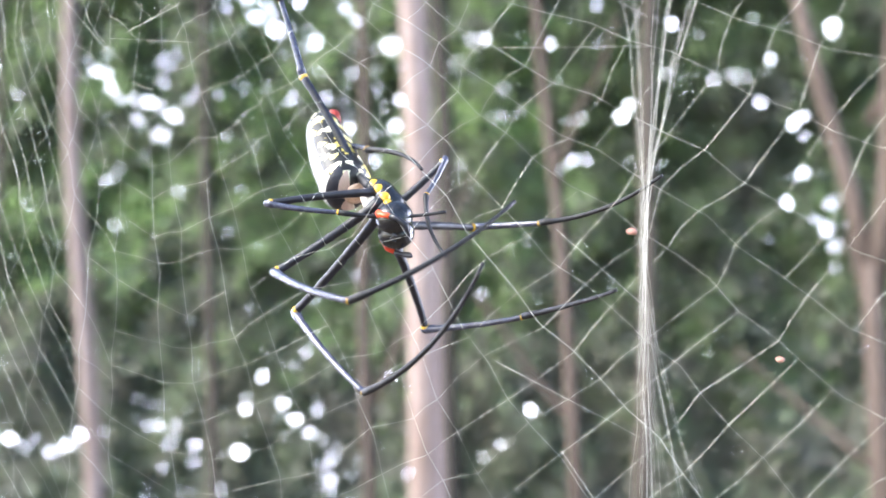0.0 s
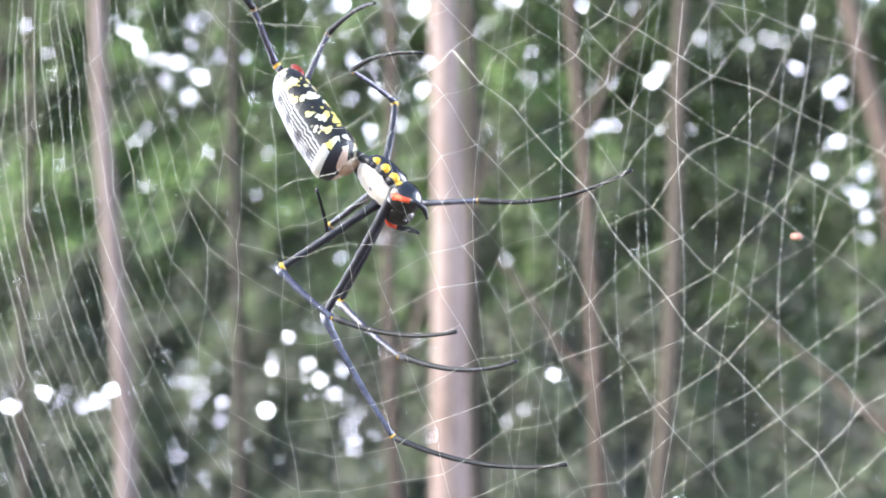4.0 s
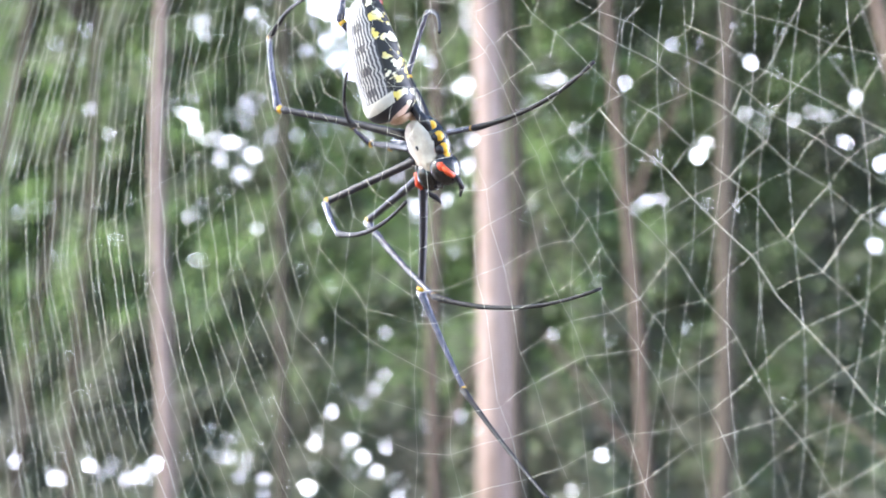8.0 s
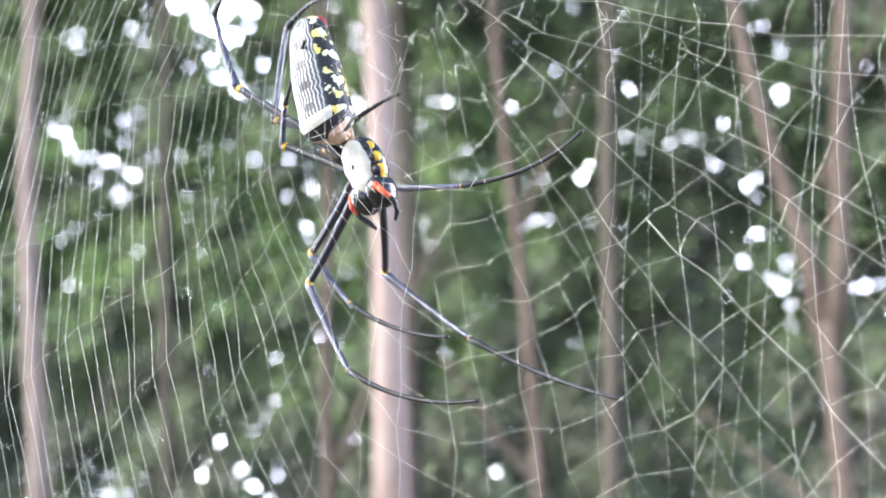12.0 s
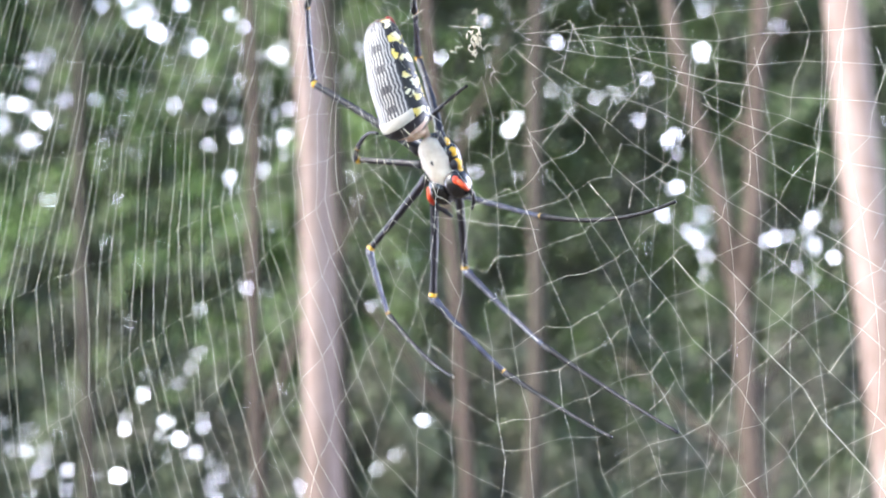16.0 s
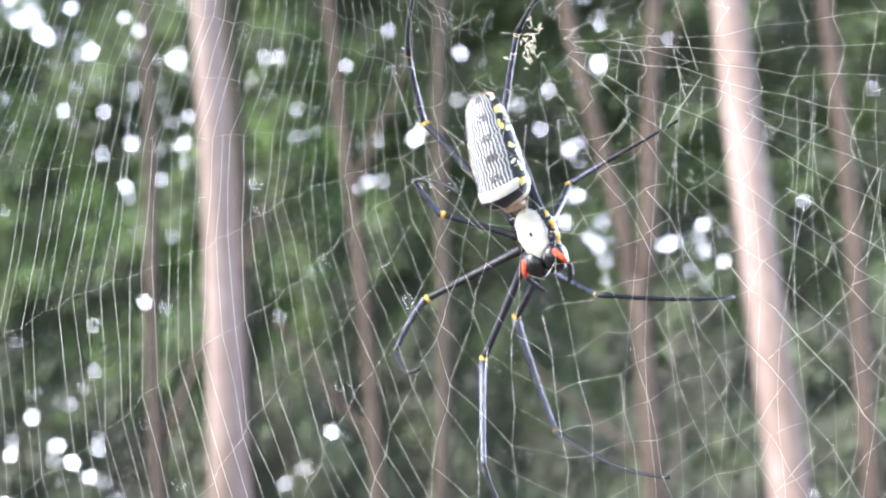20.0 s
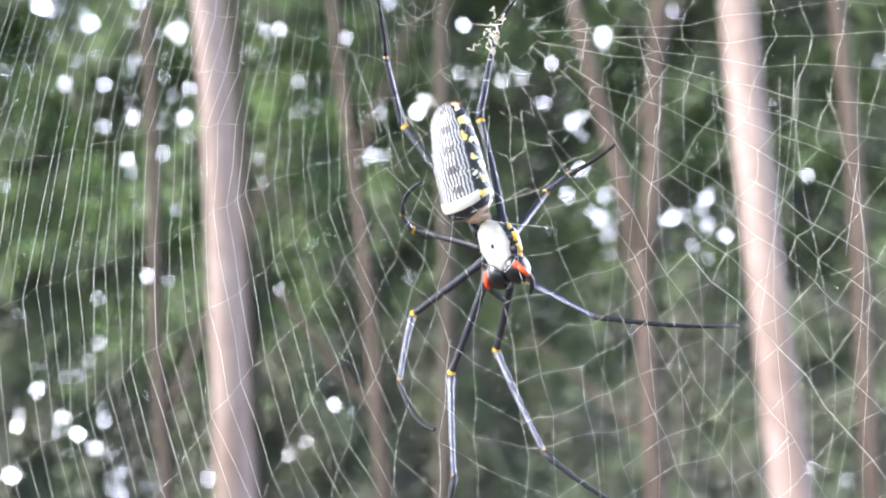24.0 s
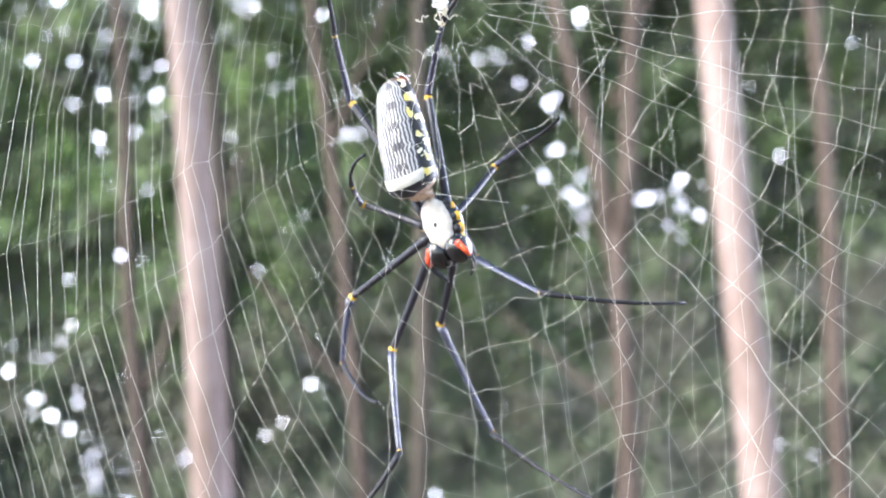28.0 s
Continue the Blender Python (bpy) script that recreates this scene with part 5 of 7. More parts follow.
    walk(seg, [
        (0, pose(0.0097, 0.0015, -0.0101, 21, -12, -7)),
        (0.5, pose(0.0136, -0.0191, -0.0096, 9, 15, 7)),
        (1, pose(0.0168, -0.0184, 0.0080, 22, 41, 26)),
        (1.5, pose(0.0080, -0.0147, 0.0082, 104, 25, 50)),
        (2, pose(-0.0006, -0.0094, 0.0073, 143, 6, 69)),
        (2.5, pose(0.0045, -0.0121, 0.0119, 91, 11, 89)),
        (3, pose(0.0093, -0.0150, 0.0159, 79, 14, 109)),
        (4, pose(0.0063, -0.0170, 0.0116, 68, -8, 112)),
        (5, pose(0.0034, -0.0172, 0.0059, 69, -30, 115)),
        (6, pose(0.0007, -0.0159, -0.0006, 129, -52, 120)),
        (6.5, pose(-0.0030, -0.0144, 0.0014, 91, -42, 141)),
        (7, pose(-0.0061, -0.0119, 0.0037, 81, -30, 156)),
        (7.5, pose(-0.0060, -0.0149, 0.0039, 71, -26, 142)),
        (8, pose(-0.0053, -0.0181, 0.0035, -15, -20, 129)),
        (8.5, pose(-0.0094, -0.0183, 0.0061, -62, -19, 95)),
        (9, pose(-0.0130, -0.0178, 0.0086, -62, -12, 62)),
        (9.5, pose(-0.0116, -0.0172, 0.0072, -86, -13, 88)),
        (10, pose(-0.0093, -0.0167, 0.0054, -123, -11, 113)),
        (10.5, pose(-0.0143, -0.0108, 0.0025, -126, -7, 111)),
        (11, pose(-0.0162, -0.0028, -0.0006, -167, -3, 109)),
        (11.5, pose(-0.0162, -0.0077, 0.0022, -134, -6, 113)),
        (12, pose(-0.0148, -0.0120, 0.0050, -129, -9, 118)),
        (13, pose(-0.0118, -0.0126, 0.0063, -134, -17, 113)),
        (14, pose(-0.0084, -0.0135, 0.0075, -144, -24, 107)),
        (15, pose(-0.0048, -0.0145, 0.0084, -162, -32, 101)),
        (16, pose(-0.0045, -0.0152, 0.0089, -108, -33, 90)),
        (17, pose(0.0011, -0.0178, 0.0007, -130, -55, 107)),
        (18, pose(-0.0157, -0.0194, 0.0079, -70, -40, 44)),
        (19, pose(-0.0070, -0.0161, 0.0071, -93, -51, 96)),
        (20, pose(-0.0168, -0.0215, 0.0098, -70, -22, 59)),
        (21, pose(-0.0135, -0.0230, 0.0091, -56, -27, 76)),
        (22.5, pose(-0.0116, -0.0198, 0.0103, -59, -31, 90)),
        (24, pose(-0.0088, -0.0169, 0.0102, -49, -34, 105)),
        (25, pose(-0.0067, -0.0165, 0.0082, -126, -58, 92)),
        (26, pose(-0.0086, -0.0170, 0.0095, -60, -36, 106)),
        (27, pose(-0.0083, -0.0169, 0.0115, -49, -38, 108)),
        (28, pose(-0.0094, -0.0173, 0.0066, -65, -39, 108)),
    ])
    # leg on the near side
    build_coxa(Vector((0.0032, -0.0034, 0.0005)), -1)
    seg = build_segment("femur", 0.0385, 0.00116, 0.000854, 0.02, LEG_BLACK, 0.0013)
    walk(seg, [
        (0, pose(0.0032, -0.0034, 0.0005, -180, -4, 152)),
        (0.5, pose(0.0032, -0.0034, 0.0005, 180, -4, 152)),
        (1, pose(0.0032, -0.0034, 0.0005, 180, -4, 153)),
        (1.5, pose(0.0032, -0.0034, 0.0005, 180, 1, 155)),
        (2, pose(0.0032, -0.0034, 0.0005, 180, 6, 157)),
        (2.5, pose(0.0032, -0.0034, 0.0005, 180, 5, 157)),
        (3, pose(0.0032, -0.0034, 0.0005, 180, 4, 157)),
        (4, pose(0.0032, -0.0034, 0.0005, -180, 2, 177)),
        (5, pose(0.0032, -0.0034, 0.0005, 180, -0, -163)),
        (6, pose(0.0032, -0.0034, 0.0005, 180, -2, -143)),
        (6.5, pose(0.0032, -0.0034, 0.0005, 180, -5, -139)),
        (7, pose(0.0032, -0.0034, 0.0005, 180, -7, -134)),
        (7.5, pose(0.0032, -0.0034, 0.0005, 180, -11, -129)),
        (8, pose(0.0032, -0.0034, 0.0005, 180, -15, -124)),
        (8.5, pose(0.0032, -0.0034, 0.0005, -180, -5, -136)),
        (9, pose(0.0032, -0.0034, 0.0005, 180, 5, -148)),
        (9.5, pose(0.0032, -0.0034, 0.0005, 180, 8, -146)),
        (10, pose(0.0032, -0.0034, 0.0005, 180, 12, -144)),
        (10.5, pose(0.0032, -0.0034, 0.0005, -180, 3, -137)),
        (11, pose(0.0032, -0.0034, 0.0005, -180, -6, -130)),
        (11.5, pose(0.0032, -0.0034, 0.0005, 180, -6, -135)),
        (12, pose(0.0032, -0.0034, 0.0005, 180, -5, -141)),
        (13, pose(0.0032, -0.0034, 0.0005, 180, -3, -142)),
        (14, pose(0.0032, -0.0034, 0.0005, -180, -0, -143)),
        (15, pose(0.0032, -0.0034, 0.0005, 180, 2, -144)),
        (16, pose(0.0032, -0.0034, 0.0005, -180, 1, -140)),
        (17, pose(0.0032, -0.0034, 0.0005, 180, -1, -148)),
        (18, pose(0.0032, -0.0034, 0.0005, 180, -1, -148)),
        (19, pose(0.0032, -0.0034, 0.0005, 180, 4, -150)),
        (20, pose(0.0032, -0.0034, 0.0005, 180, 4, -156)),
        (21, pose(0.0032, -0.0034, 0.0005, 180, 11, -159)),
        (22.5, pose(0.0032, -0.0034, 0.0005, 180, 9, -159)),
        (24, pose(0.0032, -0.0034, 0.0005, -180, 8, -159)),
        (25, pose(0.0032, -0.0034, 0.0005, 180, 8, -160)),
        (26, pose(0.0032, -0.0034, 0.0005, 180, 10, -155)),
        (27, pose(0.0032, -0.0034, 0.0005, -180, 11, -155)),
        (28, pose(0.0032, -0.0034, 0.0005, 180, 11, -158)),
    ])
    seg = build_segment("tibia", 0.0196, 0.000915, 0.00061, 0.03, LEG_SHEEN, 0.0005)
    walk(seg, [
        (0, pose(-0.0307, 0.0148, 0.0031, -117, 6, 144)),
        (0.5, pose(-0.0308, 0.0146, 0.0030, -79, 11, 148)),
        (1, pose(-0.0309, 0.0143, 0.0029, -12, 16, 151)),
        (1.5, pose(-0.0316, 0.0131, -0.0002, -107, 7, 120)),
        (2, pose(-0.0320, 0.0118, -0.0034, -113, -4, 91)),
        (2.5, pose(-0.0320, 0.0119, -0.0027, -112, -12, 83)),
        (3, pose(-0.0321, 0.0119, -0.0021, -110, -20, 76)),
        (4, pose(-0.0353, -0.0012, -0.0009, -110, -20, 102)),
        (5, pose(-0.0337, -0.0145, 0.0005, -110, -16, 128)),
        (6, pose(-0.0277, -0.0264, 0.0019, -107, -9, 152)),
        (6.5, pose(-0.0257, -0.0287, 0.0037, -102, -2, 159)),
        (7, pose(-0.0235, -0.0307, 0.0055, -95, 6, 165)),
        (7.5, pose(-0.0208, -0.0327, 0.0079, -86, 13, 171)),
        (8, pose(-0.0177, -0.0343, 0.0102, -78, 19, 178)),
        (8.5, pose(-0.0245, -0.0300, 0.0037, -102, -4, 158)),
        (9, pose(-0.0293, -0.0237, -0.0030, -113, -27, 136)),
        (9.5, pose(-0.0284, -0.0247, -0.0051, -104, -42, 119)),
        (10, pose(-0.0274, -0.0255, -0.0072, -81, -53, 94)),
        (10.5, pose(-0.0249, -0.0297, -0.0014, -109, -25, 142)),
        (11, pose(-0.0213, -0.0329, 0.0045, -93, 11, 169)),
        (11.5, pose(-0.0241, -0.0303, 0.0042, -97, 6, 173)),
        (12, pose(-0.0267, -0.0275, 0.0039, -103, 1, 178)),
        (13, pose(-0.0272, -0.0270, 0.0023, -110, -5, 171)),
        (14, pose(-0.0276, -0.0265, 0.0008, -114, -11, 165)),
        (15, pose(-0.0280, -0.0260, -0.0007, -117, -16, 159)),
        (16, pose(-0.0265, -0.0279, -0.0005, -108, -4, 151)),
        (17, pose(-0.0296, -0.0236, 0.0008, -109, -13, 144)),
        (18, pose(-0.0294, -0.0239, 0.0012, -110, -4, 161)),
        (19, pose(-0.0302, -0.0224, -0.0025, -124, -22, 157)),
        (20, pose(-0.0320, -0.0189, -0.0021, -126, -33, 150)),
        (21, pose(-0.0320, -0.0172, -0.0067, -135, -30, 154)),
        (22.5, pose(-0.0322, -0.0172, -0.0058, -134, -28, 155)),
        (24, pose(-0.0324, -0.0172, -0.0049, -133, -26, 156)),
        (25, pose(-0.0327, -0.0163, -0.0050, -132, -31, 151)),
        (26, pose(-0.0313, -0.0194, -0.0059, -134, -27, 159)),
        (27, pose(-0.0311, -0.0195, -0.0068, -135, -29, 158)),
        (28, pose(-0.0318, -0.0179, -0.0069, -134, -31, 153)),
    ])
    seg = build_segment("metatarsus", 0.0218, 0.00061, 0.000244, 0.085, LEG_TIP, 0)
    walk(seg, [
        (0, pose(-0.0463, 0.0263, 0.0009, -161, -57, 124)),
        (0.5, pose(-0.0470, 0.0249, -0.0008, 180, -61, 148)),
        (1, pose(-0.0474, 0.0233, -0.0025, 159, -61, 175)),
        (1.5, pose(-0.0414, 0.0299, -0.0026, 107, -39, -151)),
        (2, pose(-0.0322, 0.0313, -0.0019, 90, -13, -134)),
        (2.5, pose(-0.0298, 0.0308, 0.0015, 85, -7, -135)),
        (3, pose(-0.0276, 0.0297, 0.0046, 79, -0, -136)),
        (4, pose(-0.0391, 0.0168, 0.0058, 88, -15, 176)),
        (5, pose(-0.0452, 0.0004, 0.0060, -169, -19, 125)),
        (6, pose(-0.0448, -0.0175, 0.0051, -97, -10, 74)),
        (6.5, pose(-0.0439, -0.0215, 0.0044, -105, -17, 78)),
        (7, pose(-0.0423, -0.0256, 0.0035, -111, -24, 82)),
        (7.5, pose(-0.0396, -0.0297, 0.0036, -116, -16, 87)),
        (8, pose(-0.0361, -0.0336, 0.0037, -122, -8, 92)),
        (8.5, pose(-0.0426, -0.0225, 0.0051, -83, -49, 49)),
        (9, pose(-0.0419, -0.0117, 0.0058, -7, -48, -37)),
        (9.5, pose(-0.0356, -0.0120, 0.0079, -91, -68, 44)),
        (10, pose(-0.0283, -0.0137, 0.0084, 39, -37, 100)),
        (10.5, pose(-0.0388, -0.0188, 0.0070, -99, -27, 93)),
        (11, pose(-0.0401, -0.0292, 0.0008, -115, -17, 86)),
        (11.5, pose(-0.0435, -0.0281, 0.0022, -108, -19, 83)),
        (12, pose(-0.0463, -0.0266, 0.0037, -101, -21, 80)),
        (13, pose(-0.0465, -0.0241, 0.0041, -101, -15, 88)),
        (14, pose(-0.0462, -0.0216, 0.0044, -97, -9, 95)),
        (15, pose(-0.0455, -0.0191, 0.0047, -90, -3, 102)),
        (16, pose(-0.0436, -0.0186, 0.0010, -111, -5, 112)),
        (17, pose(-0.0450, -0.0123, 0.0052, -95, -1, 119)),
        (18, pose(-0.0479, -0.0175, 0.0025, -116, -26, 104)),
        (19, pose(-0.0469, -0.0154, 0.0048, -110, -28, 116)),
        (20, pose(-0.0462, -0.0107, 0.0086, -52, -10, 136)),
        (21, pose(-0.0473, -0.0098, 0.0031, -124, -28, 138)),
        (22.5, pose(-0.0479, -0.0099, 0.0033, -137, -31, 140)),
        (24, pose(-0.0485, -0.0100, 0.0036, -147, -33, 142)),
        (25, pose(-0.0474, -0.0082, 0.0050, 177, -31, 152)),
        (26, pose(-0.0476, -0.0131, 0.0029, -136, -34, 139)),
        (27, pose(-0.0470, -0.0132, 0.0027, -137, -35, 141)),
        (28, pose(-0.0468, -0.0104, 0.0031, -171, -35, 151)),
    ])
    # leg on the far side
    build_coxa(Vector((0.0110, 0.0036, 0.0005)), 1)
    seg = build_segment("femur", 0.0363, 0.0012, 0.000878, 0.02, LEG_BLACK, 0.0013)
    walk(seg, [
        (0, pose(0.0110, 0.0036, 0.0005, 180, -44, -97)),
        (0.5, pose(0.0110, 0.0036, 0.0005, -180, -54, -98)),
        (1, pose(0.0110, 0.0036, 0.0005, 180, -64, -99)),
        (1.5, pose(0.0110, 0.0036, 0.0005, 180, -63, -113)),
        (2, pose(0.0110, 0.0036, 0.0005, 180, -61, -126)),
        (2.5, pose(0.0110, 0.0036, 0.0005, 180, -61, -99)),
        (3, pose(0.0110, 0.0036, 0.0005, 180, -55, -76)),
        (4, pose(0.0110, 0.0036, 0.0005, 180, -36, -73)),
        (5, pose(0.0110, 0.0036, 0.0005, -180, -17, -71)),
        (6, pose(0.0110, 0.0036, 0.0005, 180, 2, -69)),
        (6.5, pose(0.0110, 0.0036, 0.0005, -180, 9, -66)),
        (7, pose(0.0110, 0.0036, 0.0005, -180, 16, -62)),
        (7.5, pose(0.0110, 0.0036, 0.0005, 180, 9, -70)),
        (8, pose(0.0110, 0.0036, 0.0005, 180, 1, -78)),
        (8.5, pose(0.0110, 0.0036, 0.0005, 180, 7, -78)),
        (9, pose(0.0110, 0.0036, 0.0005, 180, 13, -78)),
        (9.5, pose(0.0110, 0.0036, 0.0005, 180, 16, -70)),
        (10, pose(0.0110, 0.0036, 0.0005, -180, 20, -63)),
        (10.5, pose(0.0110, 0.0036, 0.0005, 180, 18, -61)),
        (11, pose(0.0110, 0.0036, 0.0005, 180, 16, -59)),
        (11.5, pose(0.0110, 0.0036, 0.0005, 180, 23, -56)),
        (12, pose(0.0110, 0.0036, 0.0005, 180, 30, -53)),
        (13, pose(0.0110, 0.0036, 0.0005, 180, 31, -45)),
        (14, pose(0.0110, 0.0036, 0.0005, 180, 31, -37)),
        (15, pose(0.0110, 0.0036, 0.0005, 180, 31, -29)),
        (16, pose(0.0110, 0.0036, 0.0005, -180, 25, -37)),
        (17, pose(0.0110, 0.0036, 0.0005, 180, 16, -49)),
        (18, pose(0.0110, 0.0036, 0.0005, -180, 20, -51)),
        (19, pose(0.0110, 0.0036, 0.0005, 180, 31, -47)),
        (20, pose(0.0110, 0.0036, 0.0005, 180, 33, -59)),
        (21, pose(0.0110, 0.0036, 0.0005, 180, 29, -49)),
        (22.5, pose(0.0110, 0.0036, 0.0005, 180, 28, -47)),
        (24, pose(0.0110, 0.0036, 0.0005, 180, 26, -45)),
        (25, pose(0.0110, 0.0036, 0.0005, -180, 27, -45)),
        (26, pose(0.0110, 0.0036, 0.0005, 180, 30, -43)),
        (27, pose(0.0110, 0.0036, 0.0005, 180, 30, -42)),
        (28, pose(0.0110, 0.0036, 0.0005, 180, 29, -45)),
    ])
    seg = build_segment("tibia", 0.0337, 0.000976, 0.00061, 0.03, LEG_SHEEN, 0.0005)
    walk(seg, [
        (0, pose(0.0078, -0.0224, 0.0256, 60, 9, 11)),
        (0.5, pose(0.0081, -0.0175, 0.0299, 44, 0, 13)),
        (1, pose(0.0084, -0.0119, 0.0332, 30, -9, 15)),
        (1.5, pose(0.0046, -0.0114, 0.0330, 38, -28, -21)),
        (2, pose(0.0008, -0.0106, 0.0323, 48, -34, -66)),
        (2.5, pose(0.0082, -0.0140, 0.0322, 40, -23, -48)),
        (3, pose(0.0158, -0.0164, 0.0304, 38, -10, -33)),
        (4, pose(0.0197, -0.0244, 0.0220, 68, -8, -6)),
        (5, pose(0.0225, -0.0292, 0.0111, 88, -4, 20)),
        (6, pose(0.0241, -0.0302, -0.0010, 108, 0, 46)),
        (6.5, pose(0.0259, -0.0290, -0.0054, 113, -2, 45)),
        (7, pose(0.0274, -0.0272, -0.0097, 119, -5, 43)),
        (7.5, pose(0.0232, -0.0302, -0.0049, 109, -11, 45)),
        (8, pose(0.0187, -0.0319, 0.0000, 97, -16, 46)),
        (8.5, pose(0.0186, -0.0317, -0.0037, 105, -14, 42)),
        (9, pose(0.0185, -0.0310, -0.0075, 113, -12, 38)),
        (9.5, pose(0.0226, -0.0292, -0.0097, 117, -11, 39)),
        (10, pose(0.0266, -0.0268, -0.0118, 120, -11, 41)),
        (10.5, pose(0.0278, -0.0266, -0.0106, 118, -13, 41)),
        (11, pose(0.0289, -0.0264, -0.0094, 116, -14, 40)),
        (11.5, pose(0.0296, -0.0242, -0.0136, 123, -12, 43)),
        (12, pose(0.0300, -0.0215, -0.0176, 130, -9, 46)),
        (13, pose(0.0331, -0.0185, -0.0180, 131, -9, 48)),
        (14, pose(0.0358, -0.0153, -0.0181, 131, -10, 51)),
        (15, pose(0.0382, -0.0117, -0.0180, 132, -10, 53)),
        (16, pose(0.0373, -0.0163, -0.0148, 128, -18, 41)),
        (17, pose(0.0337, -0.0230, -0.0092, 119, -12, 35)),
        (18, pose(0.0324, -0.0229, -0.0122, 123, 9, 6)),
        (19, pose(0.0321, -0.0194, -0.0180, 134, 11, 4)),
        (20, pose(0.0266, -0.0225, -0.0194, 139, -4, -0)),
        (21, pose(0.0319, -0.0202, -0.0172, 131, -34, 26)),
        (22.5, pose(0.0329, -0.0199, -0.0165, 131, -33, 27)),
        (24, pose(0.0338, -0.0196, -0.0157, 130, -32, 28)),
        (25, pose(0.0340, -0.0193, -0.0158, 130, -32, 30)),
        (26, pose(0.0337, -0.0179, -0.0179, 134, -27, 28)),
        (27, pose(0.0344, -0.0177, -0.0174, 132, -33, 31)),
        (28, pose(0.0336, -0.0187, -0.0171, 136, 4, 7)),
    ])
    seg = build_segment("metatarsus", 0.0420, 0.000634, 0.000268, 0.085, LEG_TIP, 0)
    walk(seg, [
        (0, pose(0.0404, -0.0160, 0.0203, 97, 37, 80)),
        (0.5, pose(0.0408, -0.0099, 0.0298, 37, 65, 43)),
        (1, pose(0.0405, -0.0033, 0.0384, -61, 61, -40)),
        (1.5, pose(0.0324, -0.0221, 0.0485, 43, 31, 14)),
        (2, pose(0.0120, -0.0360, 0.0513, 67, -10, 38)),
        (2.5, pose(0.0289, -0.0370, 0.0454, 80, 4, 28)),
        (3, pose(0.0436, -0.0345, 0.0363, 81, 17, 18)),
        (4, pose(0.0528, -0.0281, 0.0266, 78, 22, 41)),
        (5, pose(0.0541, -0.0177, 0.0136, 79, 24, 65)),
        (6, pose(0.0475, -0.0061, -0.0012, 87, 22, 88)),
        (6.5, pose(0.0498, -0.0054, -0.0040, 88, 15, 79)),
        (7, pose(0.0517, -0.0041, -0.0068, 95, 8, 69)),
        (7.5, pose(0.0468, -0.0069, 0.0012, 77, 11, 72)),
        (8, pose(0.0412, -0.0086, 0.0094, 63, 15, 76)),
        (8.5, pose(0.0429, -0.0098, 0.0043, 76, 10, 74)),
        (9, pose(0.0444, -0.0107, -0.0007, 89, 4, 71)),
        (9.5, pose(0.0481, -0.0083, -0.0031, 94, 1, 73)),
        (10, pose(0.0516, -0.0052, -0.0053, 99, -3, 75)),
        (10.5, pose(0.0527, -0.0053, -0.0032, 97, -2, 71)),
        (11, pose(0.0538, -0.0053, -0.0011, 93, -1, 67)),
        (11.5, pose(0.0537, -0.0017, -0.0069, 110, -5, 64)),
        (12, pose(0.0532, 0.0023, -0.0124, 132, -9, 61)),
        (13, pose(0.0552, 0.0062, -0.0125, 133, -9, 63)),
        (14, pose(0.0569, 0.0103, -0.0123, 134, -9, 64)),
        (15, pose(0.0582, 0.0147, -0.0119, 136, -9, 65)),
        (16, pose(0.0612, 0.0048, -0.0042, 137, -20, 56)),
        (17, pose(0.0607, -0.0041, -0.0021, 98, -2, 64)),
        (18, pose(0.0654, -0.0192, -0.0177, 126, -23, 63)),
        (19, pose(0.0651, -0.0169, -0.0243, 122, -32, 73)),
        (20, pose(0.0602, -0.0226, -0.0173, 108, -32, 72)),
        (21, pose(0.0571, -0.0081, 0.0016, 34, 10, 47)),
        (22.5, pose(0.0581, -0.0072, 0.0019, 30, 12, 45)),
        (24, pose(0.0590, -0.0063, 0.0022, 25, 14, 43)),
        (25, pose(0.0589, -0.0051, 0.0019, 20, 14, 41)),
        (26, pose(0.0604, -0.0040, -0.0027, 37, 6, 42)),
        (27, pose(0.0586, -0.0031, 0.0009, 4, 25, 34)),
        (28, pose(0.0670, -0.0148, -0.0192, 122, -22, 61)),
    ])
    # leg on the far side
    build_coxa(Vector((0.0090, 0.0042, 0.0005)), 1)
    seg = build_segment("femur", 0.0285, 0.00116, 0.000854, 0.02, LEG_BLACK, 0.0013)
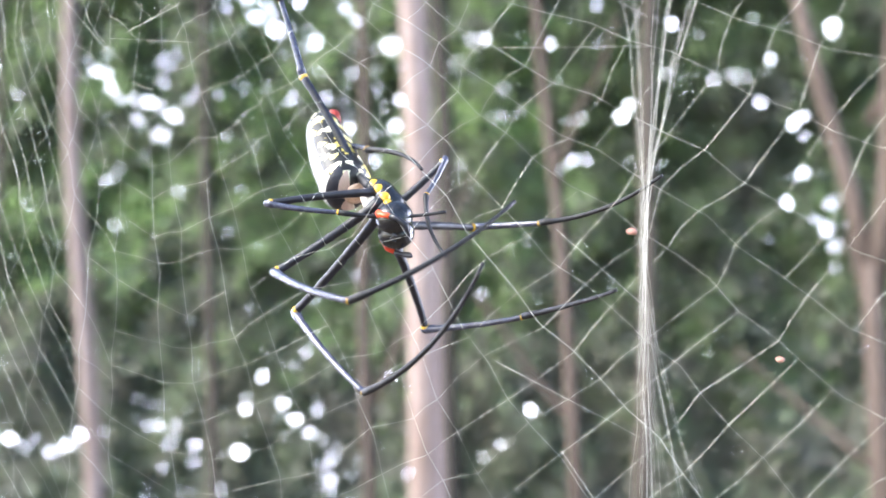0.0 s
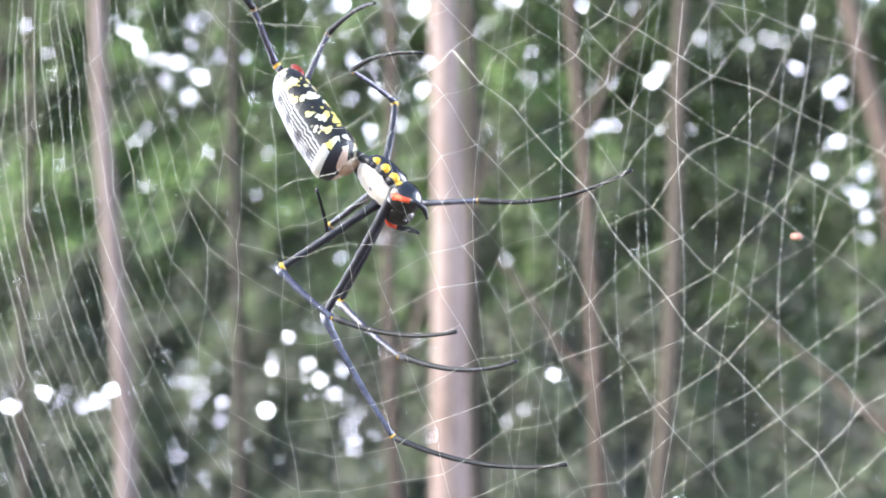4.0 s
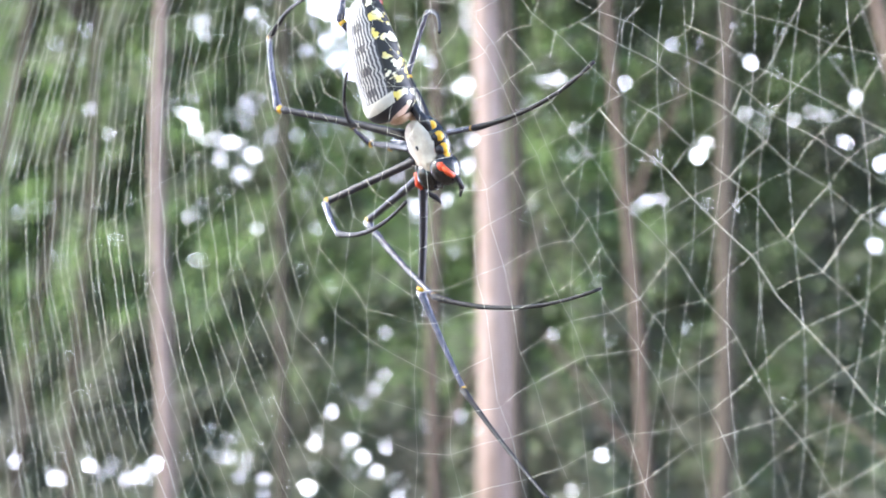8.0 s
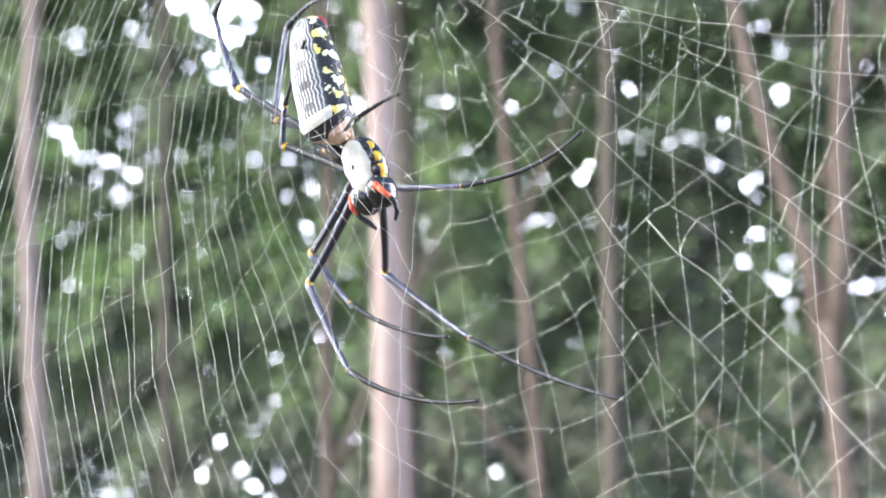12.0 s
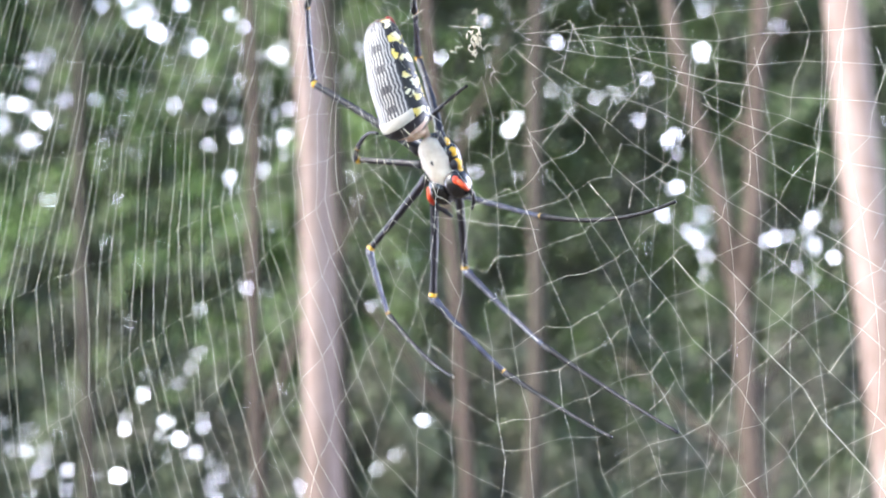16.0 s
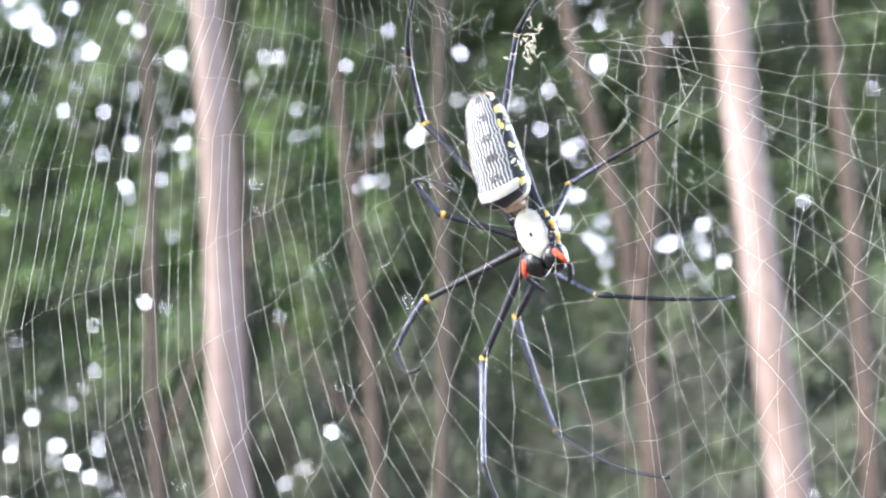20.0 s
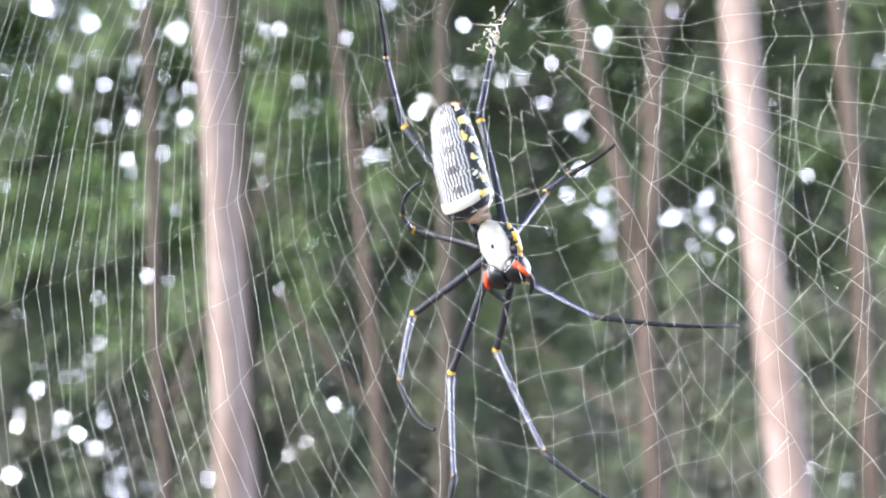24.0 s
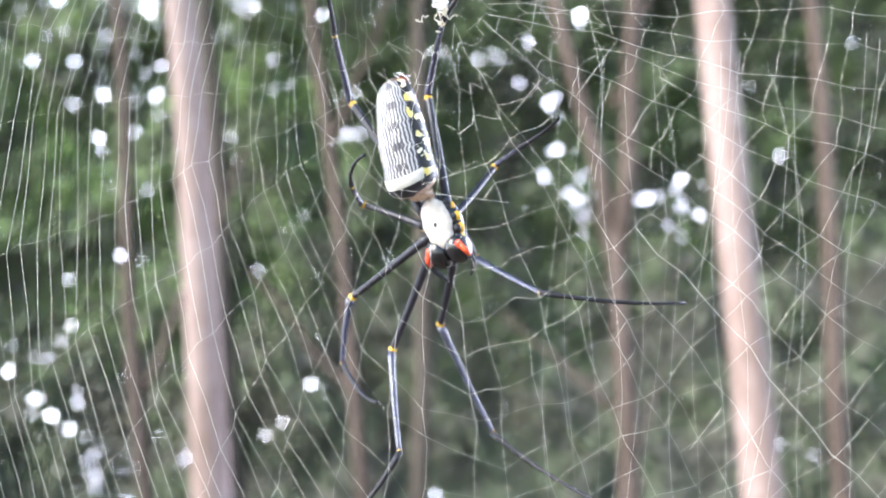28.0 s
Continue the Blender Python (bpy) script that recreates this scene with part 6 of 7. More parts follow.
    walk(seg, [
        (0, pose(0.0090, 0.0042, 0.0005, 180, -71, -88)),
        (0.5, pose(0.0090, 0.0042, 0.0005, 180, -73, -112)),
        (1, pose(0.0090, 0.0042, 0.0005, 180, -72, -137)),
        (1.5, pose(0.0090, 0.0042, 0.0005, -180, -70, -138)),
        (2, pose(0.0090, 0.0042, 0.0005, 180, -67, -138)),
        (2.5, pose(0.0090, 0.0042, 0.0005, 180, -27, -103)),
        (3, pose(0.0090, 0.0042, 0.0005, 180, 17, -89)),
        (4, pose(0.0090, 0.0042, 0.0005, 180, 26, -98)),
        (5, pose(0.0090, 0.0042, 0.0005, 180, 34, -109)),
        (6, pose(0.0090, 0.0042, 0.0005, 180, 42, -122)),
        (6.5, pose(0.0090, 0.0042, 0.0005, 180, 23, -117)),
        (7, pose(0.0090, 0.0042, 0.0005, 180, 4, -113)),
        (7.5, pose(0.0090, 0.0042, 0.0005, 180, 12, -109)),
        (8, pose(0.0090, 0.0042, 0.0005, -180, 20, -104)),
        (8.5, pose(0.0090, 0.0042, 0.0005, -180, 43, -108)),
        (9, pose(0.0090, 0.0042, 0.0005, -180, 66, -117)),
        (9.5, pose(0.0090, 0.0042, 0.0005, -180, 57, -102)),
        (10, pose(0.0090, 0.0042, 0.0005, 180, 48, -93)),
        (10.5, pose(0.0090, 0.0042, 0.0005, 180, 40, -94)),
        (11, pose(0.0090, 0.0042, 0.0005, -180, 33, -95)),
        (11.5, pose(0.0090, 0.0042, 0.0005, -180, 39, -94)),
        (12, pose(0.0090, 0.0042, 0.0005, 180, 46, -92)),
        (13, pose(0.0090, 0.0042, 0.0005, 180, 49, -84)),
        (14, pose(0.0090, 0.0042, 0.0005, 180, 51, -76)),
        (15, pose(0.0090, 0.0042, 0.0005, 180, 52, -66)),
        (16, pose(0.0090, 0.0042, 0.0005, 180, 50, -63)),
        (17, pose(0.0090, 0.0042, 0.0005, 180, 39, -73)),
        (18, pose(0.0090, 0.0042, 0.0005, 180, 34, -89)),
        (19, pose(0.0090, 0.0042, 0.0005, -180, 61, -42)),
        (20, pose(0.0090, 0.0042, 0.0005, 180, 56, -69)),
        (21, pose(0.0090, 0.0042, 0.0005, 180, 61, -43)),
        (22.5, pose(0.0090, 0.0042, 0.0005, 180, 60, -46)),
        (24, pose(0.0090, 0.0042, 0.0005, 180, 59, -48)),
        (25, pose(0.0090, 0.0042, 0.0005, -180, 60, -45)),
        (26, pose(0.0090, 0.0042, 0.0005, 180, 63, -45)),
        (27, pose(0.0090, 0.0042, 0.0005, 180, 63, -53)),
        (28, pose(0.0090, 0.0042, 0.0005, 180, 62, -47)),
    ])
    seg = build_segment("tibia", 0.0315, 0.000952, 0.00061, 0.03, LEG_SHEEN, 0.0005)
    walk(seg, [
        (0, pose(0.0093, -0.0049, 0.0275, 25, 17, 27)),
        (0.5, pose(0.0059, -0.0035, 0.0278, 15, 9, 29)),
        (1, pose(0.0025, -0.0019, 0.0276, 6, 1, 31)),
        (1.5, pose(0.0016, -0.0025, 0.0272, 5, 0, 33)),
        (2, pose(0.0008, -0.0031, 0.0268, 4, -0, 34)),
        (2.5, pose(0.0033, -0.0205, 0.0135, 74, 3, 32)),
        (3, pose(0.0093, -0.0231, -0.0076, 125, 6, 31)),
        (4, pose(0.0052, -0.0212, -0.0119, 150, 7, 52)),
        (5, pose(0.0013, -0.0181, -0.0156, -178, 8, 73)),
        (6, pose(-0.0022, -0.0139, -0.0185, -156, 7, 94)),
        (6.5, pose(-0.0028, -0.0193, -0.0105, -154, 15, 89)),
        (7, pose(-0.0021, -0.0220, -0.0013, -157, 23, 84)),
        (7.5, pose(0.0000, -0.0222, -0.0053, -164, 10, 82)),
        (8, pose(0.0024, -0.0218, -0.0092, -172, -3, 81)),
        (8.5, pose(0.0025, -0.0156, -0.0189, -174, -6, 79)),
        (9, pose(0.0037, -0.0063, -0.0255, -175, -10, 77)),
        (9.5, pose(0.0057, -0.0109, -0.0235, 179, -12, 77)),
        (10, pose(0.0078, -0.0149, -0.0206, 171, -15, 76)),
        (10.5, pose(0.0073, -0.0175, -0.0179, 171, -12, 77)),
        (11, pose(0.0069, -0.0197, -0.0149, 170, -9, 78)),
        (11.5, pose(0.0076, -0.0178, -0.0176, 168, -9, 74)),
        (12, pose(0.0083, -0.0156, -0.0200, 167, -8, 71)),
        (13, pose(0.0109, -0.0145, -0.0209, 165, -8, 74)),
        (14, pose(0.0135, -0.0132, -0.0216, 162, -9, 76)),
        (15, pose(0.0160, -0.0118, -0.0221, 160, -9, 78)),
        (16, pose(0.0173, -0.0123, -0.0212, 149, -18, 65)),
        (17, pose(0.0156, -0.0171, -0.0173, 144, -14, 67)),
        (18, pose(0.0093, -0.0195, -0.0154, 130, -28, 55)),
        (19, pose(0.0192, -0.0049, -0.0246, 152, -34, 63)),
        (20, pose(0.0148, -0.0107, -0.0231, 141, -44, 60)),
        (21, pose(0.0190, -0.0052, -0.0245, 150, -39, 63)),
        (22.5, pose(0.0189, -0.0060, -0.0242, 149, -37, 62)),
        (24, pose(0.0189, -0.0067, -0.0239, 149, -35, 61)),
        (25, pose(0.0192, -0.0058, -0.0242, 149, -37, 62)),
        (26, pose(0.0180, -0.0049, -0.0250, 154, -35, 64)),
        (27, pose(0.0169, -0.0063, -0.0248, 154, -32, 62)),
        (28, pose(0.0183, -0.0057, -0.0246, 152, -34, 61)),
    ])
    seg = build_segment("metatarsus", 0.0378, 0.00061, 0.000268, 0.085, LEG_TIP, 0)
    walk(seg, [
        (0, pose(0.0360, 0.0088, 0.0182, 86, 79, 107)),
        (0.5, pose(0.0330, 0.0116, 0.0228, 27, 80, 54)),
        (1, pose(0.0295, 0.0143, 0.0271, -10, 74, 22)),
        (1.5, pose(0.0282, 0.0144, 0.0271, -12, 63, 23)),
        (2, pose(0.0269, 0.0145, 0.0271, -17, 52, 23)),
        (2.5, pose(0.0299, -0.0036, 0.0121, -14, 39, 27)),
        (3, pose(0.0362, -0.0070, -0.0107, -13, 26, 29)),
        (4, pose(0.0245, 0.0034, -0.0158, 100, 20, 55)),
        (5, pose(0.0105, 0.0117, -0.0198, 156, 11, 78)),
        (6, pose(-0.0043, 0.0173, -0.0225, 166, 0, 99)),
        (6.5, pose(-0.0022, 0.0111, -0.0187, 172, -8, 94)),
        (7, pose(0.0012, 0.0068, -0.0135, 175, -16, 89)),
        (7.5, pose(0.0043, 0.0084, -0.0109, 166, -9, 91)),
        (8, pose(0.0075, 0.0092, -0.0078, 140, -3, 93)),
        (8.5, pose(0.0085, 0.0151, -0.0155, 148, -9, 89)),
        (9, pose(0.0105, 0.0240, -0.0201, 155, -15, 86)),
        (9.5, pose(0.0128, 0.0190, -0.0168, 155, -18, 86)),
        (10, pose(0.0152, 0.0146, -0.0127, 154, -21, 86)),
        (10.5, pose(0.0144, 0.0125, -0.0114, 141, -14, 90)),
        (11, pose(0.0136, 0.0106, -0.0098, 126, -7, 94)),
        (11.5, pose(0.0160, 0.0122, -0.0129, 132, -9, 91)),
        (12, pose(0.0183, 0.0139, -0.0158, 137, -11, 87)),
        (13, pose(0.0197, 0.0154, -0.0165, 135, -10, 89)),
        (14, pose(0.0210, 0.0170, -0.0169, 133, -9, 91)),
        (15, pose(0.0223, 0.0187, -0.0172, 131, -8, 94)),
        (16, pose(0.0300, 0.0148, -0.0117, 117, -12, 81)),
        (17, pose(0.0274, 0.0110, -0.0096, 88, 1, 87)),
        (18, pose(0.0254, 0.0033, -0.0008, 92, -17, 85)),
        (19, pose(0.0309, 0.0184, -0.0069, -2, 40, 62)),
        (20, pose(0.0261, 0.0091, -0.0014, 0, 41, 61)),
        (21, pose(0.0302, 0.0166, -0.0048, 7, 40, 70)),
        (22.5, pose(0.0308, 0.0162, -0.0053, 3, 39, 65)),
        (24, pose(0.0312, 0.0157, -0.0057, -2, 38, 60)),
        (25, pose(0.0312, 0.0163, -0.0053, -3, 38, 59)),
        (26, pose(0.0293, 0.0184, -0.0072, 1, 34, 65)),
        (27, pose(0.0294, 0.0173, -0.0081, 5, 31, 66)),
        (28, pose(0.0308, 0.0173, -0.0070, 1, 33, 63)),
    ])
    # leg on the far side
    build_coxa(Vector((0.0060, 0.0042, 0.0005)), 1)
    seg = build_segment("femur", 0.0242, 0.000976, 0.000732, 0.02, LEG_BLACK, 0.0013)
    walk(seg, [
        (0, pose(0.0060, 0.0042, 0.0005, 180, -73, 168)),
        (0.5, pose(0.0060, 0.0042, 0.0005, -180, -69, 124)),
        (1, pose(0.0060, 0.0042, 0.0005, 180, -59, 100)),
        (1.5, pose(0.0060, 0.0042, 0.0005, 180, -50, 166)),
        (2, pose(0.0060, 0.0042, 0.0005, 180, -21, -164)),
        (2.5, pose(0.0060, 0.0042, 0.0005, 180, 21, -177)),
        (3, pose(0.0060, 0.0042, 0.0005, -180, 61, 156)),
        (4, pose(0.0060, 0.0042, 0.0005, -180, 50, -172)),
        (5, pose(0.0060, 0.0042, 0.0005, 180, 34, -154)),
        (6, pose(0.0060, 0.0042, 0.0005, -180, 16, -141)),
        (6.5, pose(0.0060, 0.0042, 0.0005, 180, 18, -138)),
        (7, pose(0.0060, 0.0042, 0.0005, 180, 20, -134)),
        (7.5, pose(0.0060, 0.0042, 0.0005, 180, 25, -140)),
        (8, pose(0.0060, 0.0042, 0.0005, 180, 29, -147)),
        (8.5, pose(0.0060, 0.0042, 0.0005, -180, 31, -146)),
        (9, pose(0.0060, 0.0042, 0.0005, 180, 33, -145)),
        (9.5, pose(0.0060, 0.0042, 0.0005, 180, 39, -143)),
        (10, pose(0.0060, 0.0042, 0.0005, -180, 45, -141)),
        (10.5, pose(0.0060, 0.0042, 0.0005, 180, 45, -137)),
        (11, pose(0.0060, 0.0042, 0.0005, 180, 44, -134)),
        (11.5, pose(0.0060, 0.0042, 0.0005, -180, 31, -124)),
        (12, pose(0.0060, 0.0042, 0.0005, 180, 18, -116)),
        (13, pose(0.0060, 0.0042, 0.0005, 180, 26, -119)),
        (14, pose(0.0060, 0.0042, 0.0005, -180, 34, -122)),
        (15, pose(0.0060, 0.0042, 0.0005, -180, 43, -125)),
        (16, pose(0.0060, 0.0042, 0.0005, 180, 34, -114)),
        (17, pose(0.0060, 0.0042, 0.0005, 180, 30, -130)),
        (18, pose(0.0060, 0.0042, 0.0005, 180, 30, -114)),
        (19, pose(0.0060, 0.0042, 0.0005, 180, 58, -177)),
        (20, pose(0.0060, 0.0042, 0.0005, -180, 68, 170)),
        (21, pose(0.0060, 0.0042, 0.0005, 180, 54, 129)),
        (22.5, pose(0.0060, 0.0042, 0.0005, 180, 61, 140)),
        (24, pose(0.0060, 0.0042, 0.0005, 180, 66, 155)),
        (25, pose(0.0060, 0.0042, 0.0005, 180, 69, 171)),
        (26, pose(0.0060, 0.0042, 0.0005, 180, 59, 154)),
        (27, pose(0.0060, 0.0042, 0.0005, 180, 60, 152)),
        (28, pose(0.0060, 0.0042, 0.0005, 180, 61, 147)),
    ])
    seg = build_segment("tibia", 0.0164, 0.000756, 0.000512, 0.03, LEG_SHEEN, 0.0005)
    walk(seg, [
        (0, pose(-0.0010, 0.0057, 0.0236, -10, 54, -5)),
        (0.5, pose(0.0013, 0.0113, 0.0232, -43, 49, -12)),
        (1, pose(0.0039, 0.0164, 0.0213, -59, 44, -17)),
        (1.5, pose(-0.0090, 0.0079, 0.0192, -108, 48, 9)),
        (2, pose(-0.0157, -0.0021, 0.0093, -149, 45, 36)),
        (2.5, pose(-0.0166, 0.0032, -0.0081, -121, -12, 81)),
        (3, pose(-0.0049, 0.0090, -0.0206, -177, -58, 150)),
        (4, pose(-0.0094, 0.0020, -0.0181, -151, -42, 129)),
        (5, pose(-0.0119, -0.0047, -0.0131, -132, -23, 118)),
        (6, pose(-0.0122, -0.0103, -0.0064, -120, -4, 109)),
        (6.5, pose(-0.0110, -0.0112, -0.0072, -124, -2, 100)),
        (7, pose(-0.0098, -0.0121, -0.0079, -131, -1, 92)),
        (7.5, pose(-0.0109, -0.0098, -0.0097, -128, 6, 114)),
        (8, pose(-0.0118, -0.0073, -0.0113, -128, 13, 137)),
        (8.5, pose(-0.0112, -0.0074, -0.0120, -132, -1, 119)),
        (9, pose(-0.0107, -0.0075, -0.0126, -132, -14, 102)),
        (9.5, pose(-0.0090, -0.0071, -0.0148, -139, -15, 94)),
        (10, pose(-0.0071, -0.0066, -0.0168, -147, -16, 86)),
        (10.5, pose(-0.0066, -0.0075, -0.0166, -140, -24, 98)),
        (11, pose(-0.0061, -0.0084, -0.0163, -135, -31, 112)),
        (11.5, pose(-0.0056, -0.0130, -0.0121, -128, -23, 102)),
        (12, pose(-0.0042, -0.0164, -0.0070, -126, -14, 93)),
        (13, pose(-0.0045, -0.0148, -0.0102, -122, -22, 109)),
        (14, pose(-0.0045, -0.0128, -0.0132, -126, -29, 127)),
        (15, pose(-0.0042, -0.0104, -0.0159, -137, -34, 147)),
        (16, pose(-0.0022, -0.0140, -0.0132, -130, -28, 100)),
        (17, pose(-0.0074, -0.0119, -0.0117, -135, 4, 115)),
        (18, pose(-0.0027, -0.0149, -0.0115, -131, -18, 107)),
        (19, pose(-0.0067, 0.0034, -0.0201, -147, -46, 98)),
        (20, pose(-0.0028, 0.0058, -0.0220, -162, -30, 95)),
        (21, pose(-0.0030, 0.0152, -0.0191, 166, -13, 160)),
        (22.5, pose(-0.0031, 0.0118, -0.0206, -177, -32, 132)),
        (24, pose(-0.0030, 0.0083, -0.0216, -160, -42, 95)),
        (25, pose(-0.0027, 0.0056, -0.0221, -160, -40, 93)),
        (26, pose(-0.0051, 0.0097, -0.0203, -158, -39, 98)),
        (27, pose(-0.0048, 0.0100, -0.0204, -158, -39, 96)),
        (28, pose(-0.0038, 0.0105, -0.0207, -160, -42, 96)),
    ])
    seg = build_segment("metatarsus", 0.0235, 0.000512, 0.000244, 0.085, LEG_TIP, 0)
    walk(seg, [
        (0, pose(0.0086, 0.0048, 0.0104, 107, 60, 3)),
        (0.5, pose(0.0118, 0.0091, 0.0108, 121, 53, 2)),
        (1, pose(0.0152, 0.0130, 0.0099, 125, 46, 2)),
        (1.5, pose(0.0019, 0.0097, 0.0071, 160, 39, 20)),
        (2, pose(-0.0064, 0.0047, -0.0023, -178, 30, 35)),
        (2.5, pose(-0.0140, 0.0190, -0.0048, -74, 20, 36)),
        (3, pose(-0.0123, 0.0133, -0.0067, -41, 11, 36)),
        (4, pose(-0.0171, 0.0115, -0.0072, -59, 7, 53)),
        (5, pose(-0.0189, 0.0086, -0.0067, -76, 2, 69)),
        (6, pose(-0.0174, 0.0052, -0.0053, -120, -2, 86)),
        (6.5, pose(-0.0140, 0.0048, -0.0065, -126, -3, 80)),
        (7, pose(-0.0103, 0.0042, -0.0077, -134, -3, 74)),
        (7.5, pose(-0.0175, 0.0050, -0.0115, -130, -23, 67)),
        (8, pose(-0.0234, 0.0037, -0.0148, -117, -43, 58)),
        (8.5, pose(-0.0192, 0.0069, -0.0117, -128, -35, 71)),
        (9, pose(-0.0139, 0.0081, -0.0086, -142, -27, 82)),
        (9.5, pose(-0.0101, 0.0086, -0.0104, -144, -23, 79)),
        (10, pose(-0.0061, 0.0091, -0.0122, -149, -18, 77)),
        (10.5, pose(-0.0088, 0.0073, -0.0099, -174, -15, 98)),
        (11, pose(-0.0113, 0.0046, -0.0079, 43, -11, 118)),
        (11.5, pose(-0.0087, 0.0018, -0.0058, -166, -16, 100)),
        (12, pose(-0.0052, -0.0006, -0.0032, -149, -20, 81)),
        (13, pose(-0.0095, -0.0005, -0.0040, -111, -23, 77)),
        (14, pose(-0.0131, -0.0014, -0.0052, -91, -26, 73)),
        (15, pose(-0.0156, -0.0029, -0.0068, -77, -28, 69)),
        (16, pose(-0.0048, 0.0001, -0.0054, -159, -32, 94)),
        (17, pose(-0.0144, 0.0028, -0.0128, -131, -58, 63)),
        (18, pose(-0.0072, -0.0001, -0.0064, -149, -26, 94)),
        (19, pose(-0.0082, 0.0146, -0.0083, -164, -49, 93)),
        (20, pose(-0.0041, 0.0199, -0.0138, -175, -26, 94)),
        (21, pose(-0.0180, 0.0207, -0.0156, -83, -21, 46)),
        (22.5, pose(-0.0125, 0.0222, -0.0121, -88, -34, 67)),
        (24, pose(-0.0039, 0.0204, -0.0106, -178, -42, 94)),
        (25, pose(-0.0035, 0.0182, -0.0116, 166, -36, 96)),
        (26, pose(-0.0069, 0.0223, -0.0101, -164, -46, 92)),
        (27, pose(-0.0062, 0.0226, -0.0101, -175, -49, 94)),
        (28, pose(-0.0051, 0.0225, -0.0097, -179, -45, 96)),
    ])
    # leg on the far side
    build_coxa(Vector((0.0032, 0.0034, 0.0005)), 1)
    seg = build_segment("femur", 0.0331, 0.00116, 0.000854, 0.02, LEG_BLACK, 0.0013)
    walk(seg, [
        (0, pose(0.0032, 0.0034, 0.0005, 180, -7, -165)),
        (0.5, pose(0.0032, 0.0034, 0.0005, 180, 10, -169)),
        (1, pose(0.0032, 0.0034, 0.0005, -180, 27, -174)),
        (1.5, pose(0.0032, 0.0034, 0.0005, -180, 26, -168)),
        (2, pose(0.0032, 0.0034, 0.0005, -180, 24, -162)),
        (2.5, pose(0.0032, 0.0034, 0.0005, 180, 19, -159)),
        (3, pose(0.0032, 0.0034, 0.0005, 180, 15, -156)),
        (4, pose(0.0032, 0.0034, 0.0005, 180, 2, -150)),
        (5, pose(0.0032, 0.0034, 0.0005, -180, -11, -144)),
        (6, pose(0.0032, 0.0034, 0.0005, 180, -24, -138)),
        (6.5, pose(0.0032, 0.0034, 0.0005, 180, -17, -148)),
        (7, pose(0.0032, 0.0034, 0.0005, -180, -9, -158)),
        (7.5, pose(0.0032, 0.0034, 0.0005, 180, -8, -161)),
        (8, pose(0.0032, 0.0034, 0.0005, 180, -7, -164)),
        (8.5, pose(0.0032, 0.0034, 0.0005, 180, -4, -156)),
        (9, pose(0.0032, 0.0034, 0.0005, 180, -0, -148)),
        (9.5, pose(0.0032, 0.0034, 0.0005, 180, 2, -139)),
        (10, pose(0.0032, 0.0034, 0.0005, 180, 4, -130)),
        (10.5, pose(0.0032, 0.0034, 0.0005, -180, 2, -129)),
        (11, pose(0.0032, 0.0034, 0.0005, 180, -0, -129)),
        (11.5, pose(0.0032, 0.0034, 0.0005, -180, 1, -127)),
        (12, pose(0.0032, 0.0034, 0.0005, 180, 3, -125)),
        (13, pose(0.0032, 0.0034, 0.0005, 180, 8, -128)),
        (14, pose(0.0032, 0.0034, 0.0005, -180, 14, -131)),
        (15, pose(0.0032, 0.0034, 0.0005, 180, 19, -134)),
        (16, pose(0.0032, 0.0034, 0.0005, 180, 36, -160)),
        (17, pose(0.0032, 0.0034, 0.0005, 180, 4, -170)),
        (18, pose(0.0032, 0.0034, 0.0005, 180, 17, -175)),
        (19, pose(0.0032, 0.0034, 0.0005, 180, 24, -170)),
        (20, pose(0.0032, 0.0034, 0.0005, -180, 26, -170)),
        (21, pose(0.0032, 0.0034, 0.0005, 180, 28, -175)),
        (22.5, pose(0.0032, 0.0034, 0.0005, 180, 26, -175)),
        (24, pose(0.0032, 0.0034, 0.0005, 180, 25, -175)),
        (25, pose(0.0032, 0.0034, 0.0005, -180, 24, -176)),
        (26, pose(0.0032, 0.0034, 0.0005, 180, 22, -175)),
        (27, pose(0.0032, 0.0034, 0.0005, 180, 25, -174)),
        (28, pose(0.0032, 0.0034, 0.0005, -180, 25, -176)),
    ])
    seg = build_segment("tibia", 0.0243, 0.000915, 0.00061, 0.03, LEG_SHEEN, 0.0005)
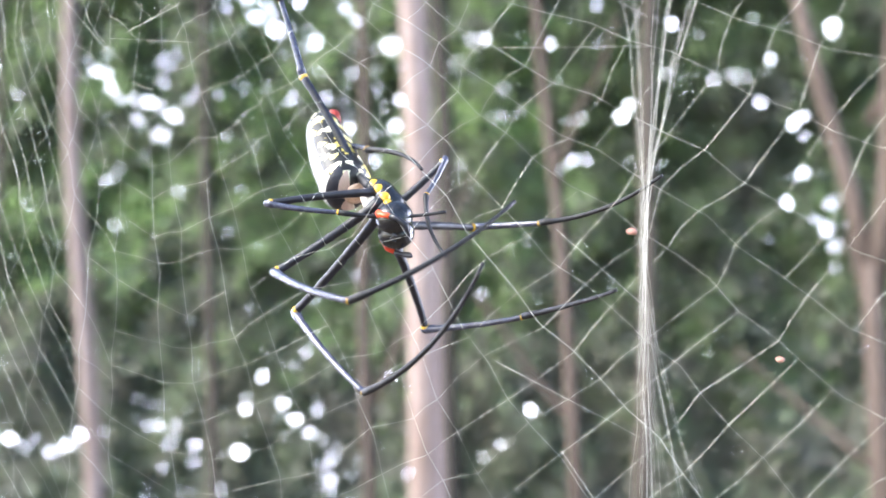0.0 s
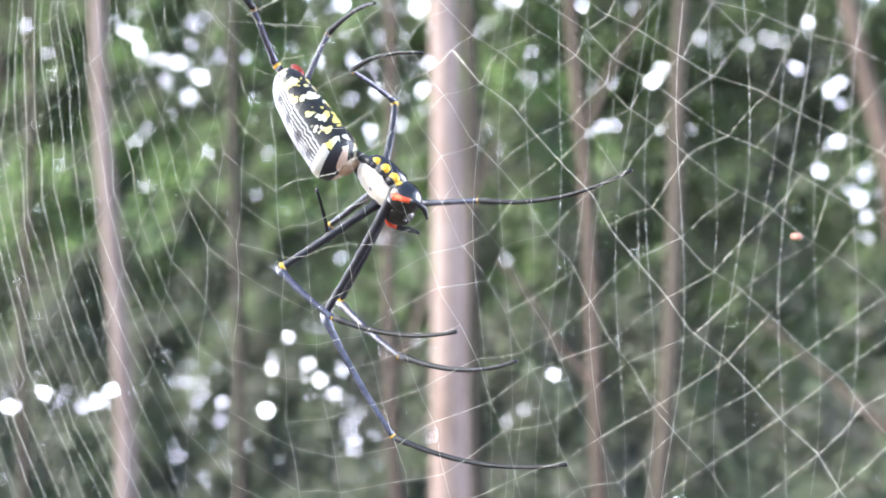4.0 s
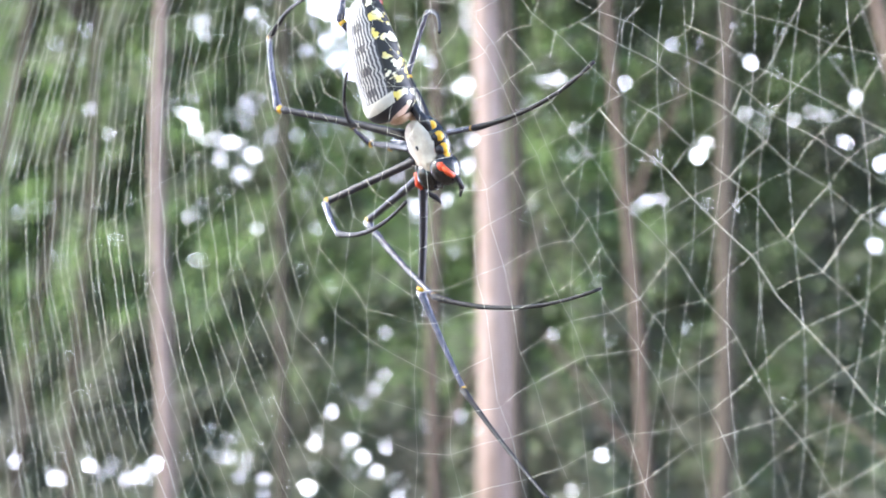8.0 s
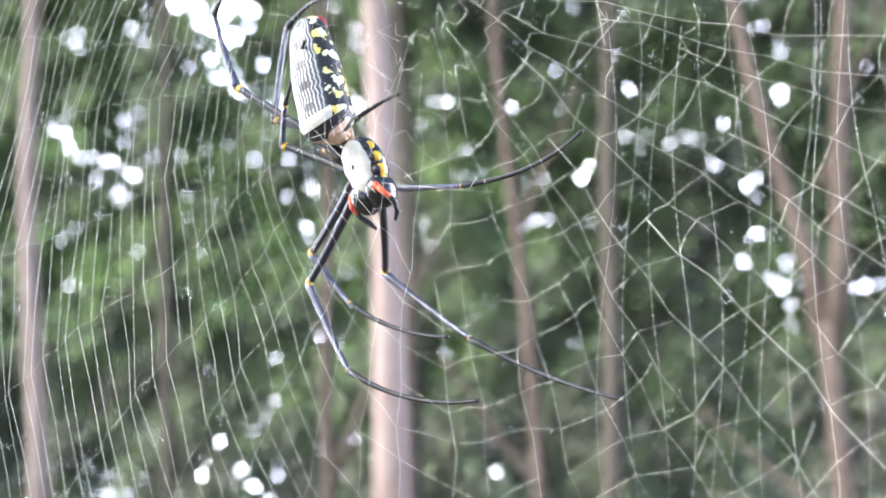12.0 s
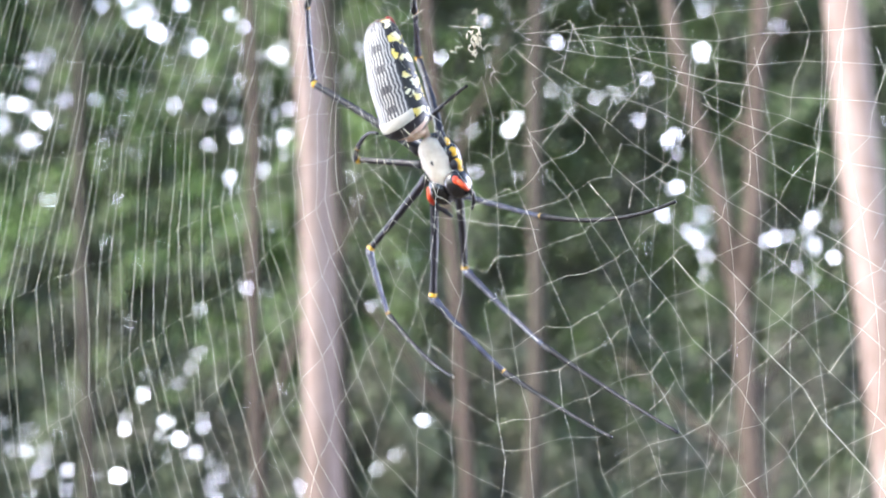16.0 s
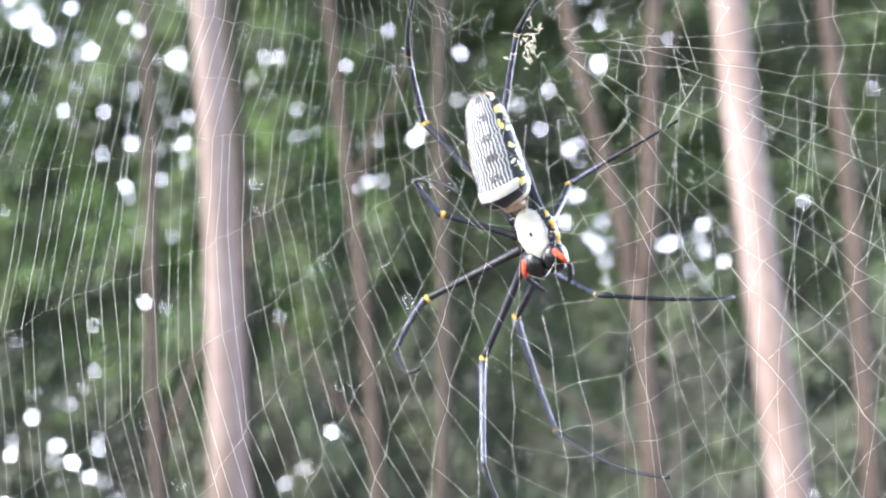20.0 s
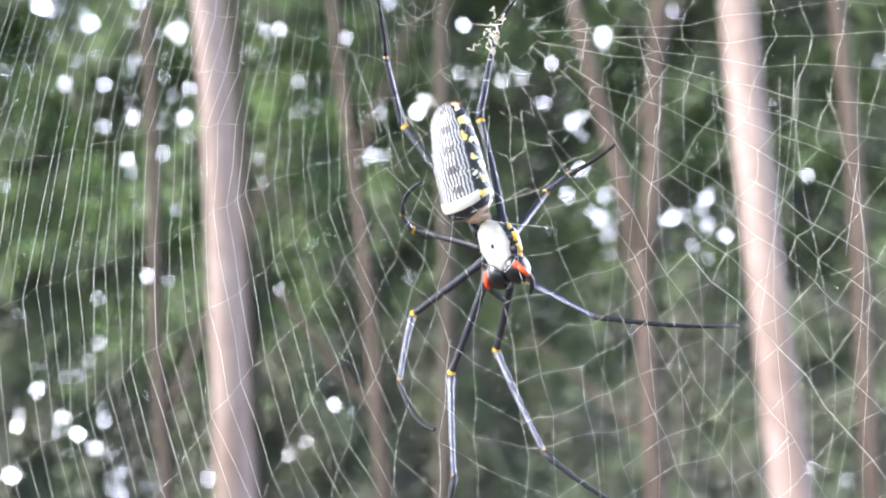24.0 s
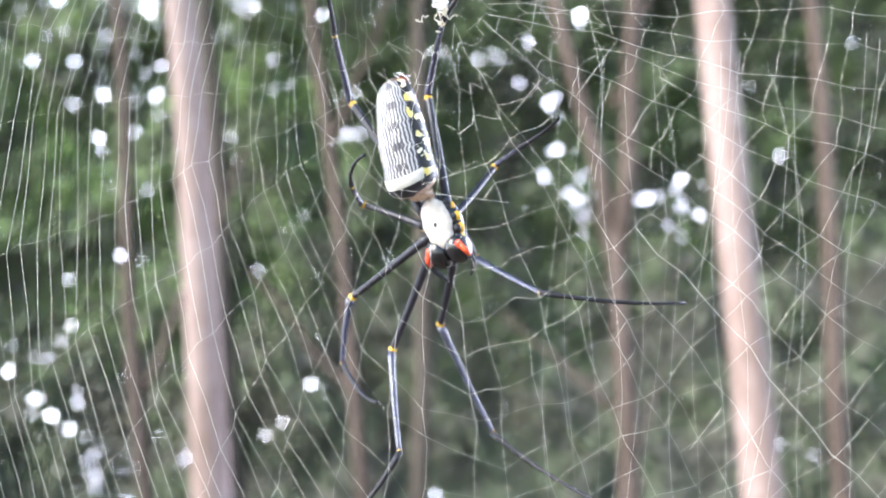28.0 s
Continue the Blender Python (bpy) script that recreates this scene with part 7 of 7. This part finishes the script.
    walk(seg, [
        (0, pose(-0.0286, -0.0051, 0.0045, -157, 19, 26)),
        (0.5, pose(-0.0288, -0.0028, -0.0053, -138, 13, 45)),
        (1, pose(-0.0261, 0.0001, -0.0145, -135, 6, 63)),
        (1.5, pose(-0.0260, -0.0031, -0.0138, -137, 8, 64)),
        (2, pose(-0.0256, -0.0062, -0.0129, -138, 9, 65)),
        (2.5, pose(-0.0260, -0.0079, -0.0105, -137, 27, 72)),
        (3, pose(-0.0261, -0.0095, -0.0080, -131, 43, 82)),
        (4, pose(-0.0255, -0.0130, -0.0006, -102, 41, 120)),
        (5, pose(-0.0232, -0.0156, 0.0069, -81, 28, 150)),
        (6, pose(-0.0192, -0.0170, 0.0139, -70, 9, 173)),
        (6.5, pose(-0.0238, -0.0133, 0.0099, -94, -18, 141)),
        (7, pose(-0.0272, -0.0089, 0.0055, -87, -38, 99)),
        (7.5, pose(-0.0279, -0.0072, 0.0051, -99, -3, 133)),
        (8, pose(-0.0285, -0.0054, 0.0046, -54, 33, 165)),
        (8.5, pose(-0.0270, -0.0100, 0.0026, -101, 2, 141)),
        (9, pose(-0.0248, -0.0143, 0.0006, -101, -28, 119)),
        (9.5, pose(-0.0216, -0.0185, -0.0008, -104, -21, 127)),
        (10, pose(-0.0179, -0.0220, -0.0021, -107, -13, 135)),
        (10.5, pose(-0.0178, -0.0222, -0.0007, -103, 11, 158)),
        (11, pose(-0.0176, -0.0224, 0.0007, -78, 32, -176)),
        (11.5, pose(-0.0166, -0.0231, -0.0002, -94, 24, 170)),
        (12, pose(-0.0156, -0.0238, -0.0010, -103, 15, 157)),
        (13, pose(-0.0168, -0.0226, -0.0042, -110, 12, 152)),
        (14, pose(-0.0177, -0.0211, -0.0073, -116, 8, 148)),
        (15, pose(-0.0184, -0.0193, -0.0103, -121, 4, 144)),
        (16, pose(-0.0220, -0.0056, -0.0190, -128, -46, 114)),
        (17, pose(-0.0294, -0.0022, -0.0017, -63, 26, 174)),
        (18, pose(-0.0284, 0.0004, -0.0090, -108, 25, 167)),
        (19, pose(-0.0266, -0.0020, -0.0130, -135, -13, 135)),
        (20, pose(-0.0261, -0.0017, -0.0141, -139, -29, 134)),
        (21, pose(-0.0260, 0.0009, -0.0148, -142, -21, 135)),
        (22.5, pose(-0.0264, 0.0007, -0.0141, -141, -20, 135)),
        (24, pose(-0.0267, 0.0006, -0.0134, -140, -18, 136)),
        (25, pose(-0.0271, 0.0011, -0.0127, -141, -22, 137)),
        (26, pose(-0.0275, 0.0007, -0.0117, -137, -30, 132)),
        (27, pose(-0.0267, 0.0004, -0.0134, -135, -41, 124)),
        (28, pose(-0.0267, 0.0012, -0.0136, -138, -34, 127)),
    ])
    seg = build_segment("metatarsus", 0.0252, 0.00061, 0.000244, 0.085, LEG_TIP, 0)
    walk(seg, [
        (0, pose(-0.0078, 0.0050, -0.0033, -173, 9, 23)),
        (0.5, pose(-0.0120, 0.0139, -0.0108, -150, 15, 37)),
        (1, pose(-0.0150, 0.0216, -0.0171, -92, 20, 53)),
        (1.5, pose(-0.0154, 0.0186, -0.0170, -114, 14, 45)),
        (2, pose(-0.0154, 0.0156, -0.0168, -122, 8, 37)),
        (2.5, pose(-0.0193, 0.0129, -0.0213, -152, -2, 46)),
        (3, pose(-0.0235, 0.0081, -0.0247, -163, -12, 55)),
        (4, pose(-0.0347, 0.0030, -0.0165, -145, -4, 61)),
        (5, pose(-0.0419, -0.0049, -0.0044, -129, 5, 67)),
        (6, pose(-0.0431, -0.0142, 0.0099, -115, 13, 73)),
        (6.5, pose(-0.0418, 0.0013, 0.0173, -60, 40, 90)),
        (7, pose(-0.0302, 0.0100, 0.0205, 25, 62, 127)),
        (7.5, pose(-0.0446, 0.0105, 0.0064, -77, 36, 79)),
        (8, pose(-0.0483, -0.0002, -0.0086, -135, 2, 59)),
        (8.5, pose(-0.0460, 0.0051, 0.0016, -96, 23, 79)),
        (9, pose(-0.0351, 0.0044, 0.0122, -14, 41, 107)),
        (9.5, pose(-0.0355, -0.0004, 0.0078, -33, 27, 108)),
        (10, pose(-0.0347, -0.0053, 0.0032, -71, 13, 108)),
        (10.5, pose(-0.0399, -0.0132, -0.0052, -121, -11, 98)),
        (11, pose(-0.0382, -0.0239, -0.0122, -125, -34, 87)),
        (11.5, pose(-0.0385, -0.0191, -0.0101, -123, -27, 81)),
        (12, pose(-0.0372, -0.0145, -0.0074, -119, -21, 76)),
        (13, pose(-0.0379, -0.0115, -0.0091, -121, -27, 82)),
        (14, pose(-0.0382, -0.0084, -0.0106, -125, -33, 88)),
        (15, pose(-0.0381, -0.0051, -0.0121, -132, -38, 96)),
        (16, pose(-0.0289, 0.0096, -0.0014, 45, 7, 165)),
        (17, pose(-0.0512, 0.0001, -0.0123, -122, -37, 85)),
        (18, pose(-0.0498, 0.0054, -0.0194, -131, -32, 97)),
        (19, pose(-0.0432, 0.0149, -0.0076, -85, 3, 119)),
        (20, pose(-0.0410, 0.0137, -0.0025, -38, 8, 116)),
        (21, pose(-0.0419, 0.0170, -0.0059, -61, 3, 116)),
        (22.5, pose(-0.0427, 0.0168, -0.0059, -68, 4, 113)),
        (24, pose(-0.0434, 0.0166, -0.0058, -73, 4, 111)),
        (25, pose(-0.0437, 0.0164, -0.0037, -62, 8, 109)),
        (26, pose(-0.0414, 0.0164, 0.0005, -29, 17, 114)),
        (27, pose(-0.0370, 0.0156, 0.0027, -2, 21, 122)),
        (28, pose(-0.0389, 0.0172, 0.0001, -13, 14, 119)),
    ])


motions()
